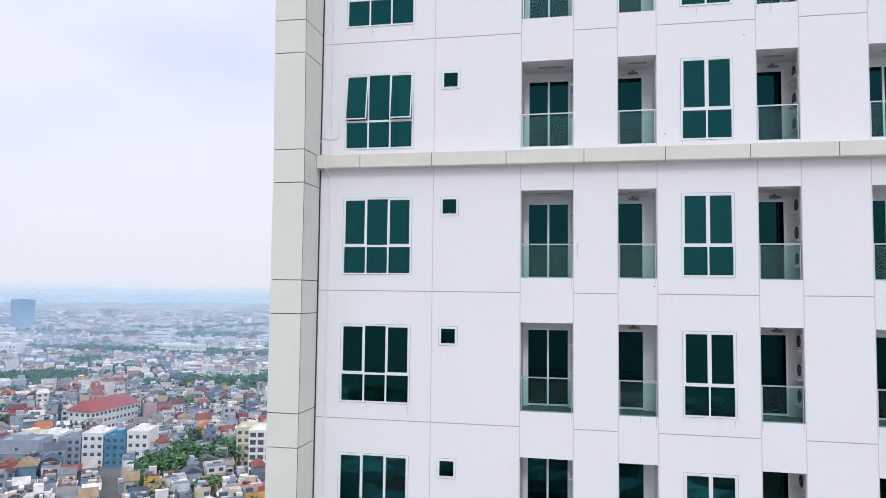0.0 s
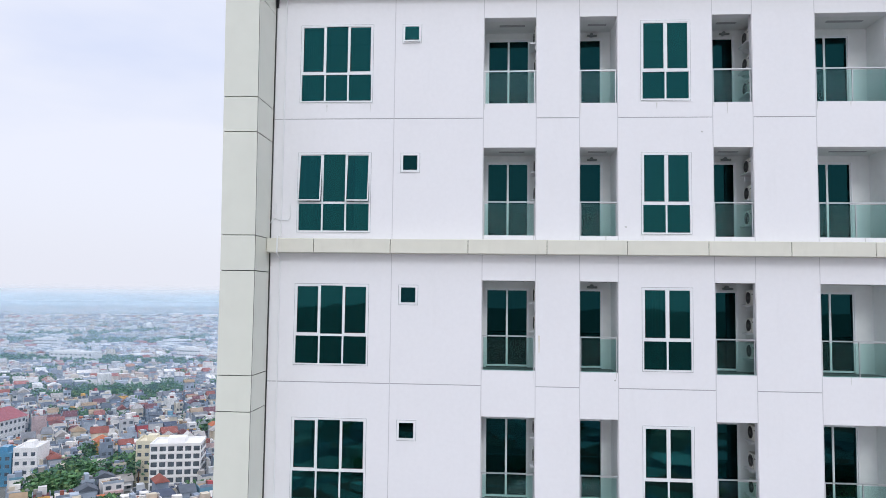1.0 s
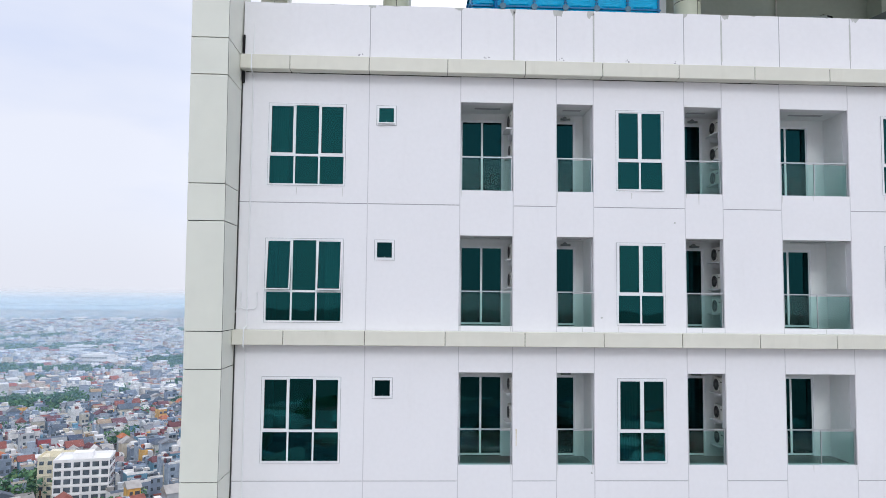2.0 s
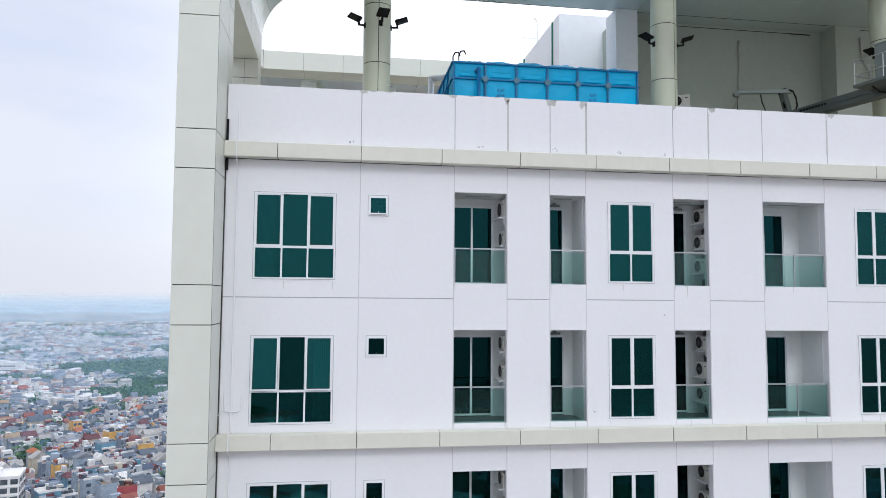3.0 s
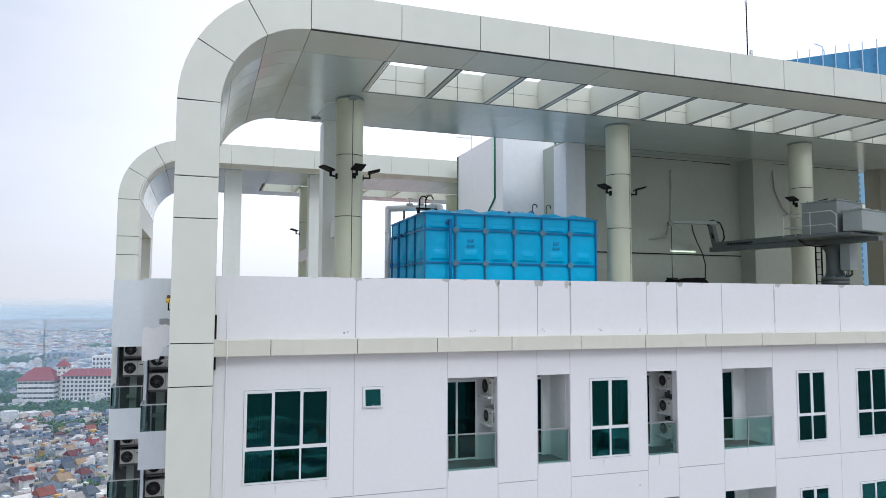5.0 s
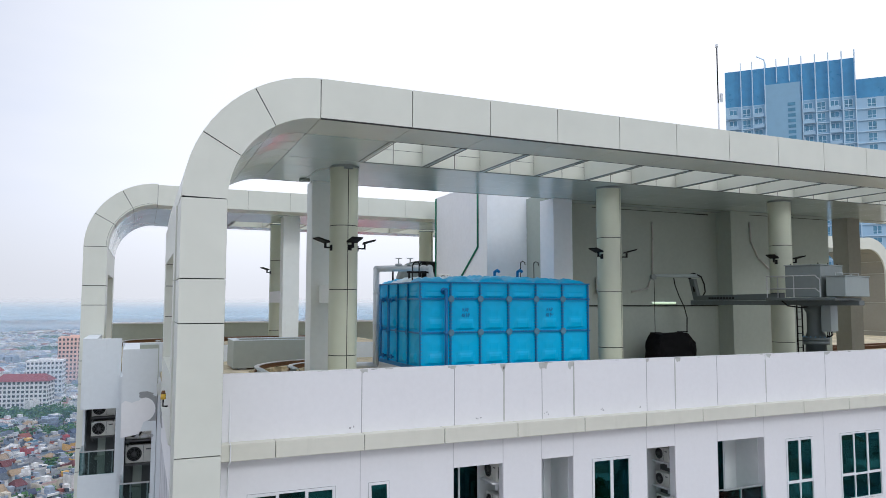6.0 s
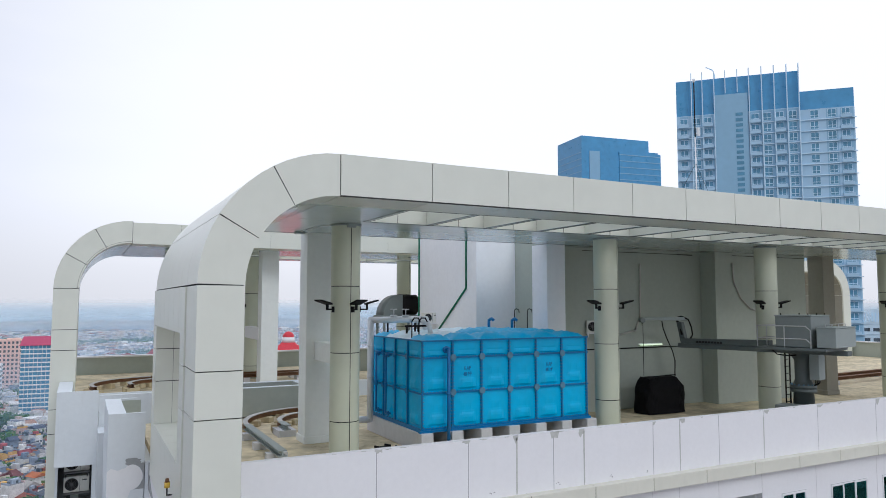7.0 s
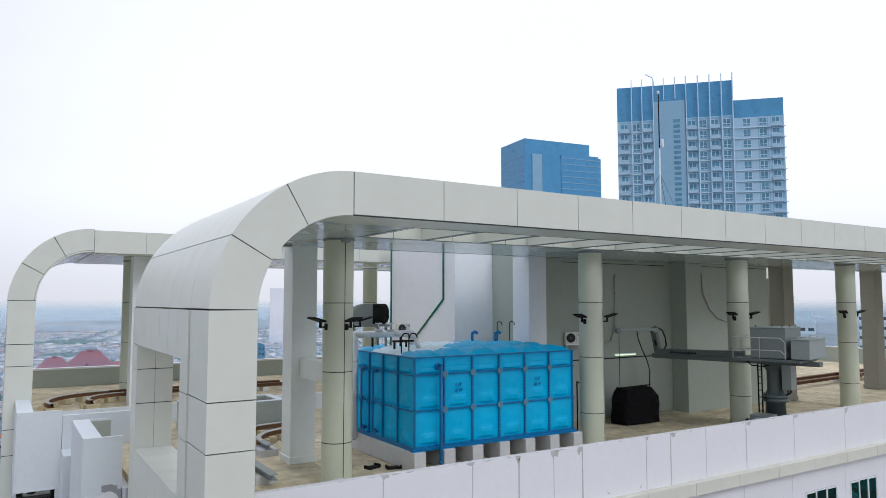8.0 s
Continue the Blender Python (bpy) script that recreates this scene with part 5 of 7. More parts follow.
tube(bm, [(-4.5, -0.62, 3.52), (-4.38, -0.55, 3.30), (-4.34, -0.52, 2.95)], 0.05, 8)
part("hydraulic_ram", bm, BLACK, crane)
bm = bmesh.new()
tube(bm, [(-5.22, -1.9, 3.48), (-5.22, -1.9, 1.36)], 0.012, 6)
part("cable", bm, BLACK, crane, "black hoist cable")
bm = bmesh.new()
tube(bm, [(-4.82, -1.18, 3.5), (-4.78, -1.16, 3.2), (-4.66, -1.10, 2.8), (-4.50, -1.0, 2.35), (-4.42, -0.95, 1.95), (-4.44, -0.95, 1.36)], 0.022, 6)
part("cable", bm, BLACK, crane, "black slack cable")
rail_bars = []
for z in (3.0, 3.43):
    rail_bars += [("guard_rail", [(-0.90, -1.50, z), (0.72, -1.50, z), (0.87, -1.50, z - 0.14)]), ("guard_rail", [(-0.90, -1.50, z), (-0.90, 0.30, z)])]
for x in (-0.90, 0.02, 0.87):
    rail_bars.append(("rail_post", [(x, -1.50, 2.62), (x, -1.50, 3.43 if x < 0.8 else 3.29)]))
for y in (-0.75, 0.30):
    rail_bars.append(("rail_post", [(-0.90, y, 2.62), (-0.90, y, 3.43)]))
for nm, pts in rail_bars:
    bm = bmesh.new()
    tube(bm, pts, 0.019, 6)
    part(nm, bm, STEEL, crane)
ladder = part("ladder", boxes((-0.50, -0.46, -0.32, -0.28, 0.5, 2.6), (-0.50, -0.46, 0.06, 0.10, 0.5, 2.6)), BLACK, crane, "dark steel ladder")
for i in range(8):
    bm = bmesh.new()
    cyl(bm, (-0.48, -0.28, 0.7 + 0.25 * i), (-0.48, 0.06, 0.7 + 0.25 * i), 0.015, 6)
    part("rung", bm, BLACK, ladder)
bm = boxes((0.34, 0.66, -0.32, 0.22, 1.55, 2.44))
bevel(bm, 0.012)
cb = part("control_box", bm, MACHINELIGHT, crane)
for y in (-0.22, -0.1, 0.05, 0.15):
    bm = bmesh.new()
    tube(bm, [(0.5, y, 1.55), (0.5, y, 1.42), (0.42, y * 0.6, 1.34)], 0.016, 6)
    part("control_cable", bm, BLACK, cb)
bm = bmesh.new()
tube(bm, [(-0.55, -1.2, 2.60), (-0.45, -1.0, 2.42), (-0.2, -0.6, 2.36), (0, -0.3, 2.4)], 0.022, 8)
part("hose", bm, BLACK, crane, "black hose looped under the platform")

reel = thing("hose_reel", "black cable reel on a low steel stand by the crane", "cable reel", (27.0, 7.6, ROOF))
bm = bmesh.new()
for y in (-0.16, 0.16):
    cyl(bm, (0, y - 0.015, 0.62), (0, y + 0.015, 0.62), 0.30, 20)
cyl(bm, (0, -0.16, 0.62), (0, 0.16, 0.62), 0.19, 20)
part("drum", bm, BLACK, reel)
part("stand", boxes((-0.28, -0.24, -0.2, 0.2, 0.02, 0.4), (0.24, 0.28, -0.2, 0.2, 0.02, 0.4), (-0.03, 0.03, -0.22, -0.19, 0.02, 0.62), (-0.03, 0.03, 0.19, 0.22, 0.02, 0.62), (-0.34, 0.34, -0.22, 0.22, 0.0, 0.02)), BLACK, reel)

cradle = thing("covered_cradle", "suspended work cradle under a black tarpaulin cover", "cradle", (17.25, 5.95, ROOF))
cr = random.Random(3)
bm = bmesh.new()
nz = 8
rings = []
for j in range(nz + 1):
    t = j / nz
    w = 0.98 if t < 0.72 else 0.98 - (t - 0.72) * 0.9
    d = 0.46 if t < 0.72 else 0.46 - (t - 0.72) * 0.5
    ring = []
    for i in range(36):
        a = 2 * math.pi * i / 36
        c, s = math.cos(a), math.sin(a)
        px = w * math.copysign(abs(c) ** 0.35, c) * (1 + 0.03 * math.sin(5 * a + j))
        py = d * math.copysign(abs(s) ** 0.35, s) * (1 + 0.05 * math.sin(7 * a + 2 * j))
        ring.append(bm.verts.new((px + cr.uniform(-0.015, 0.015), py + cr.uniform(-0.015, 0.015), 0.02 + 1.33 * t + (0.04 * math.sin(3 * a) if t > 0.8 else 0))))
    rings.append(ring)
for p, q in zip(rings[:-1], rings[1:]):
    for i in range(36):
        bm.faces.new((p[i], p[(i + 1) % 36], q[(i + 1) % 36], q[i]))
bm.faces.new(rings[-1])
part("cover", bm, COVER, cradle)
part("hanger_bar", boxes((-0.95, -0.45, -0.03, 0.03, 1.36, 1.40), (0.35, 0.85, -0.03, 0.03, 1.38, 1.42)), BLACK, cradle)

# ---- roof clutter ----
duct = thing("roof_planter_box", "long grey-white rendered box with an open top on the roof", "box", (0, 0, ROOF))
bm = bmesh.new()
# sides coloured darker than the rim, with their shade put into the render
hollow(bm, 1.7, 5.15, 11.7, 13.6, 0.06, 1.08, 0.28)
part("box_wall", bm, BOXGREY, duct)
bm = bmesh.new()
hollow(bm, 1.69, 5.16, 11.69, 13.61, 1.082, 1.10, 0.27)
part("rim", bm, SIDEWALL, duct)
# near-black floor stands in for the shade inside the box
part("box_floor", boxes((1.98, 4.87, 11.98, 13.32, 0.32, 0.5)), DARK, duct)
for x in (1.9, 4.6):
    part("box_foot", boxes((x, x + 0.3, 11.8, 13.5, 0, 0.06)), BLOCK, duct)


DULLRAIL = surface("dull_rail_steel", (0.20, 0.105, 0.05), 0.7, metal=0.2, vary=0.2, grain=8, stain=0.4, stain_rgb=(0.2, 0.11, 0.05), bump=0.006)
CREAMBLOCK = surface("yellowed_concrete_block", (0.52, 0.44, 0.28), 0.9, vary=0.2, grain=5, stain=0.4, stain_rgb=(0.25, 0.2, 0.12), bump=0.01)


def rail_arc(name, label, cx, cy, r, a0, a1, straight, grp, mat=RUST, base=90.80):
    """A rail of I-section on concrete blocks: an arc and a straight run from its start."""
    th = thing(name, label, "rail track", group=grp)
    n = 26
    for (w0, w1, z0, z1) in ((-0.08, 0.08, 0.20, 0.225), (-0.05, 0.05, 0.225, 0.34), (-0.08, 0.08, 0.34, 0.365)):
        bm = bmesh.new()
        prev = None
        for i in range(n + 1):
            a = radians(a0 + (a1 - a0) * i / n)
            ring = [bm.verts.new((cx + (r + w) * math.cos(a), cy + (r + w) * math.sin(a), base + z)) for w, z in ((w0, z0), (w1, z0), (w1, z1), (w0, z1))]
            if prev:
                for j in range(4):
                    bm.faces.new((prev[j], prev[(j + 1) % 4], ring[(j + 1) % 4], ring[j]))
            prev = ring
        part("rail_flange", bm, CONDUIT if z0 > 0.3 else mat, th)
    for i in range(0, n + 1, 5):
        a = radians(a0 + (a1 - a0) * i / n)
        b = boxes((-0.28, 0.28, -0.14, 0.14, 0, 0.20))
        bevel(b, 0.02)
        o = part("block", b, CREAMBLOCK, th)
        o.matrix_basis = pose(cx + r * math.cos(a), cy + r * math.sin(a), base, 0, 0, math.degrees(a))
    if straight:
        (x0, y0), (x1, y1) = straight
        L = math.hypot(x1 - x0, y1 - y0)
        o = part("straight_rail", boxes((0, L, -0.11, 0.11, 0.20, 0.225), (0, L, -0.02, 0.02, 0.225, 0.34), (0, L, -0.11, 0.11, 0.34, 0.365)), MACHINELIGHT if mat is not RUST else mat, th)
        o.matrix_basis = pose(x0, y0, base, 0, 0, math.degrees(math.atan2(y1 - y0, x1 - x0)))
        for t in (0.15, 0.5, 0.85):
            o = part("block", boxes((-0.14, 0.14, -0.28, 0.28, 0, 0.20)), BLOCK, th)
            o.matrix_basis = pose(x0 + (x1 - x0) * t, y0 + (y1 - y0) * t, base, 0, 0, math.degrees(math.atan2(y1 - y0, x1 - x0)))
    return th


TR = "crane rail tracks"
rail_arc("rail_track", "rusty curved crane rail on concrete blocks", 5.0, 8.4, 2.9, 180, 90, ((2.1, 3.9), (2.1, 8.4)), TR, DULLRAIL)
rail_arc("rail_track", "rusty curved crane rail on concrete blocks", 5.0, 8.4, 1.8, 180, 90, ((3.2, 7.6), (3.2, 8.4)), TR, DULLRAIL)
rail_arc("rail_track", "rusty curved crane rail on concrete blocks", 0.25, 18.2, 2.5, 200, 90, ((0.25, 20.7), (8.0, 20.7)), TR, base=91.25)
rail_arc("rail_track", "rusty curved crane rail on concrete blocks", 0.75, 18.2, 1.55, 200, 90, ((0.75, 19.75), (8.0, 19.75)), TR, base=91.25)
rail_arc("rail_track", "rusty straight crane rail on concrete blocks", 40.0, 8.0, 2.4, 90, 100, ((29.5, 9.6), (46.0, 11.0)), TR)
rail_arc("rail_track", "rusty straight crane rail on concrete blocks", 40.0, 8.0, 1.2, 90, 100, ((29.5, 8.6), (46.0, 10.0)), TR)
for (x, y, rz) in ((5.2, 4.6, 20), (5.7, 4.25, -10)):
    tray = thing("black_scrap_tray", "black metal offcut lying on the roof deck", "scrap", group="roof scrap")
    part("tray", boxes((-0.22, 0.22, -0.12, 0.12, 0.0, 0.05), (-0.22, -0.18, -0.12, 0.12, 0.05, 0.1), (0.18, 0.22, -0.12, 0.12, 0.05, 0.1)), BLACK, tray)
    tray.matrix_basis = pose(x, y, ROOF, 0, 0, rz)
bag = thing("crumpled_sack", "crumpled pale plastic sack on the roof deck", "sack", (3.3, 2.75, ROOF))
bm = bmesh.new()
bmesh.ops.create_icosphere(bm, subdivisions=3, radius=0.28)
for v in bm.verts:
    v.co *= 1 + 0.35 * noise.noise(v.co * 6)
    v.co.z = max(0.0, v.co.z * 0.8 + 0.12)
part("sack", bm, PIPEWHITE, bag)
cart = thing("timber_frame", "rough timber stick frame leaning on the roof deck", "frame", (4.6, 15.0, ROOF))
bm = bmesh.new()
for i in range(5):
    cyl(bm, (0.2 * i, 0, 0), (0.2 * i + 0.15, 0.1, 0.75), 0.025, 6)
cyl(bm, (-0.2, 0.05, 0.2), (1.0, 0.05, 0.9), 0.025, 6)
cyl(bm, (-0.1, 0.05, 0.5), (1.1, 0.05, 0.5), 0.025, 6)
part("sticks", bm, RUST, cart)

# wall-mounted things on the plant room
put_ac(pose(15.0, 6.98, 93.85, 0, 0, -25))
put_ac(pose(10.95, 13.3, 94.1, 0, 0, 0))
for nm, lab, pts, r, mt in (
    ("wall_conduit", "grey flexible conduit drooping down the wall", [(17.5, 7.15, 96.6), (17.5, 7.15, 95.9), (17.45, 7.15, 94.4), (17.2, 7.15, 93.9), (16.4, 7.15, 93.75)], 0.035, CONDUIT),
    ("wall_conduit", "grey flexible conduit drooping down the wall", [(21.95, 6.35, 96.7), (22.0, 6.35, 95.9), (22.4, 6.35, 95.2), (23.0, 6.35, 94.75), (23.7, 6.35, 94.6)], 0.035, CONDUIT),
    ("green_conduit", "green conduit running down a white wall", [(13.6, 9.57, 98.2), (13.6, 9.57, 91.5)], 0.04, GREEN),
    ("green_conduit", "green conduit running down a white wall", [(11.19, 10.4, 98.2), (11.19, 10.4, 95.6), (11.19, 13.2, 93.6)], 0.04, GREEN),
    ("green_conduit", "green conduit running down a white wall", [(11.19, 14.9, 98.2), (11.19, 14.9, 92.5)], 0.04, GREEN),
    ("wall_conduit", "thin dark conduit along the wall", [(14.0, 7.17, 93.2), (20.9, 7.17, 93.2)], 0.022, BLACK),
    ("wall_conduit", "dark handrail pipe beside the column", [(13.6, 5.0, ROOF), (13.6, 5.0, 92.6), (13.9, 5.6, 92.6), (13.9, 5.6, ROOF)], 0.025, BLACK),
):
    bm = bmesh.new()
    tube(bm, pts, r, 8)
    tagged(part(nm, bm, mt), lab, "conduit")
LAMP = bpy.data.materials.new("lit_tube")
LAMP.use_nodes = True
LAMP.node_tree.nodes["Principled BSDF"].inputs["Emission Color"].default_value = (0.80, 1.0, 0.62, 1)
LAMP.node_tree.nodes["Principled BSDF"].inputs["Emission Strength"].default_value = 1.1
wlamp = thing("wall_light", "lit fluorescent tube on a wall batten", "lamp", (18.0, 7.14, 93.28))
part("batten", boxes((-0.62, 0.62, -0.0, 0.06, 0.03, 0.09)), FRAME, wlamp)
bm = bmesh.new()
cyl(bm, (-0.58, -0.02, 0.03), (0.58, -0.02, 0.03), 0.025, 10)
part("tube", bm, LAMP, wlamp)
fan = thing("roof_extract_fan", "dark grey roof extract fan with a curved hood", "fan", (11.2, 17.5, ROOF))
part("stand", boxes((-0.9, -0.8, -0.5, -0.4, 0, 3.5), (0.8, 0.9, -0.5, -0.4, 0, 3.5), (-0.9, -0.8, 0.4, 0.5, 0, 3.5), (0.8, 0.9, 0.4, 0.5, 0, 3.5), (-1, 1, -0.6, 0.6, 3.5, 3.6)), MACHINE, fan)
bm = bmesh.new()
cyl(bm, (0.1, 0, 4.1), (1.0, 0, 4.1), 0.5, 20)
part("fan_drum", bm, BLACK, fan)
bm = bmesh.new()
arc_piece(bm, 0.1, 3.6, 0.02, 1.0, 0, 90, -0.5, 0.5, 8)
part("hood", bm, MACHINE, fan)
mast = thing("antenna_mast", "slim roof antenna mast with guy wires", "antenna", (26.26, 12.2, 98.25))
bm = bmesh.new()
cyl(bm, (0, 0, 0), (0, 0, 5.6), 0.04, 8)
part("pole", bm, PIPEWHITE, mast)
bm = bmesh.new()
cyl(bm, (0, 0, 5.6), (0, 0, 8.6), 0.032, 8)
part("aerial", bm, BLACK, mast, "black aerial rod")
bm = bmesh.new()
cyl(bm, (0, 0, 8.62), (0, 0, 8.8), 0.07, 10)
part("tip_lamp", bm, PIPEWHITE, mast)
part("sensor", boxes((0.16, 0.30, -0.05, 0.05, 5.7, 6.15), (0.0, 0.16, -0.02, 0.02, 5.8, 5.84)), PIPEWHITE, mast)
bm = bmesh.new()
for i in range(3):
    a = 2.1 * i + 0.4
    cyl(bm, (0, 0, 4.2), (2.2 * math.cos(a), 2.2 * math.sin(a), 0), 0.01, 4)
part("guy_wires", bm, BLACK, mast)
mast2 = thing("tv_antenna", "thin bent television antenna on the roof", "antenna", (11.7, 14.4, 98.25))
bm = bmesh.new()
tube(bm, [(0, 0, 0), (0, 0, 1.6), (-0.15, 0, 1.8)], 0.02, 6)
for i in range(5):
    cyl(bm, (-0.7 + 0.16 * i, -0.2, 0.7), (-0.7 + 0.16 * i, 0.2, 0.9), 0.012, 5)
cyl(bm, (-0.75, 0, 0.8), (0, 0, 0.8), 0.014, 5)
part("rods", bm, STEEL, mast2)

# facade odds and ends
pipe = thing("wall_pipe", "thin white pipe down the wall with small looped stubs", "pipe")
bm = bmesh.new()
z = 90.0
tube(bm, [(0.27, -0.03, 91.75), (0.27, -0.08, 90.42), (0.27, -0.33, 90.38), (0.27, -0.33, 90.03), (0.27, -0.03, 89.9), (0.27, -0.03, 83.72), (0.27, -0.33, 83.66), (0.27, -0.33, 83.25), (0.27, -0.03, 83.1), (0.27, -0.03, LOW)], 0.016, 6)
tube(bm, [(-0.01, -0.03, 84.05), (0.05, -0.03, 84.15), (0.12, -0.03, 84.18), (0.12, -0.03, 84.55)], 0.013, 6)
tube(bm, [(0.12, -0.03, 84.18), (0.20, -0.03, 84.13), (0.44, -0.03, 84.13), (0.50, -0.03, 84.2), (0.50, -0.03, 84.55)], 0.013, 6)
part("pipe", bm, FRAME, pipe)
for zb, zt in ((90.42, 90.95), (89.75, 90.03)):
    tagged(part("joint_flashing", boxes((0.0, 0.05, -0.10, -0.062 if zb > 90 else -0.0, zb, zt)), BLACK), "black flashing strip in the corner joint", "flashing")
WORNGREY = surface("bare_render_patch", (0.50, 0.505, 0.48), 0.9, vary=0.2, grain=12, bump=0.004)
chips = random.Random(12)
joints_near = [3.15, 5.45, 6.79, 7.88, 8.83, 11.17, 12.15, 13.67, 15.55, 18.05, 21.05]


def ragged(bm, x, z, w, h, y, hang):
    """An uneven flat patch; one that hangs keeps a straight top edge."""
    n = 14
    pts = []
    for i in range(n):
        t = 2 * math.pi * i / n
        px, pz = x + w * math.cos(t) * chips.uniform(0.7, 1.15), z + h * math.sin(t) * chips.uniform(0.6, 1.2)
        pts.append(bm.verts.new((px, y, min(pz, z) if hang else pz)))
    bm.faces.new(pts)


for jx in joints_near:
    if chips.random() < 0.75:
        bm = bmesh.new()
        ragged(bm, jx + chips.uniform(-0.15, 0.15), PARAPET - 0.002, chips.uniform(0.05, 0.16), chips.uniform(0.06, 0.2), -0.0625, True)
        part("worn_patch", bm, WORNGREY, parapet, "grey chip along the worn parapet edge")
bm = bmesh.new()
for i in range(22):
    ragged(bm, chips.uniform(0.8, 23), PARAPET - 0.001, chips.uniform(0.02, 0.12), chips.uniform(0.01, 0.03), -0.0625, True)
part("edge_wear", bm, WORNGREY, parapet)
bm = bmesh.new()
for x in (2.9, 6.1, 8.0, 9.7, 10.9):
    for _ in range(3):
        ragged(bm, x + chips.uniform(-0.08, 0.08), 90.50 + chips.uniform(0, 0.06), chips.uniform(0.012, 0.03), chips.uniform(0.01, 0.025), -0.0625, False)
part("scuffs", bm, SEALANT, parapet)
# smeared sealant at a few joints
for jx in (6.79, 8.83, 12.15, 15.55):
    part("sealant_smear", boxes((jx - 0.022, jx + 0.022, -0.0625, -0.0605, 90.42 + chips.uniform(0, 0.3), PARAPET - chips.uniform(0.02, 0.2))), WORNGREY, parapet)
# faint run-off marks under window corners and balcony sills
RUNOFF = surface("faint_runoff_stain", (0.62, 0.62, 0.60), 0.8, vary=0.1, grain=8, bump=0.0)
for bx0, bx1, kind, o0, o1 in BAYS[:10]:
    if kind in ("plain", "small"):
        continue
    for k in (1, 2, 3, 4):
        base = row_z(k) + (WIN_B - 0.06 if kind == "window" else BAL_B - 0.005)
        for x in (o0 + 0.03, o1 - 0.05, o0 + (o1 - o0) * chips.uniform(0.3, 0.7)):
            if chips.random() < 0.45:
                bm = bmesh.new()
                L, w = chips.uniform(0.10, 0.32), chips.uniform(0.008, 0.02)
                v = [bm.verts.new(p) for p in ((x - w, -0.0015, base), (x + w, -0.0015, base), (x + w * 0.4, -0.0015, base - L), (x - w * 0.3, -0.0015, base - L * 0.9))]
                bm.faces.new(v)
                part("runoff_mark", bm, RUNOFF, wall_south)
# a rusty run below a balcony corner and two small scuffs
bm = bmesh.new()
v = [bm.verts.new(p) for p in ((6.87, -0.0016, 81.27), (6.893, -0.0016, 81.27), (6.888, -0.0016, 80.86), (6.876, -0.0016, 80.84))]
bm.faces.new(v)
part("rust_run", bm, surface("rusty_run", (0.60, 0.50, 0.25), 0.8, vary=0.2, grain=20, bump=0.0), wall_south)
for x, z in ((9.02, 84.0), (8.75, 80.2), (10.9, 86.4)):
    bm = bmesh.new()
    ragged(bm, x, z, 0.03, 0.022, -0.0016, False)
    part("scuff", bm, WORNGREY, wall_south)

# ---- the city below ----
def island_paint(name, stops, rough=0.8, dirt=0.25, scale=0.35):
    """Paint that differs from house to house, with weathering."""
    m, n, l, p = principled(name)
    geo = n.new("ShaderNodeNewGeometry")
    ramp = n.new("ShaderNodeValToRGB")
    ramp.color_ramp.interpolation = "CONSTANT"
    el = ramp.color_ramp.elements
    while len(el) < len(stops):
        el.new(0.5)
    for e, (pos, rgb) in zip(el, stops):
        e.position, e.color = pos, (*rgb, 1)
    l.new(geo.outputs["Random Per Island"], ramp.inputs["Fac"])
    nz = n.new("ShaderNodeTexNoise")
    nz.inputs["Scale"].default_value = scale
    nz.inputs["Detail"].default_value = 6
    l.new(geo.outputs["Position"], nz.inputs["Vector"])
    rg = n.new("ShaderNodeMapRange")
    rg.inputs["From Min"].default_value, rg.inputs["From Max"].default_value = 0.3, 0.7
    rg.inputs["To Min"].default_value, rg.inputs["To Max"].default_value = 1 - dirt, 1 + dirt * 0.5
    l.new(nz.outputs["Fac"], rg.inputs["Value"])
    sc = n.new("ShaderNodeVectorMath")
    sc.operation = "SCALE"
    l.new(ramp.outputs["Color"], sc.inputs[0])
    l.new(rg.outputs[0], sc.inputs["Scale"])
    l.new(sc.outputs["Vector"], p.inputs["Base Color"])
    p.inputs["Roughness"].default_value = rough
    return m


HOUSE_WALL = island_paint("town_wall_paint", [(0, (0.78, 0.77, 0.75)), (0.20, (0.36, 0.42, 0.50)), (0.42, (0.62, 0.56, 0.45)), (0.52, (0.70, 0.69, 0.68)), (0.62, (0.24, 0.29, 0.37)),
                                              (0.78, (0.48, 0.50, 0.52)), (0.89, (0.70, 0.42, 0.12)), (0.915, (0.45, 0.10, 0.11)), (0.945, (0.58, 0.42, 0.40)), (0.97, (0.15, 0.30, 0.40))])
HOUSE_ROOF = island_paint("town_roof_tiles", [(0, (0.26, 0.085, 0.065)), (0.14, (0.15, 0.055, 0.06)), (0.26, (0.46, 0.15, 0.06)), (0.31, (0.20, 0.21, 0.23)), (0.46, (0.40, 0.38, 0.36)),
                                              (0.58, (0.10, 0.12, 0.15)), (0.73, (0.70, 0.68, 0.65)), (0.82, (0.07, 0.09, 0.14)), (0.90, (0.34, 0.25, 0.16))])
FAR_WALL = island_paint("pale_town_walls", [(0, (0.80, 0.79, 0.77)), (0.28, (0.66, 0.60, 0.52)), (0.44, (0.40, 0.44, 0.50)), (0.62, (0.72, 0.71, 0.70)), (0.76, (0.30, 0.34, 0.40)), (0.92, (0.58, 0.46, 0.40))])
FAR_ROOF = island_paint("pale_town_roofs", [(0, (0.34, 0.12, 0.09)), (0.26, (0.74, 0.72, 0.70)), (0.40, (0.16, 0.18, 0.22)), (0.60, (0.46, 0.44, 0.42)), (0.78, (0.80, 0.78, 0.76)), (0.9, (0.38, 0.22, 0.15))])
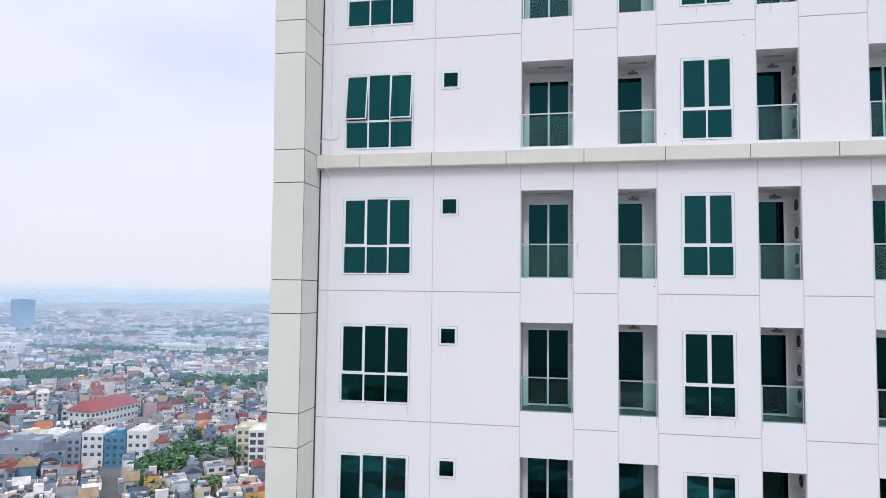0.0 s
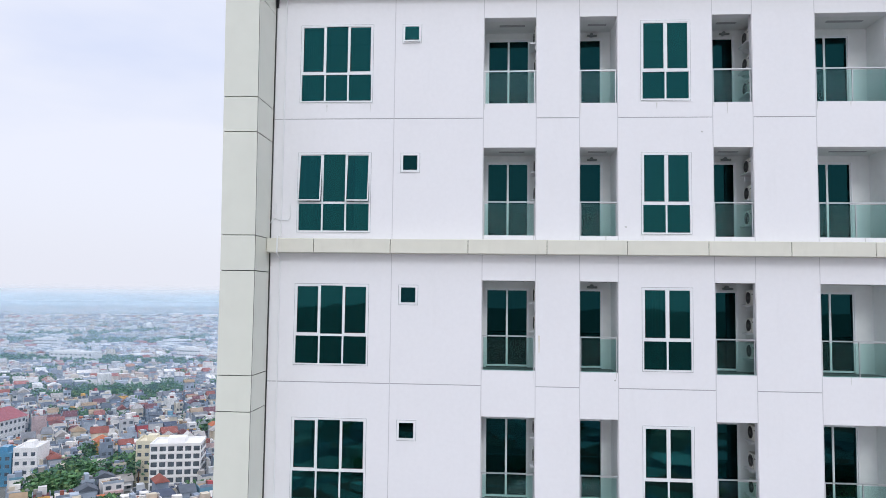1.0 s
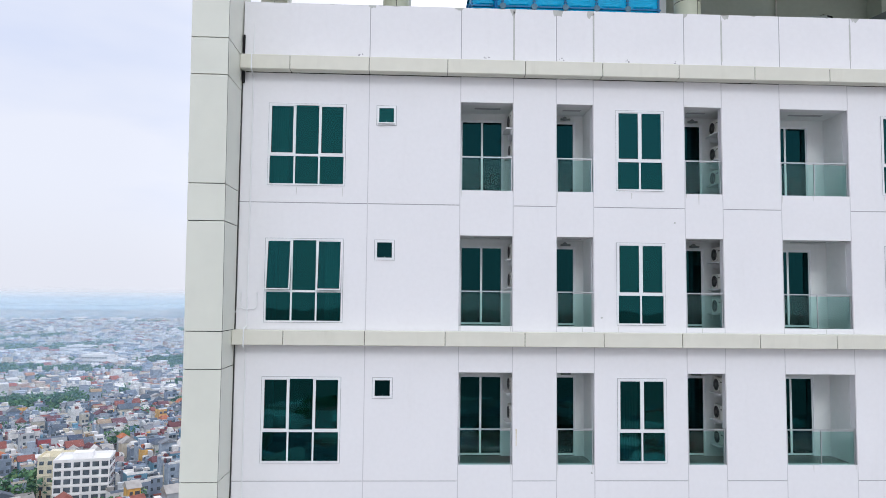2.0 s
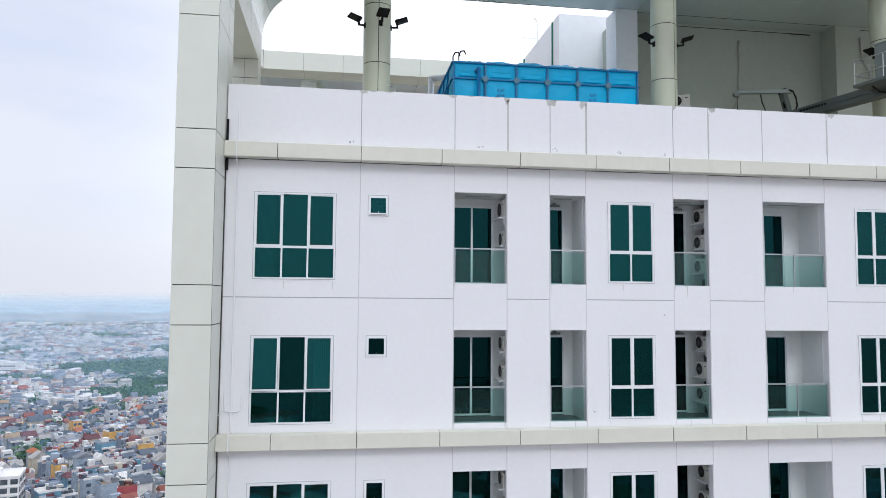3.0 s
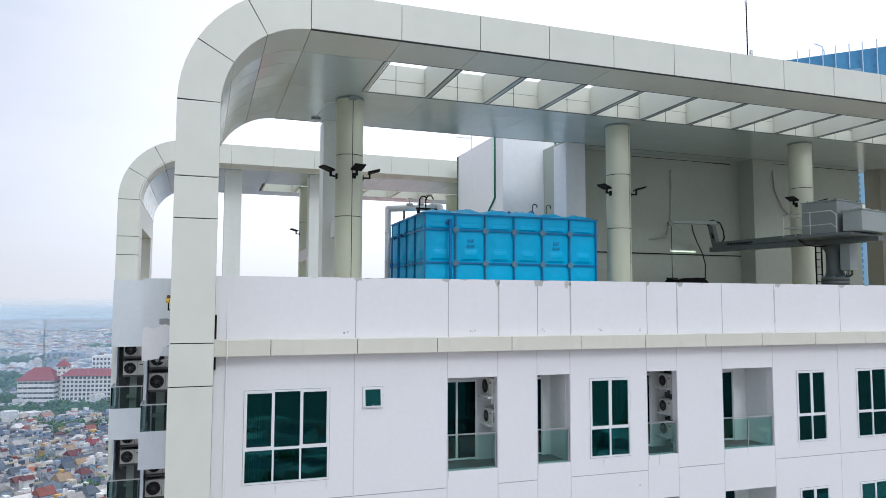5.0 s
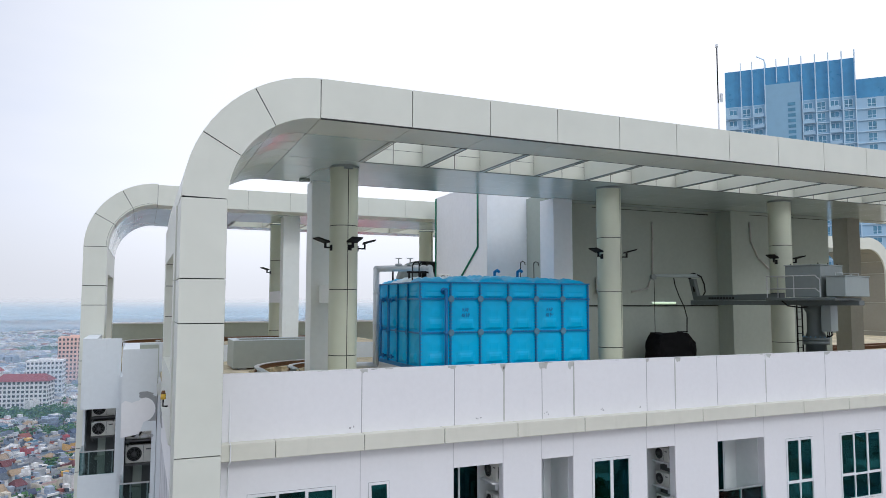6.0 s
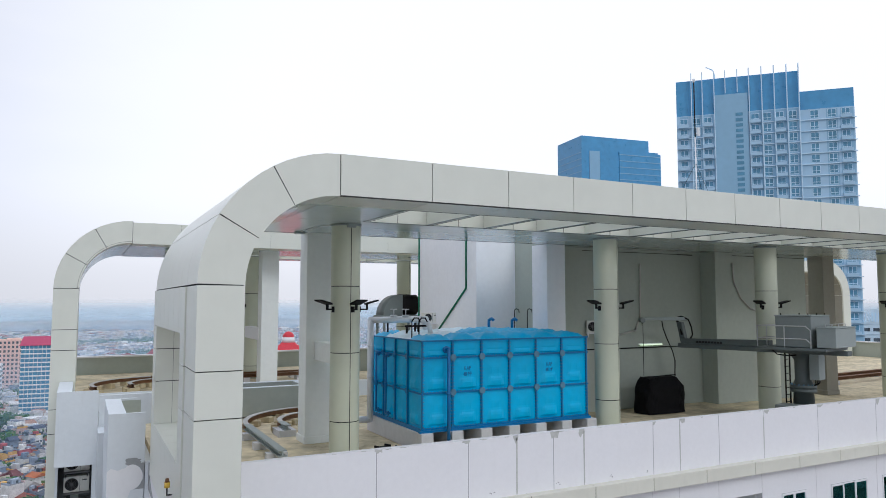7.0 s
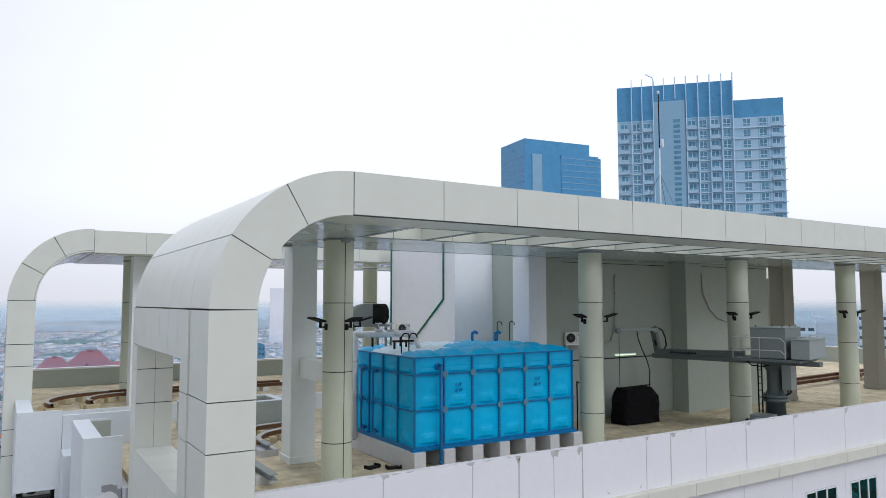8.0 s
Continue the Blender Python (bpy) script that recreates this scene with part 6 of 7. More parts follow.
TOWN_GLASS = surface("town_window_glass", (0.09, 0.11, 0.13), 0.15, vary=0.4, grain=0.5, bump=0.0)
LEAF = island_paint("town_foliage", [(0, (0.07, 0.17, 0.07)), (0.3, (0.11, 0.23, 0.09)), (0.6, (0.06, 0.15, 0.08)), (0.85, (0.16, 0.26, 0.10))], 0.9, 0.4, 0.6)
GROUND = surface("city_ground", (0.16, 0.165, 0.15), 0.95, vary=0.35, grain=0.05, coarse=0.012, bump=0.0)

bm = bmesh.new()
bmesh.ops.create_circle(bm, cap_ends=True, radius=4500, segments=128)
tagged(part("ground", bm, GROUND), "grey-green city ground reaching the hazy horizon", "ground", kind="structure")

PARKS = [(-480, 720, 230, 30), (-118, 612, 85, 28), (-200, 800, 70, 60), (-163, 262, 12, 24), (-150, 290, 10, 14), (-300, 470, 60, 8), (-420, 560, 70, 9),
         (-235, 395, 30, 6), (-60, 520, 40, 10), (-700, 1000, 300, 40), (20, 760, 60, 14)]
# kept free: the landmark buildings and the tower itself
FREE = [(-262, 343, 34, 26), (-212, 262, 36, 16), (-130, 270, 16, 22), (-112, 668, 52, 30), (-66, 865, 26, 22), (-82, 742, 22, 16), (-34, 640, 12, 12), (62, 830, 60, 45), (25, 12, 60, 45)]


def in_any(x, y, zones):
    return any(((x - a) / c) ** 2 + ((y - b) / d) ** 2 < 1 for a, b, c, d in zones)


class Town:
    """Collects vertices, faces and materials for one big mesh."""

    def __init__(self):
        self.v, self.f, self.m = [], [], []

    def block(self, c, s, cx, cy, w, d, z0, z1, mat, bottom=False):
        k = len(self.v)
        for z in (z0, z1):
            for ux, uy in ((-w, -d), (w, -d), (w, d), (-w, d)):
                self.v.append((cx + c * ux / 2 - s * uy / 2, cy + s * ux / 2 + c * uy / 2, z))
        for q in ((0, 1, 5, 4), (1, 2, 6, 5), (2, 3, 7, 6), (3, 0, 4, 7), (4, 5, 6, 7)):
            self.f.append(tuple(k + i for i in q))
            self.m.append(mat)

    def gable(self, c, s, cx, cy, w, d, z0, h, mat, hip=0.0):
        k = len(self.v)
        w2, d2 = w / 2 + 0.5, d / 2 + 0.5
        pts = [(-w2, -d2, 0), (w2, -d2, 0), (w2, d2, 0), (-w2, d2, 0), (-w2 * (1 - hip), 0, h), (w2 * (1 - hip), 0, h)]
        for ux, uy, z in pts:
            self.v.append((cx + c * ux - s * uy, cy + s * ux + c * uy, z0 + z))
        for q in ((0, 1, 5, 4), (2, 3, 4, 5), (1, 2, 5), (3, 0, 4)):
            self.f.append(tuple(k + i for i in q))
            self.m.append(mat)

    def quad(self, a, b, c, d, mat):
        k = len(self.v)
        self.v += [a, b, c, d]
        self.f.append((k, k + 1, k + 2, k + 3))
        self.m.append(mat)

    def build(self, name, mats, label, cat):
        me = bpy.data.meshes.new(name)
        me.from_pydata(self.v, [], self.f)
        for m in mats:
            me.materials.append(m)
        me.polygons.foreach_set("material_index", self.m)
        me.update()
        return tagged(new(name, me), label, cat, kind="stuff")


tr = random.Random(21)
town = Town()
tree_spots = []


def house(cx, cy, lot, fine):
    a = radians(37 + tr.choice((0, 0, 0, 90)) + tr.uniform(-4, 4))
    c, s = math.cos(a), math.sin(a)
    w, d = lot * tr.uniform(0.55, 1.05), lot * tr.uniform(0.6, 1.1)
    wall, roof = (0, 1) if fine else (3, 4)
    big = tr.random() < 0.06
    h = tr.choice((4.0, 6.5, 7.5, 8.5, 9.5, 10.5)) * tr.uniform(0.9, 1.1) * (1.35 if big else 1)
    if tr.random() < 0.38:
        town.block(c, s, cx, cy, w, d, 0, h, wall)
        _ = town.gable(c, s, cx, cy, w, d, h, tr.uniform(1.6, 3.0), roof, tr.choice((0, 0, 0, 0.4))) if fine or tr.random() < 0.5 else town.block(c, s, cx, cy, w * 1.04, d * 1.04, h, h + 0.5, wall)
    else:
        town.block(c, s, cx, cy, w, d, 0, h, wall)
        town.block(c, s, cx, cy, w * 0.93, d * 0.93, h, h + 0.06, roof)
        if tr.random() < 0.7:
            town.block(c, s, cx + c * w * tr.uniform(-0.2, 0.2), cy + s * w * 0.2, w * tr.uniform(0.25, 0.55), d * tr.uniform(0.3, 0.6), h, h + tr.uniform(1.8, 3.2), wall)
        if fine:
            for _ in range(tr.randint(2, 6)):
                ux, uy = w * tr.uniform(-0.4, 0.4), d * tr.uniform(-0.4, 0.4)
                town.block(c, s, cx + c * ux - s * uy, cy + s * ux + c * uy, tr.uniform(0.8, 3.0), tr.uniform(0.8, 2.4), h, h + tr.uniform(0.5, 2.0), tr.choice((0, 1, 1, 2)))
            for e in (-1, 1):
                town.block(c, s, cx - s * e * d * 0.49, cy + c * e * d * 0.49, w, 0.3, h, h + 0.9, 0)
    if fine and tr.random() < 0.6:
        # lean-to roof over the yard
        ux, uy = w * tr.uniform(-0.3, 0.3), -d * 0.5 - 0.9
        town.block(c, s, cx + c * ux - s * uy, cy + s * ux + c * uy, w * tr.uniform(0.4, 0.8), 2.2, 2.6, 2.8, 1)
    if fine:
        n = max(2, int(w / 3))
        for fl in range(int(h / 3)):
            for i in range(n):
                if tr.random() < 0.75:
                    ux = -w / 2 + w * (i + 0.5) / n
                    ww, z = tr.uniform(0.5, 1.0), fl * 3.1 + 1.0
                    uy = -d / 2 - 0.06
                    p = [(cx + c * (ux + e) - s * uy, cy + s * (ux + e) + c * uy) for e in (-ww, ww)]
                    town.quad((*p[0], z), (*p[1], z), (*p[1], z + 1.4), (*p[0], z + 1.4), 2)
            if tr.random() < 0.25:
                bx, by = cx + s * (d / 2 + 0.5), cy - c * (d / 2 + 0.5)
                town.block(c, s, bx, by, w * 0.9, 1.0, fl * 3.1 + 2.7, fl * 3.1 + 3.6, 0)


def scatter(lot, r0, r1, az0, az1, keep, fine):
    ca, sa = math.cos(radians(37)), math.sin(radians(37))
    n = int(r1 / lot) + 1
    for i in range(-n, n + 1):
        for j in range(-n, n + 1):
            if lot < 9 and (i % 13 == 0 or j % 17 == 0):
                continue
            gx, gy = (i + tr.uniform(-0.12, 0.12)) * lot, (j + tr.uniform(-0.12, 0.12)) * lot * 1.08
            x, y = ca * gx - sa * gy, sa * gx + ca * gy
            r = math.hypot(x, y)
            if not r0 < r < r1:
                continue
            az = math.degrees(math.atan2(x, y))
            if not az0 < az < az1 or tr.random() > keep:
                continue
            if in_any(x, y, PARKS):
                tree_spots.append((x, y))
                continue
            if in_any(x, y, FREE):
                continue
            nv = noise.noise((x * 0.006, y * 0.006, 3.3))
            if nv > 0.38 or tr.random() < 0.05:
                tree_spots.append((x, y))
            else:
                house(x, y, lot, fine)


scatter(7.4, 200, 560, -58, 44, 0.96, True)
scatter(9.8, 560, 1000, -56, 40, 0.93, False)
scatter(15, 1000, 2200, -54, 38, 0.8, False)
scatter(30, 2200, 3800, -54, 36, 0.6, False)
scatter(15, 420, 1300, 44, 88, 0.75, False)
scatter(24, 70, 520, 100, 178, 0.8, False)
scatter(24, 70, 520, -178, -90, 0.8, False)
town.build("town_houses", [HOUSE_WALL, HOUSE_ROOF, TOWN_GLASS, FAR_WALL, FAR_ROOF], "dense low-rise houses with white walls and red or grey roofs", "houses")

# trees: short trunks under uneven crowns of many small leaf clumps
grove = Town()
for (x, y) in tree_spots:
    r = math.hypot(x, y)
    many = 4 if r < 1000 else 2
    for _ in range(many):
        tx, ty = x + tr.uniform(-6, 6), y + tr.uniform(-6, 6)
        hgt, cr = tr.uniform(6, 11), tr.uniform(3.4, 6.2)
        grove.block(1, 0, tx, ty, 0.5, 0.5, 0, hgt * 0.6, 1)
        for _ in range(46 if r < 800 else 18):
            t, u = tr.uniform(0, 2 * math.pi), tr.uniform(-0.6, 1)
            q = cr * tr.uniform(0.35, 1.05) * math.sqrt(max(0.05, 1 - u * u * 0.8))
            px, py, pz = tx + q * math.cos(t), ty + q * math.sin(t), hgt * 0.72 + u * cr * 0.7
            e = tr.uniform(0.6, 1.3) * (1 if r < 800 else 1.8)
            d1 = Vector((tr.gauss(0, 1), tr.gauss(0, 1), tr.gauss(0, 0.6))).normalized() * e
            d2 = Vector((tr.gauss(0, 1), tr.gauss(0, 1), tr.gauss(0, 0.6))).normalized() * e
            o = Vector((px, py, pz))
            grove.quad(tuple(o - d1), tuple(o + d2), tuple(o + d1 * 0.9), tuple(o - d2 * 1.1), 0)
grove.build("town_trees", [LEAF, RUST], "clumps of dark green street and park trees", "trees")


# landmark buildings
def midrise(name, label, at, rot, w, d, h, wall, floors, cols, glass=TOWN_GLASS, win=(1.6, 1.5), roof=None, side=True, cat="building", sub=""):
    b = thing(name, label, cat, (at[0], at[1], 0))
    b.rotation_euler = (0, 0, radians(rot))
    part("wall", boxes((-w / 2, w / 2, 0, d, 0, h)), wall, b)
    fh = h / floors
    me = mesh_of("window", boxes((-win[0] / 2, win[0] / 2, -0.06, 0.02, 0, win[1])), glass)
    for f in range(floors):
        for i in range(cols):
            o = new("window", me)
            o.parent = b
            o.matrix_basis = pose(-w / 2 + w * (i + 0.5) / cols, 0, f * fh + fh * 0.3)
        part("sill_band", boxes((-w / 2 - 0.15, w / 2 + 0.15, -0.25, -0.001, f * fh + 0.02, f * fh + 0.35)), wall, b)
        if side:
            for i in range(max(1, int(cols * d / w))):
                for sx, rz in ((-w / 2, -90), (w / 2, 90)):
                    o = new("window", me)
                    o.parent = b
                    o.matrix_basis = pose(sx, d * (i + 0.5) / max(1, int(cols * d / w)), f * fh + fh * 0.3, 0, 0, rz)
    if roof:
        mat, rh, hip = roof
        bm = bmesh.new()
        e = 1.2
        p = [(-w / 2 - e, -e, h), (w / 2 + e, -e, h), (w / 2 + e, d + e, h), (-w / 2 - e, d + e, h), ((-w / 2) * (1 - hip), d / 2, h + rh), ((w / 2) * (1 - hip), d / 2, h + rh)]
        v = [bm.verts.new(q) for q in p]
        for q in ((0, 1, 5, 4), (2, 3, 4, 5), (1, 2, 5), (3, 0, 4), (3, 2, 1, 0)):
            bm.faces.new([v[i] for i in q])
        part("roof", bm, mat, b)
    else:
        part("roof_parapet", boxes((-w / 2 - 0.1, w / 2 + 0.1, -0.1, 0.15, h, h + 0.9), (-w / 2 - 0.1, w / 2 + 0.1, d - 0.15, d + 0.1, h, h + 0.9), (-w / 2 - 0.1, -w / 2 + 0.15, 0.15, d - 0.15, h, h + 0.9), (w / 2 - 0.15, w / 2 + 0.1, 0.15, d - 0.15, h, h + 0.9)), wall, b)
        part("roof_hut", boxes((-w * 0.2, w * 0.15, d * 0.3, d * 0.7, h, h + 2.4)), wall, b)
    return b


# tile red dulled, so that some distance haze sits in the colour
PALERED = surface("dusty_red_roof_tile", (0.27, 0.095, 0.11), 0.8, vary=0.12, grain=0.8, bump=0.0)
REDTILE = surface("red_roof_tile", (0.30, 0.085, 0.095), 0.8, vary=0.18, grain=0.8, bump=0.0)
PINKWALL = surface("pink_wall_paint", (0.78, 0.55, 0.48), 0.8, vary=0.08, grain=0.4, bump=0.0)
TOWNWHITE = surface("white_town_render", (0.78, 0.77, 0.76), 0.8, vary=0.06, grain=0.4, stain=0.2, bump=0.0)
TOWNCREAM = surface("cream_town_render", (0.70, 0.64, 0.48), 0.8, vary=0.08, grain=0.4, bump=0.0)
MAGENTA = surface("magenta_red_sheet", (0.42, 0.06, 0.13), 0.7, vary=0.1, grain=0.6, bump=0.0)
BRIGHTRED = surface("bright_red_roof", (0.55, 0.035, 0.05), 0.7, vary=0.12, grain=0.6, bump=0.0)
BLUESHEET = surface("blue_town_glass", (0.10, 0.27, 0.42), 0.2, vary=0.2, grain=0.3, bump=0.0)
GREYWALL = surface("blue_grey_render", (0.33, 0.37, 0.44), 0.85, vary=0.1, grain=0.4, bump=0.0)

midrise("school_building", "long white school with a dark red hipped roof", (-256, 345), 86, 38, 15, 12, TOWNWHITE, 3, 12, roof=(REDTILE, 5.5, 0.16), cat="school")
for i, (mat, h, fl) in enumerate(((TOWNCREAM, 13, 4), (TOWNWHITE, 13, 4), (GREYWALL, 12, 4), (TOWNWHITE, 14, 4), (BLUESHEET, 13, 4), (TOWNWHITE, 15, 4))):
    midrise("shophouse", "four-storey painted shophouse in a terrace", (-238 + 9.6 * i, 258 + 2.4 * i), 14, 9.3, 14, h, mat, fl, 3, side=False)
midrise("apartment_block", "white concrete apartment block with open galleries", (-124, 268), 14, 20, 14, 19, TOWNWHITE, 6, 6, win=(2.4, 1.9))
midrise("apartment_block", "cream apartment block with square windows", (-141, 281), 14, 12, 12, 17, TOWNCREAM, 5, 4)
midrise("grey_warehouse", "blank blue-grey rendered block", (-226, 240), 14, 18, 12, 15, GREYWALL, 3, 1, win=(1.2, 1.2), side=False)
midrise("hotel_block", "white hotel with banded windows and a red hipped roof", (-129, 659), -12, 29, 22, 25, TOWNWHITE, 6, 7, win=(3.6, 1.5), roof=(PALERED, 10, 0.55), cat="hotel")
midrise("hotel_wing", "white hotel wing with gridded windows and a red roof", (-90, 655), -12, 40, 18, 28, TOWNWHITE, 8, 12, win=(2.0, 2.0), roof=(PALERED, 5.5, 0.2), cat="hotel")
midrise("hotel_stair_tower", "slim white stair tower with a red cap", (-111, 665), -12, 8, 8, 36, TOWNWHITE, 10, 2, roof=(PALERED, 5.5, 0.9), cat="hotel")
midrise("pink_office", "pink office building with rows of windows", (-66, 855), -4, 34, 22, 54, PINKWALL, 12, 9, win=(2.0, 2.4))
midrise("white_office", "white office block with gridded windows", (-82, 735), -4, 30, 18, 38, TOWNWHITE, 9, 9, win=(1.8, 2.2))
midrise("blue_office", "slim white and blue glass office with a magenta red crown", (-33, 640), -4, 24, 16, 60, TOWNWHITE, 17, 8, glass=BLUESHEET, win=(2.7, 2.8), roof=(MAGENTA, 7, 0.06))
def dormer_hall(at, w, d, h, rh, tilt):
    """A white hall under a big hipped roof with a raised lantern and gabled dormers."""
    b = midrise("mall_hall", "long white hall under a big dull red hipped roof with dormers", at, tilt, w, d, h, TOWNWHITE, 5, 12, win=(2.4, 2.2), roof=(PALERED, rh, 0.72), cat="hall")
    for x, s in ((-0.05 * w, 0.30), (0.27 * w, 0.17), (-0.30 * w, 0.16)):
        dw, y0 = s * w, -0.6
        dh = rh * s * 1.7
        bm = bmesh.new()
        v = [bm.verts.new(p) for p in ((x - dw / 2, y0, h), (x + dw / 2, y0, h), (x, y0, h + dh), (x, d / 2, h + dh))]
        for q in ((0, 2, 3), (1, 3, 2)):
            bm.faces.new([v[i] for i in q])
        dm = part("dormer", bm, PALERED, b)
        part("gable", boxes((x - dw * 0.26, x + dw * 0.26, y0 + 0.5, y0 + 1.0, h, h + dh * 0.5)), TOWNWHITE, dm)
        part("gable_window", boxes(*[(x + dw * e - 0.5, x + dw * e + 0.5, y0 + 0.4, y0 + 0.49, h + dh * 0.12, h + dh * 0.38) for e in (-0.16, 0.0, 0.16)]), TOWN_GLASS, dm)
    part("lantern", boxes((-w * 0.05, w * 0.05, d / 2 - 2, d / 2 + 2, h + rh - 1.0, h + rh + 1.2)), PALERED, b)


dormer_hall((38, 735), 42, 40, 25, 18, -4)
dormer_hall((69, 738), 54, 44, 27, 21, -4)
for (x, y, w, rh) in ((100, 786, 24, 11),):
    midrise("mall_hall", "long white hall under a big red hipped roof", (x, y), -4, w, 34, 20 if w > 30 else 22, TOWNWHITE, 5, 10, win=(2.6, 2.2), roof=(REDTILE, rh, 0.55), cat="hall")
dome = thing("domed_hall", "white hall with a red pyramid roof and a small dome", "hall", (104.5, 391.5, 0))
dome.rotation_euler = (0, 0, radians(-15))
part("wall", boxes((-24, 24, -24, 24, 0, 50)), TOWNWHITE, dome)
bm = bmesh.new()
lo = [bm.verts.new((x, y, 49.9)) for x, y in ((-26, -26), (26, -26), (26, 26), (-26, 26))]
hi = [bm.verts.new((x, y, 71.6)) for x, y in ((-3.6, -3.6), (3.6, -3.6), (3.6, 3.6), (-3.6, 3.6))]
for i in range(4):
    bm.faces.new((lo[i], lo[(i + 1) % 4], hi[(i + 1) % 4], hi[i]))
bm.faces.new(hi)
bm.faces.new(lo[::-1])
part("roof", bm, BRIGHTRED, dome, "wide bright red pyramid roof")
bm = bmesh.new()
cyl(bm, (0, 0, 71.5), (0, 0, 74.6), 3.5, 20)
part("drum", bm, TOWNWHITE, dome)
bm = bmesh.new()
bmesh.ops.create_uvsphere(bm, u_segments=20, v_segments=10, radius=3.3)
for v in bm.verts:
    v.co.z = max(v.co.z, 0.0) + 74.58
part("cupola", bm, BRIGHTRED, dome, "small red dome")
midrise("blue_block", "small blue glass block", (176, 558), -14, 8, 10, 59.5, BLUESHEET, 14, 3)
midrise("red_roof_hall", "low hall with a bright red shallow roof", (149, 432), -18, 30, 16, 53, TOWNWHITE, 12, 8, roof=(BRIGHTRED, 3.5, 0.1))
# distance haze is put into the wall and window colour of these towers
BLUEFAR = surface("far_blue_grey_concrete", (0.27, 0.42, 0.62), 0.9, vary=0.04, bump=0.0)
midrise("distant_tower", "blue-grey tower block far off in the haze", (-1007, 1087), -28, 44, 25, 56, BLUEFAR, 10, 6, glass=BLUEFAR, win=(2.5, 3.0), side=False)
# faded almost to sky tone, the haze being in the colour
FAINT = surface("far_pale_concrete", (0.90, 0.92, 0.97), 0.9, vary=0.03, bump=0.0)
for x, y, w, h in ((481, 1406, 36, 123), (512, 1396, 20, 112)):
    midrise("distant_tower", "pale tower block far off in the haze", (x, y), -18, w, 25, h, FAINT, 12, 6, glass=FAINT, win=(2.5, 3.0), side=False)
mastc = thing("radio_mast", "slender grey lattice radio mast", "mast", (-150, 800, 0))
bm = bmesh.new()
for i in range(12):
    z0, z1 = i * 6.0, i * 6.0 + 6.0
    w0, w1 = 1.6 * (1 - i / 12.5), 1.6 * (1 - (i + 1) / 12.5)
    for sx, sy in ((-1, -1), (1, -1), (1, 1), (-1, 1)):
        cyl(bm, (sx * w0, sy * w0, z0), (sx * w1, sy * w1, z1), 0.16, 4, caps=False)
        cyl(bm, (sx * w0, sy * w0, z0), (-sy * w1, sx * w1, z1), 0.10, 4, caps=False)
part("lattice", bm, MACHINE, mastc)
far_r = random.Random(77)
for i in range(9):
    az, r = radians(far_r.uniform(-46, -20)), far_r.uniform(780, 1300)
    midrise("white_slab_block", "long white slab building among the low houses", (r * math.sin(az), r * math.cos(az)), far_r.uniform(-40, 40), far_r.uniform(26, 58), 16, far_r.uniform(11, 20), TOWNWHITE, 4, 9, win=(2.2, 1.3), side=False)
for i in range(9):
    az = radians(far_r.uniform(-46, 28))
    r = far_r.uniform(1150, 2100)
    midrise("distant_tower", "pale tower block far off in the haze", (r * math.sin(az), r * math.cos(az)), far_r.uniform(-20, 20), far_r.uniform(24, 50), 25, far_r.uniform(12, 24), GREYWALL, 6, 6, win=(2.5, 2.5), side=False)

# ---- two high-rises behind the roof ----
SLATE = surface("slate_blue_glazing", (0.085, 0.31, 0.55), 0.3, vary=0.12, grain=0.2, bump=0.0)
PALEBLUE = surface("pale_blue_grey_cladding", (0.40, 0.58, 0.73), 0.6, vary=0.05, grain=0.3, bump=0.0)
MIDBLUE = surface("mid_blue_grey_cladding", (0.27, 0.46, 0.62), 0.6, vary=0.05, grain=0.3, bump=0.0)
FINWHITE = surface("white_fin_paint", (0.60, 0.76, 0.88), 0.5, vary=0.03, bump=0.0)
FARPALE = surface("pale_grey_green_render", (0.68, 0.77, 0.82), 0.8, vary=0.06, grain=0.3, bump=0.0)
WINBLUE = surface("blue_tower_window", (0.09, 0.25, 0.38), 0.3, vary=0.3, grain=0.4, bump=0.0)

tower = thing("apartment_tower", "tall blue-grey apartment tower with white fins and balconies", "tower", (183.4, 166.2, -12.4))
tower.scale = (1.145, 1.13, 1.13)
tower.rotation_euler = (0, 0, radians(-46.5))
TW, TH = 34.4, 164.4
part("wall", boxes((0, TW, 0, 22, 0, TH - 11.2)), PALEBLUE, tower)
part("wall", boxes((TW, TW + 14.5, 1.5, 22, 0, 152.6)), PALEBLUE, tower)
part("glass_crown", boxes((0, TW, 0.3, 21.7, TH - 11.2, TH)), SLATE, tower, "slate blue glazed crown")
part("glass_crown", boxes((TW, TW + 14.5, 1.8, 21.7, 152.6, 158.3)), SLATE, tower)
part("service_panel", boxes((10.9, 20.4, -0.5, 0.0, 0, TH - 5.5)), MIDBLUE, tower)
for x0, x1, y in ((0.9, 3.4, 0), (4.7, 7.4, 0), (8.0, 10.6, 0), (21.0, 24.1, 0), (24.5, 27.5, 0), (27.9, 30.9, 0), (31.3, 34.1, 0), (TW + 7.1, TW + 10.1, 1.5), (TW + 10.7, TW + 14.2, 1.5)):
    part("bay_panel", boxes((x0, x1, y - 0.03, y - 0.002, 0, TH - 11.4 if y == 0 else 152.4)), MIDBLUE, tower)
fin_me = mesh_of("fin", boxes((-0.12, 0.12, -0.9, -0.02, 0, TH + 2.1)), FINWHITE)
for x in (4.45, 7.6, 11.0, 20.8, 24.3, 27.7, 31.1, 34.3):
    o = new("fin", fin_me)
    o.parent, o.matrix_basis = tower, pose(x, 0, 0)
crown_me = mesh_of("fin", boxes((-0.12, 0.12, -0.5, 0.25, TH - 5, TH + 2.1)), FINWHITE)
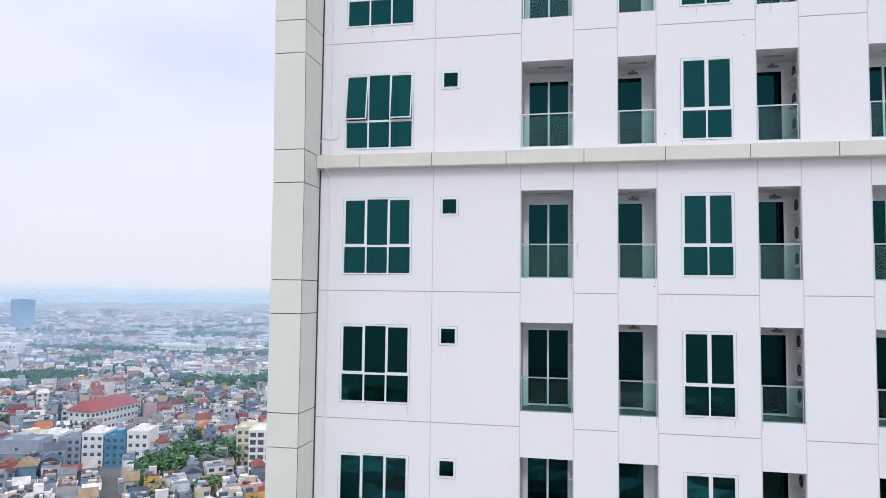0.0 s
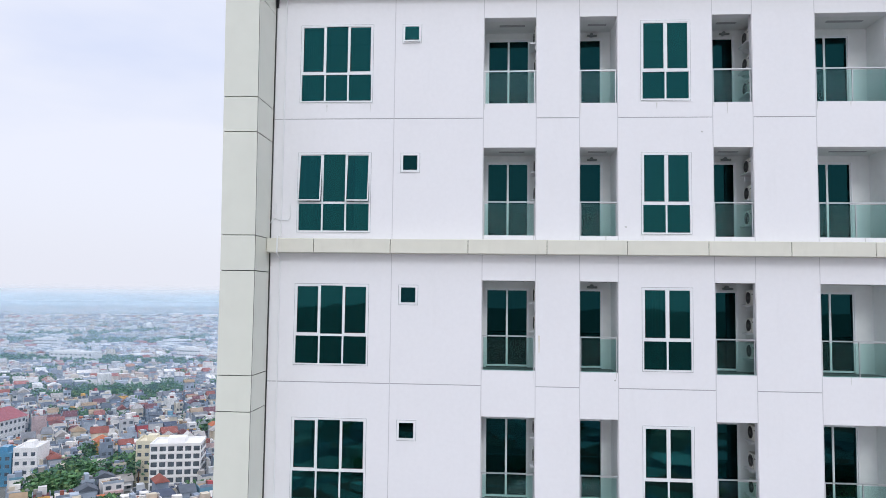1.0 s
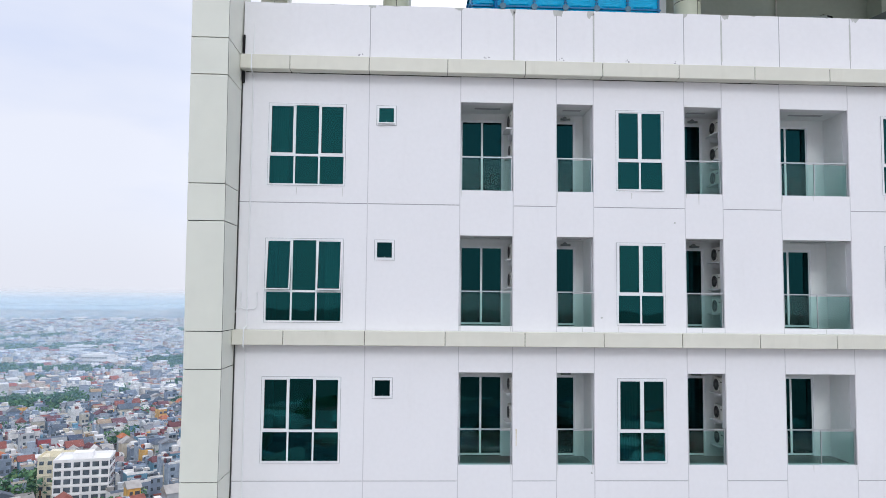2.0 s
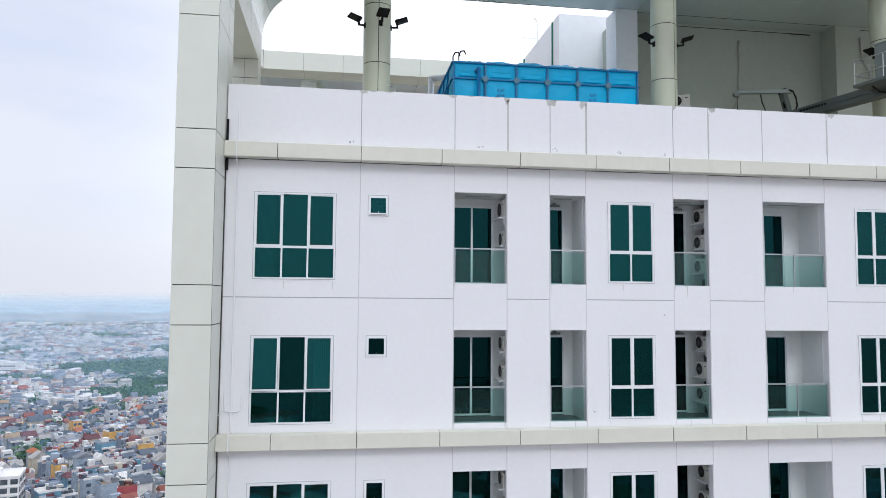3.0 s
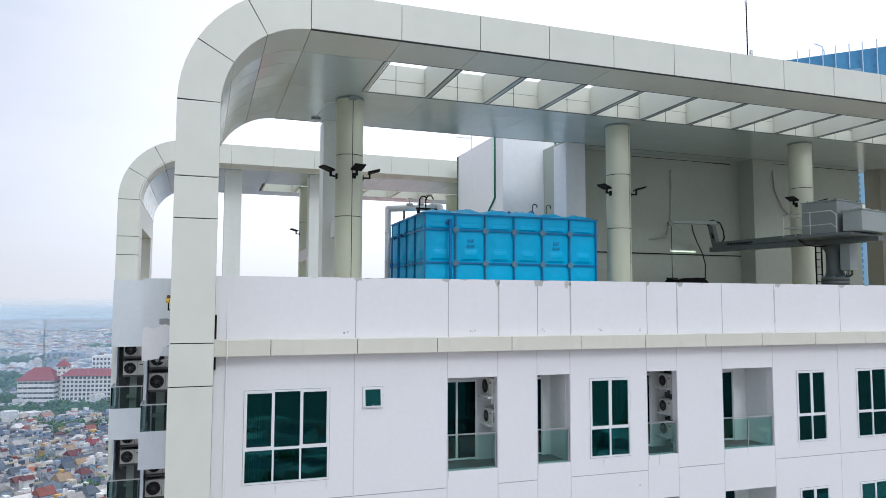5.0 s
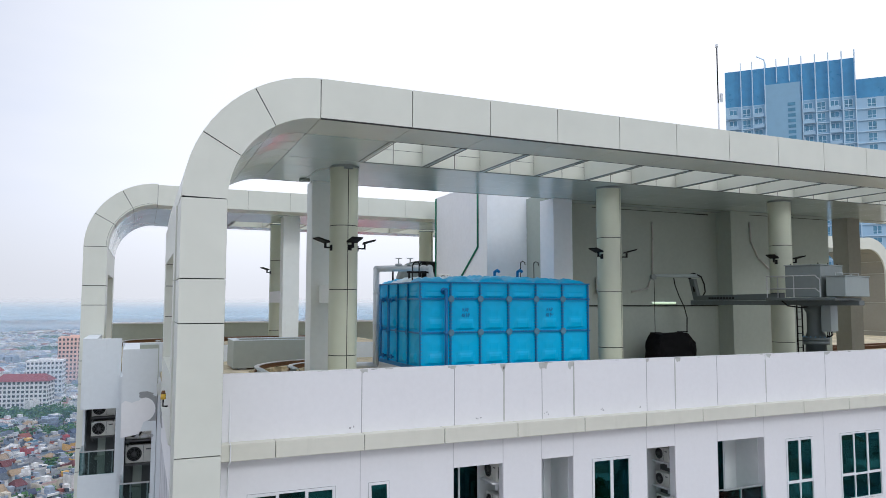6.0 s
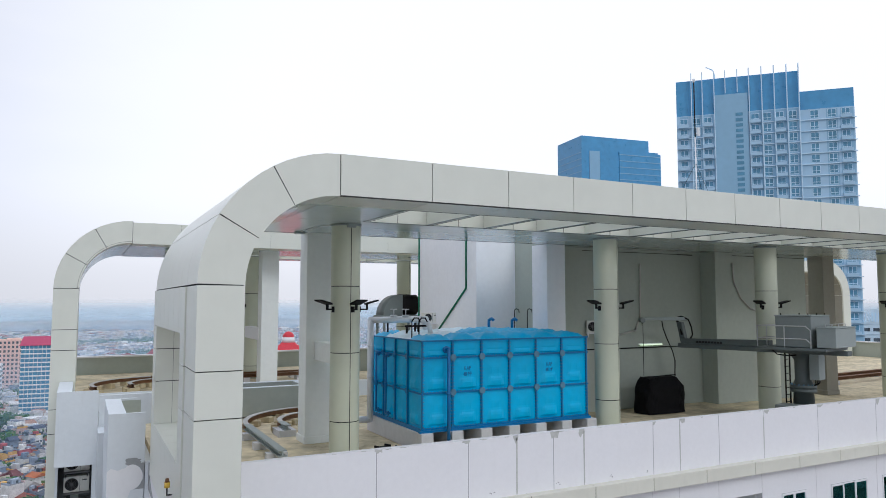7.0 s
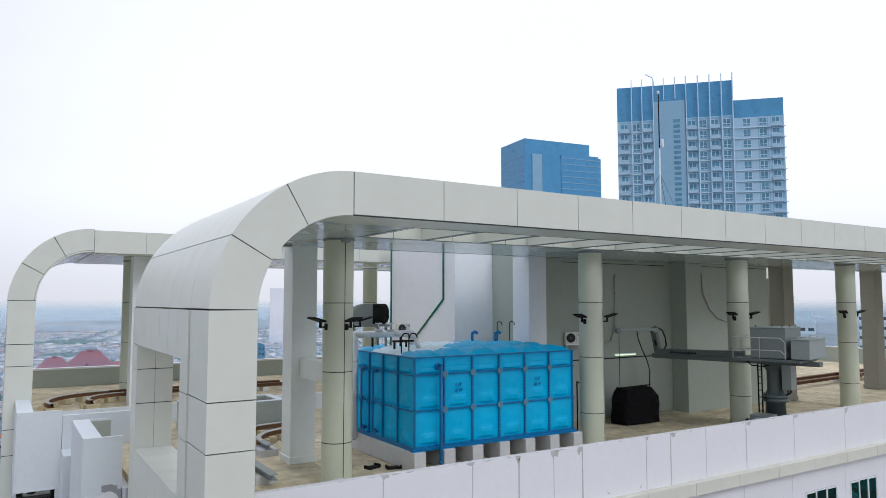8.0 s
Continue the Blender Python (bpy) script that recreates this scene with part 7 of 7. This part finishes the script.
for x in (14.2, 17.6):
    o = new("fin", crown_me)
    o.parent, o.matrix_basis = tower, pose(x, 0, 0)
win_me = mesh_of("window", boxes((-1.05, 1.05, -0.05, 0.1, 0.5, 2.7)), WINBLUE)
bm = bmesh.new()
gx, gz = (-1.1, -1.0, -0.06, 0.06, 1.0, 1.1), (0.4, 0.5, 1.15, 1.28, 2.7, 2.8)
grid = [[bm.verts.new((x, -0.10, z)) for x in gx] for z in gz]
for j in range(5):
    for i in range(5):
        if i % 2 == 0 or j % 2 == 0:
            bm.faces.new((grid[j][i], grid[j][i + 1], grid[j + 1][i + 1], grid[j + 1][i]))
ext = bmesh.ops.extrude_face_region(bm, geom=bm.faces[:])
for q in ext["geom"]:
    if isinstance(q, bmesh.types.BMVert):
        q.co.y = -0.052
mul_me = mesh_of("window_lattice", bm, FINWHITE)
slit_me = mesh_of("window", boxes((-1.0, 1.0, -0.56, -0.45, 0.75, 1.75)), WINBLUE)
bal_me = mesh_of("balcony", boxes((-1.5, 1.5, -1.0, -0.06, -0.15, 0.85)), PALEBLUE)
for f in range(20):
    z = TH - 11.6 - 3.35 * (f + 1)
    for x, ball in ((2.1, 1), (5.8, 0), (9.0, 1), (22.3, 1), (25.6, 0), (29.0, 1), (32.5, 0), (TW + 4.0, 2), (TW + 8.6, 2), (TW + 12.2, 3)):
        y = 1.5 if ball > 1 else 0
        for me in (win_me, mul_me) + ((bal_me,) if ball % 2 else ()):
            o = new(me.name.split(".")[0], me)
            o.parent, o.matrix_basis = tower, pose(x, y, z)
    for dz in (0, 1.68):
        o = new("window", slit_me)
        o.parent, o.matrix_basis = tower, pose(17.9, 0, z + dz)
    part("floor_band", boxes((0, 10.7, -0.35, -0.01, z - 0.25, z)), FINWHITE, tower)
    part("floor_band", boxes((20.6, TW, -0.35, -0.01, z - 0.25, z)), FINWHITE, tower)
    part("floor_band", boxes((TW, TW + 14.9, 1.1, 1.49, z - 0.25, z)), FINWHITE, tower)

bm = bmesh.new()
tube(bm, [(11.5, 5, TH), (11.5, 5, TH + 2.6), (11.0, 5, TH + 4.2), (9.0, 5, TH + 5.4)], 0.16, 6)
part("davit", bm, FINWHITE, tower, "bent white roof davit")

office = thing("glass_office_tower", "blue glass office tower with a curved roof screen", "tower", (202.5, 244, 0))
office.rotation_euler = (0, 0, radians(-8))
OH = 172.8
part("glass_block", boxes((0, 37, 0, 23, 0, OH)), SLATE, office)
part("glass_block", boxes((37.01, 43, 1, 22, 0, OH - 5.3)), SLATE, office)
part("bay_front", boxes((20, 43.2, -0.8, -0.01, 0, OH - 6.5)), SLATE, office)
part("pale_strip", boxes((4, 9.5, -0.5, -0.01, 0, OH - 7)), MIDBLUE, office)
part("low_front", boxes((9.6, 19.9, -0.5, -0.01, 0, OH - 8.5)), SLATE, office)
band_me = mesh_of("floor_band", boxes((20, 43.2, -0.95, -0.81, 0, 0.35)), MIDBLUE)
band2_me = mesh_of("floor_band", boxes((-0.12, -0.01, 0, 23, 0, 0.25)), MIDBLUE)
for f in range(24):
    for me in (band_me, band2_me):
        o = new("floor_band", me)
        o.parent, o.matrix_basis = office, pose(0, 0, OH - 8 - 3.0 * f)
bm = bmesh.new()
arcv = []
for i in range(13):
    t = i / 12
    arcv.append((13 + 16 * t, OH + 0.9 * math.sin(math.pi * t)))
for (xa, za), (xb, zb) in zip(arcv[:-1], arcv[1:]):
    q = [bm.verts.new(p) for p in ((xa, 4, OH - 0.1), (xb, 4, OH - 0.1), (xb, 4, zb), (xa, 4, za), (xa, 12, OH - 0.1), (xb, 12, OH - 0.1), (xb, 12, zb), (xa, 12, za))]
    for k in ((0, 1, 2, 3), (4, 5, 6, 7), (3, 2, 6, 7)):
        bm.faces.new([q[j] for j in k])
part("roof_screen", bm, MIDBLUE, office)
louvre = midrise("louvred_block", "pale flat block with a white louvred roof screen", (253, 141), -59, 9, 12, 87, FARPALE, 24, 3, win=(2.0, 1.2), side=False)
for i in range(9):
    part("louvre", boxes((-4.3 + 1.0 * i, -4.0 + 1.0 * i, -0.2, 0.2, 87.9, 91.2)), FINWHITE, louvre)
part("plant_box", boxes((-1.5, 3.0, 3, 9, 87.1, 92.6)), FARPALE, louvre)
midrise("flat_block", "pale flat block with rows of sills and a roof railing", (266, 121), -63, 10, 8, 91.3, FARPALE, 26, 5, win=(2.4, 1.1), side=False)

# ---- haze over the far town, as added translucent sheets ----
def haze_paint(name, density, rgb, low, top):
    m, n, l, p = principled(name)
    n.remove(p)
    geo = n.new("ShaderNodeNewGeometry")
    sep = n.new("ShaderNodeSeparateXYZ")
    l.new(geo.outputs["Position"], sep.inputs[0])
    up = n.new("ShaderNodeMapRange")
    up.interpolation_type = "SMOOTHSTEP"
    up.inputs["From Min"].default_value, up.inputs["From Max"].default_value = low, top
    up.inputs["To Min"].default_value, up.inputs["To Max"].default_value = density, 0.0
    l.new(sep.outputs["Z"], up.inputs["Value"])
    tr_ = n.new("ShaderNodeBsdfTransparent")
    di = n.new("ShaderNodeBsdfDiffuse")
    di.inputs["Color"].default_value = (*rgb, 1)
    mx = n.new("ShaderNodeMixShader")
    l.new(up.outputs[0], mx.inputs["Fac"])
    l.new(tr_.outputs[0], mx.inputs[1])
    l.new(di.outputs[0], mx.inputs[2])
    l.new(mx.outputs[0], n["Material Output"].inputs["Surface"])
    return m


# rings of see-through blue sheet, denser outwards, stand in for distance haze
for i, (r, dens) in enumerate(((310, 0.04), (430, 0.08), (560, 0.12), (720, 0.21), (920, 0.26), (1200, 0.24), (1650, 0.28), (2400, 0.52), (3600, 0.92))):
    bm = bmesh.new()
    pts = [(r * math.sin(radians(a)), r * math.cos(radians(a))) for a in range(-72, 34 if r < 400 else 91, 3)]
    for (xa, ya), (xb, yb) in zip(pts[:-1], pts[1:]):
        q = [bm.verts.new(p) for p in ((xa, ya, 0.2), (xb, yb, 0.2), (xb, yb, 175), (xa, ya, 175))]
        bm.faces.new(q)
    tagged(part("haze_bank", bm, haze_paint("thin_haze", dens, (0.30 + 0.046 * i, 0.52 + 0.038 * i, 0.79 + 0.020 * i), 20.0 if i < 8 else 45.0, 80.0 - 0.0105 * r if i < 5 else (88.0 if i < 8 else 118.0))), "thin blue translucent sheet standing in for haze over the distant town", "haze", kind="structure")
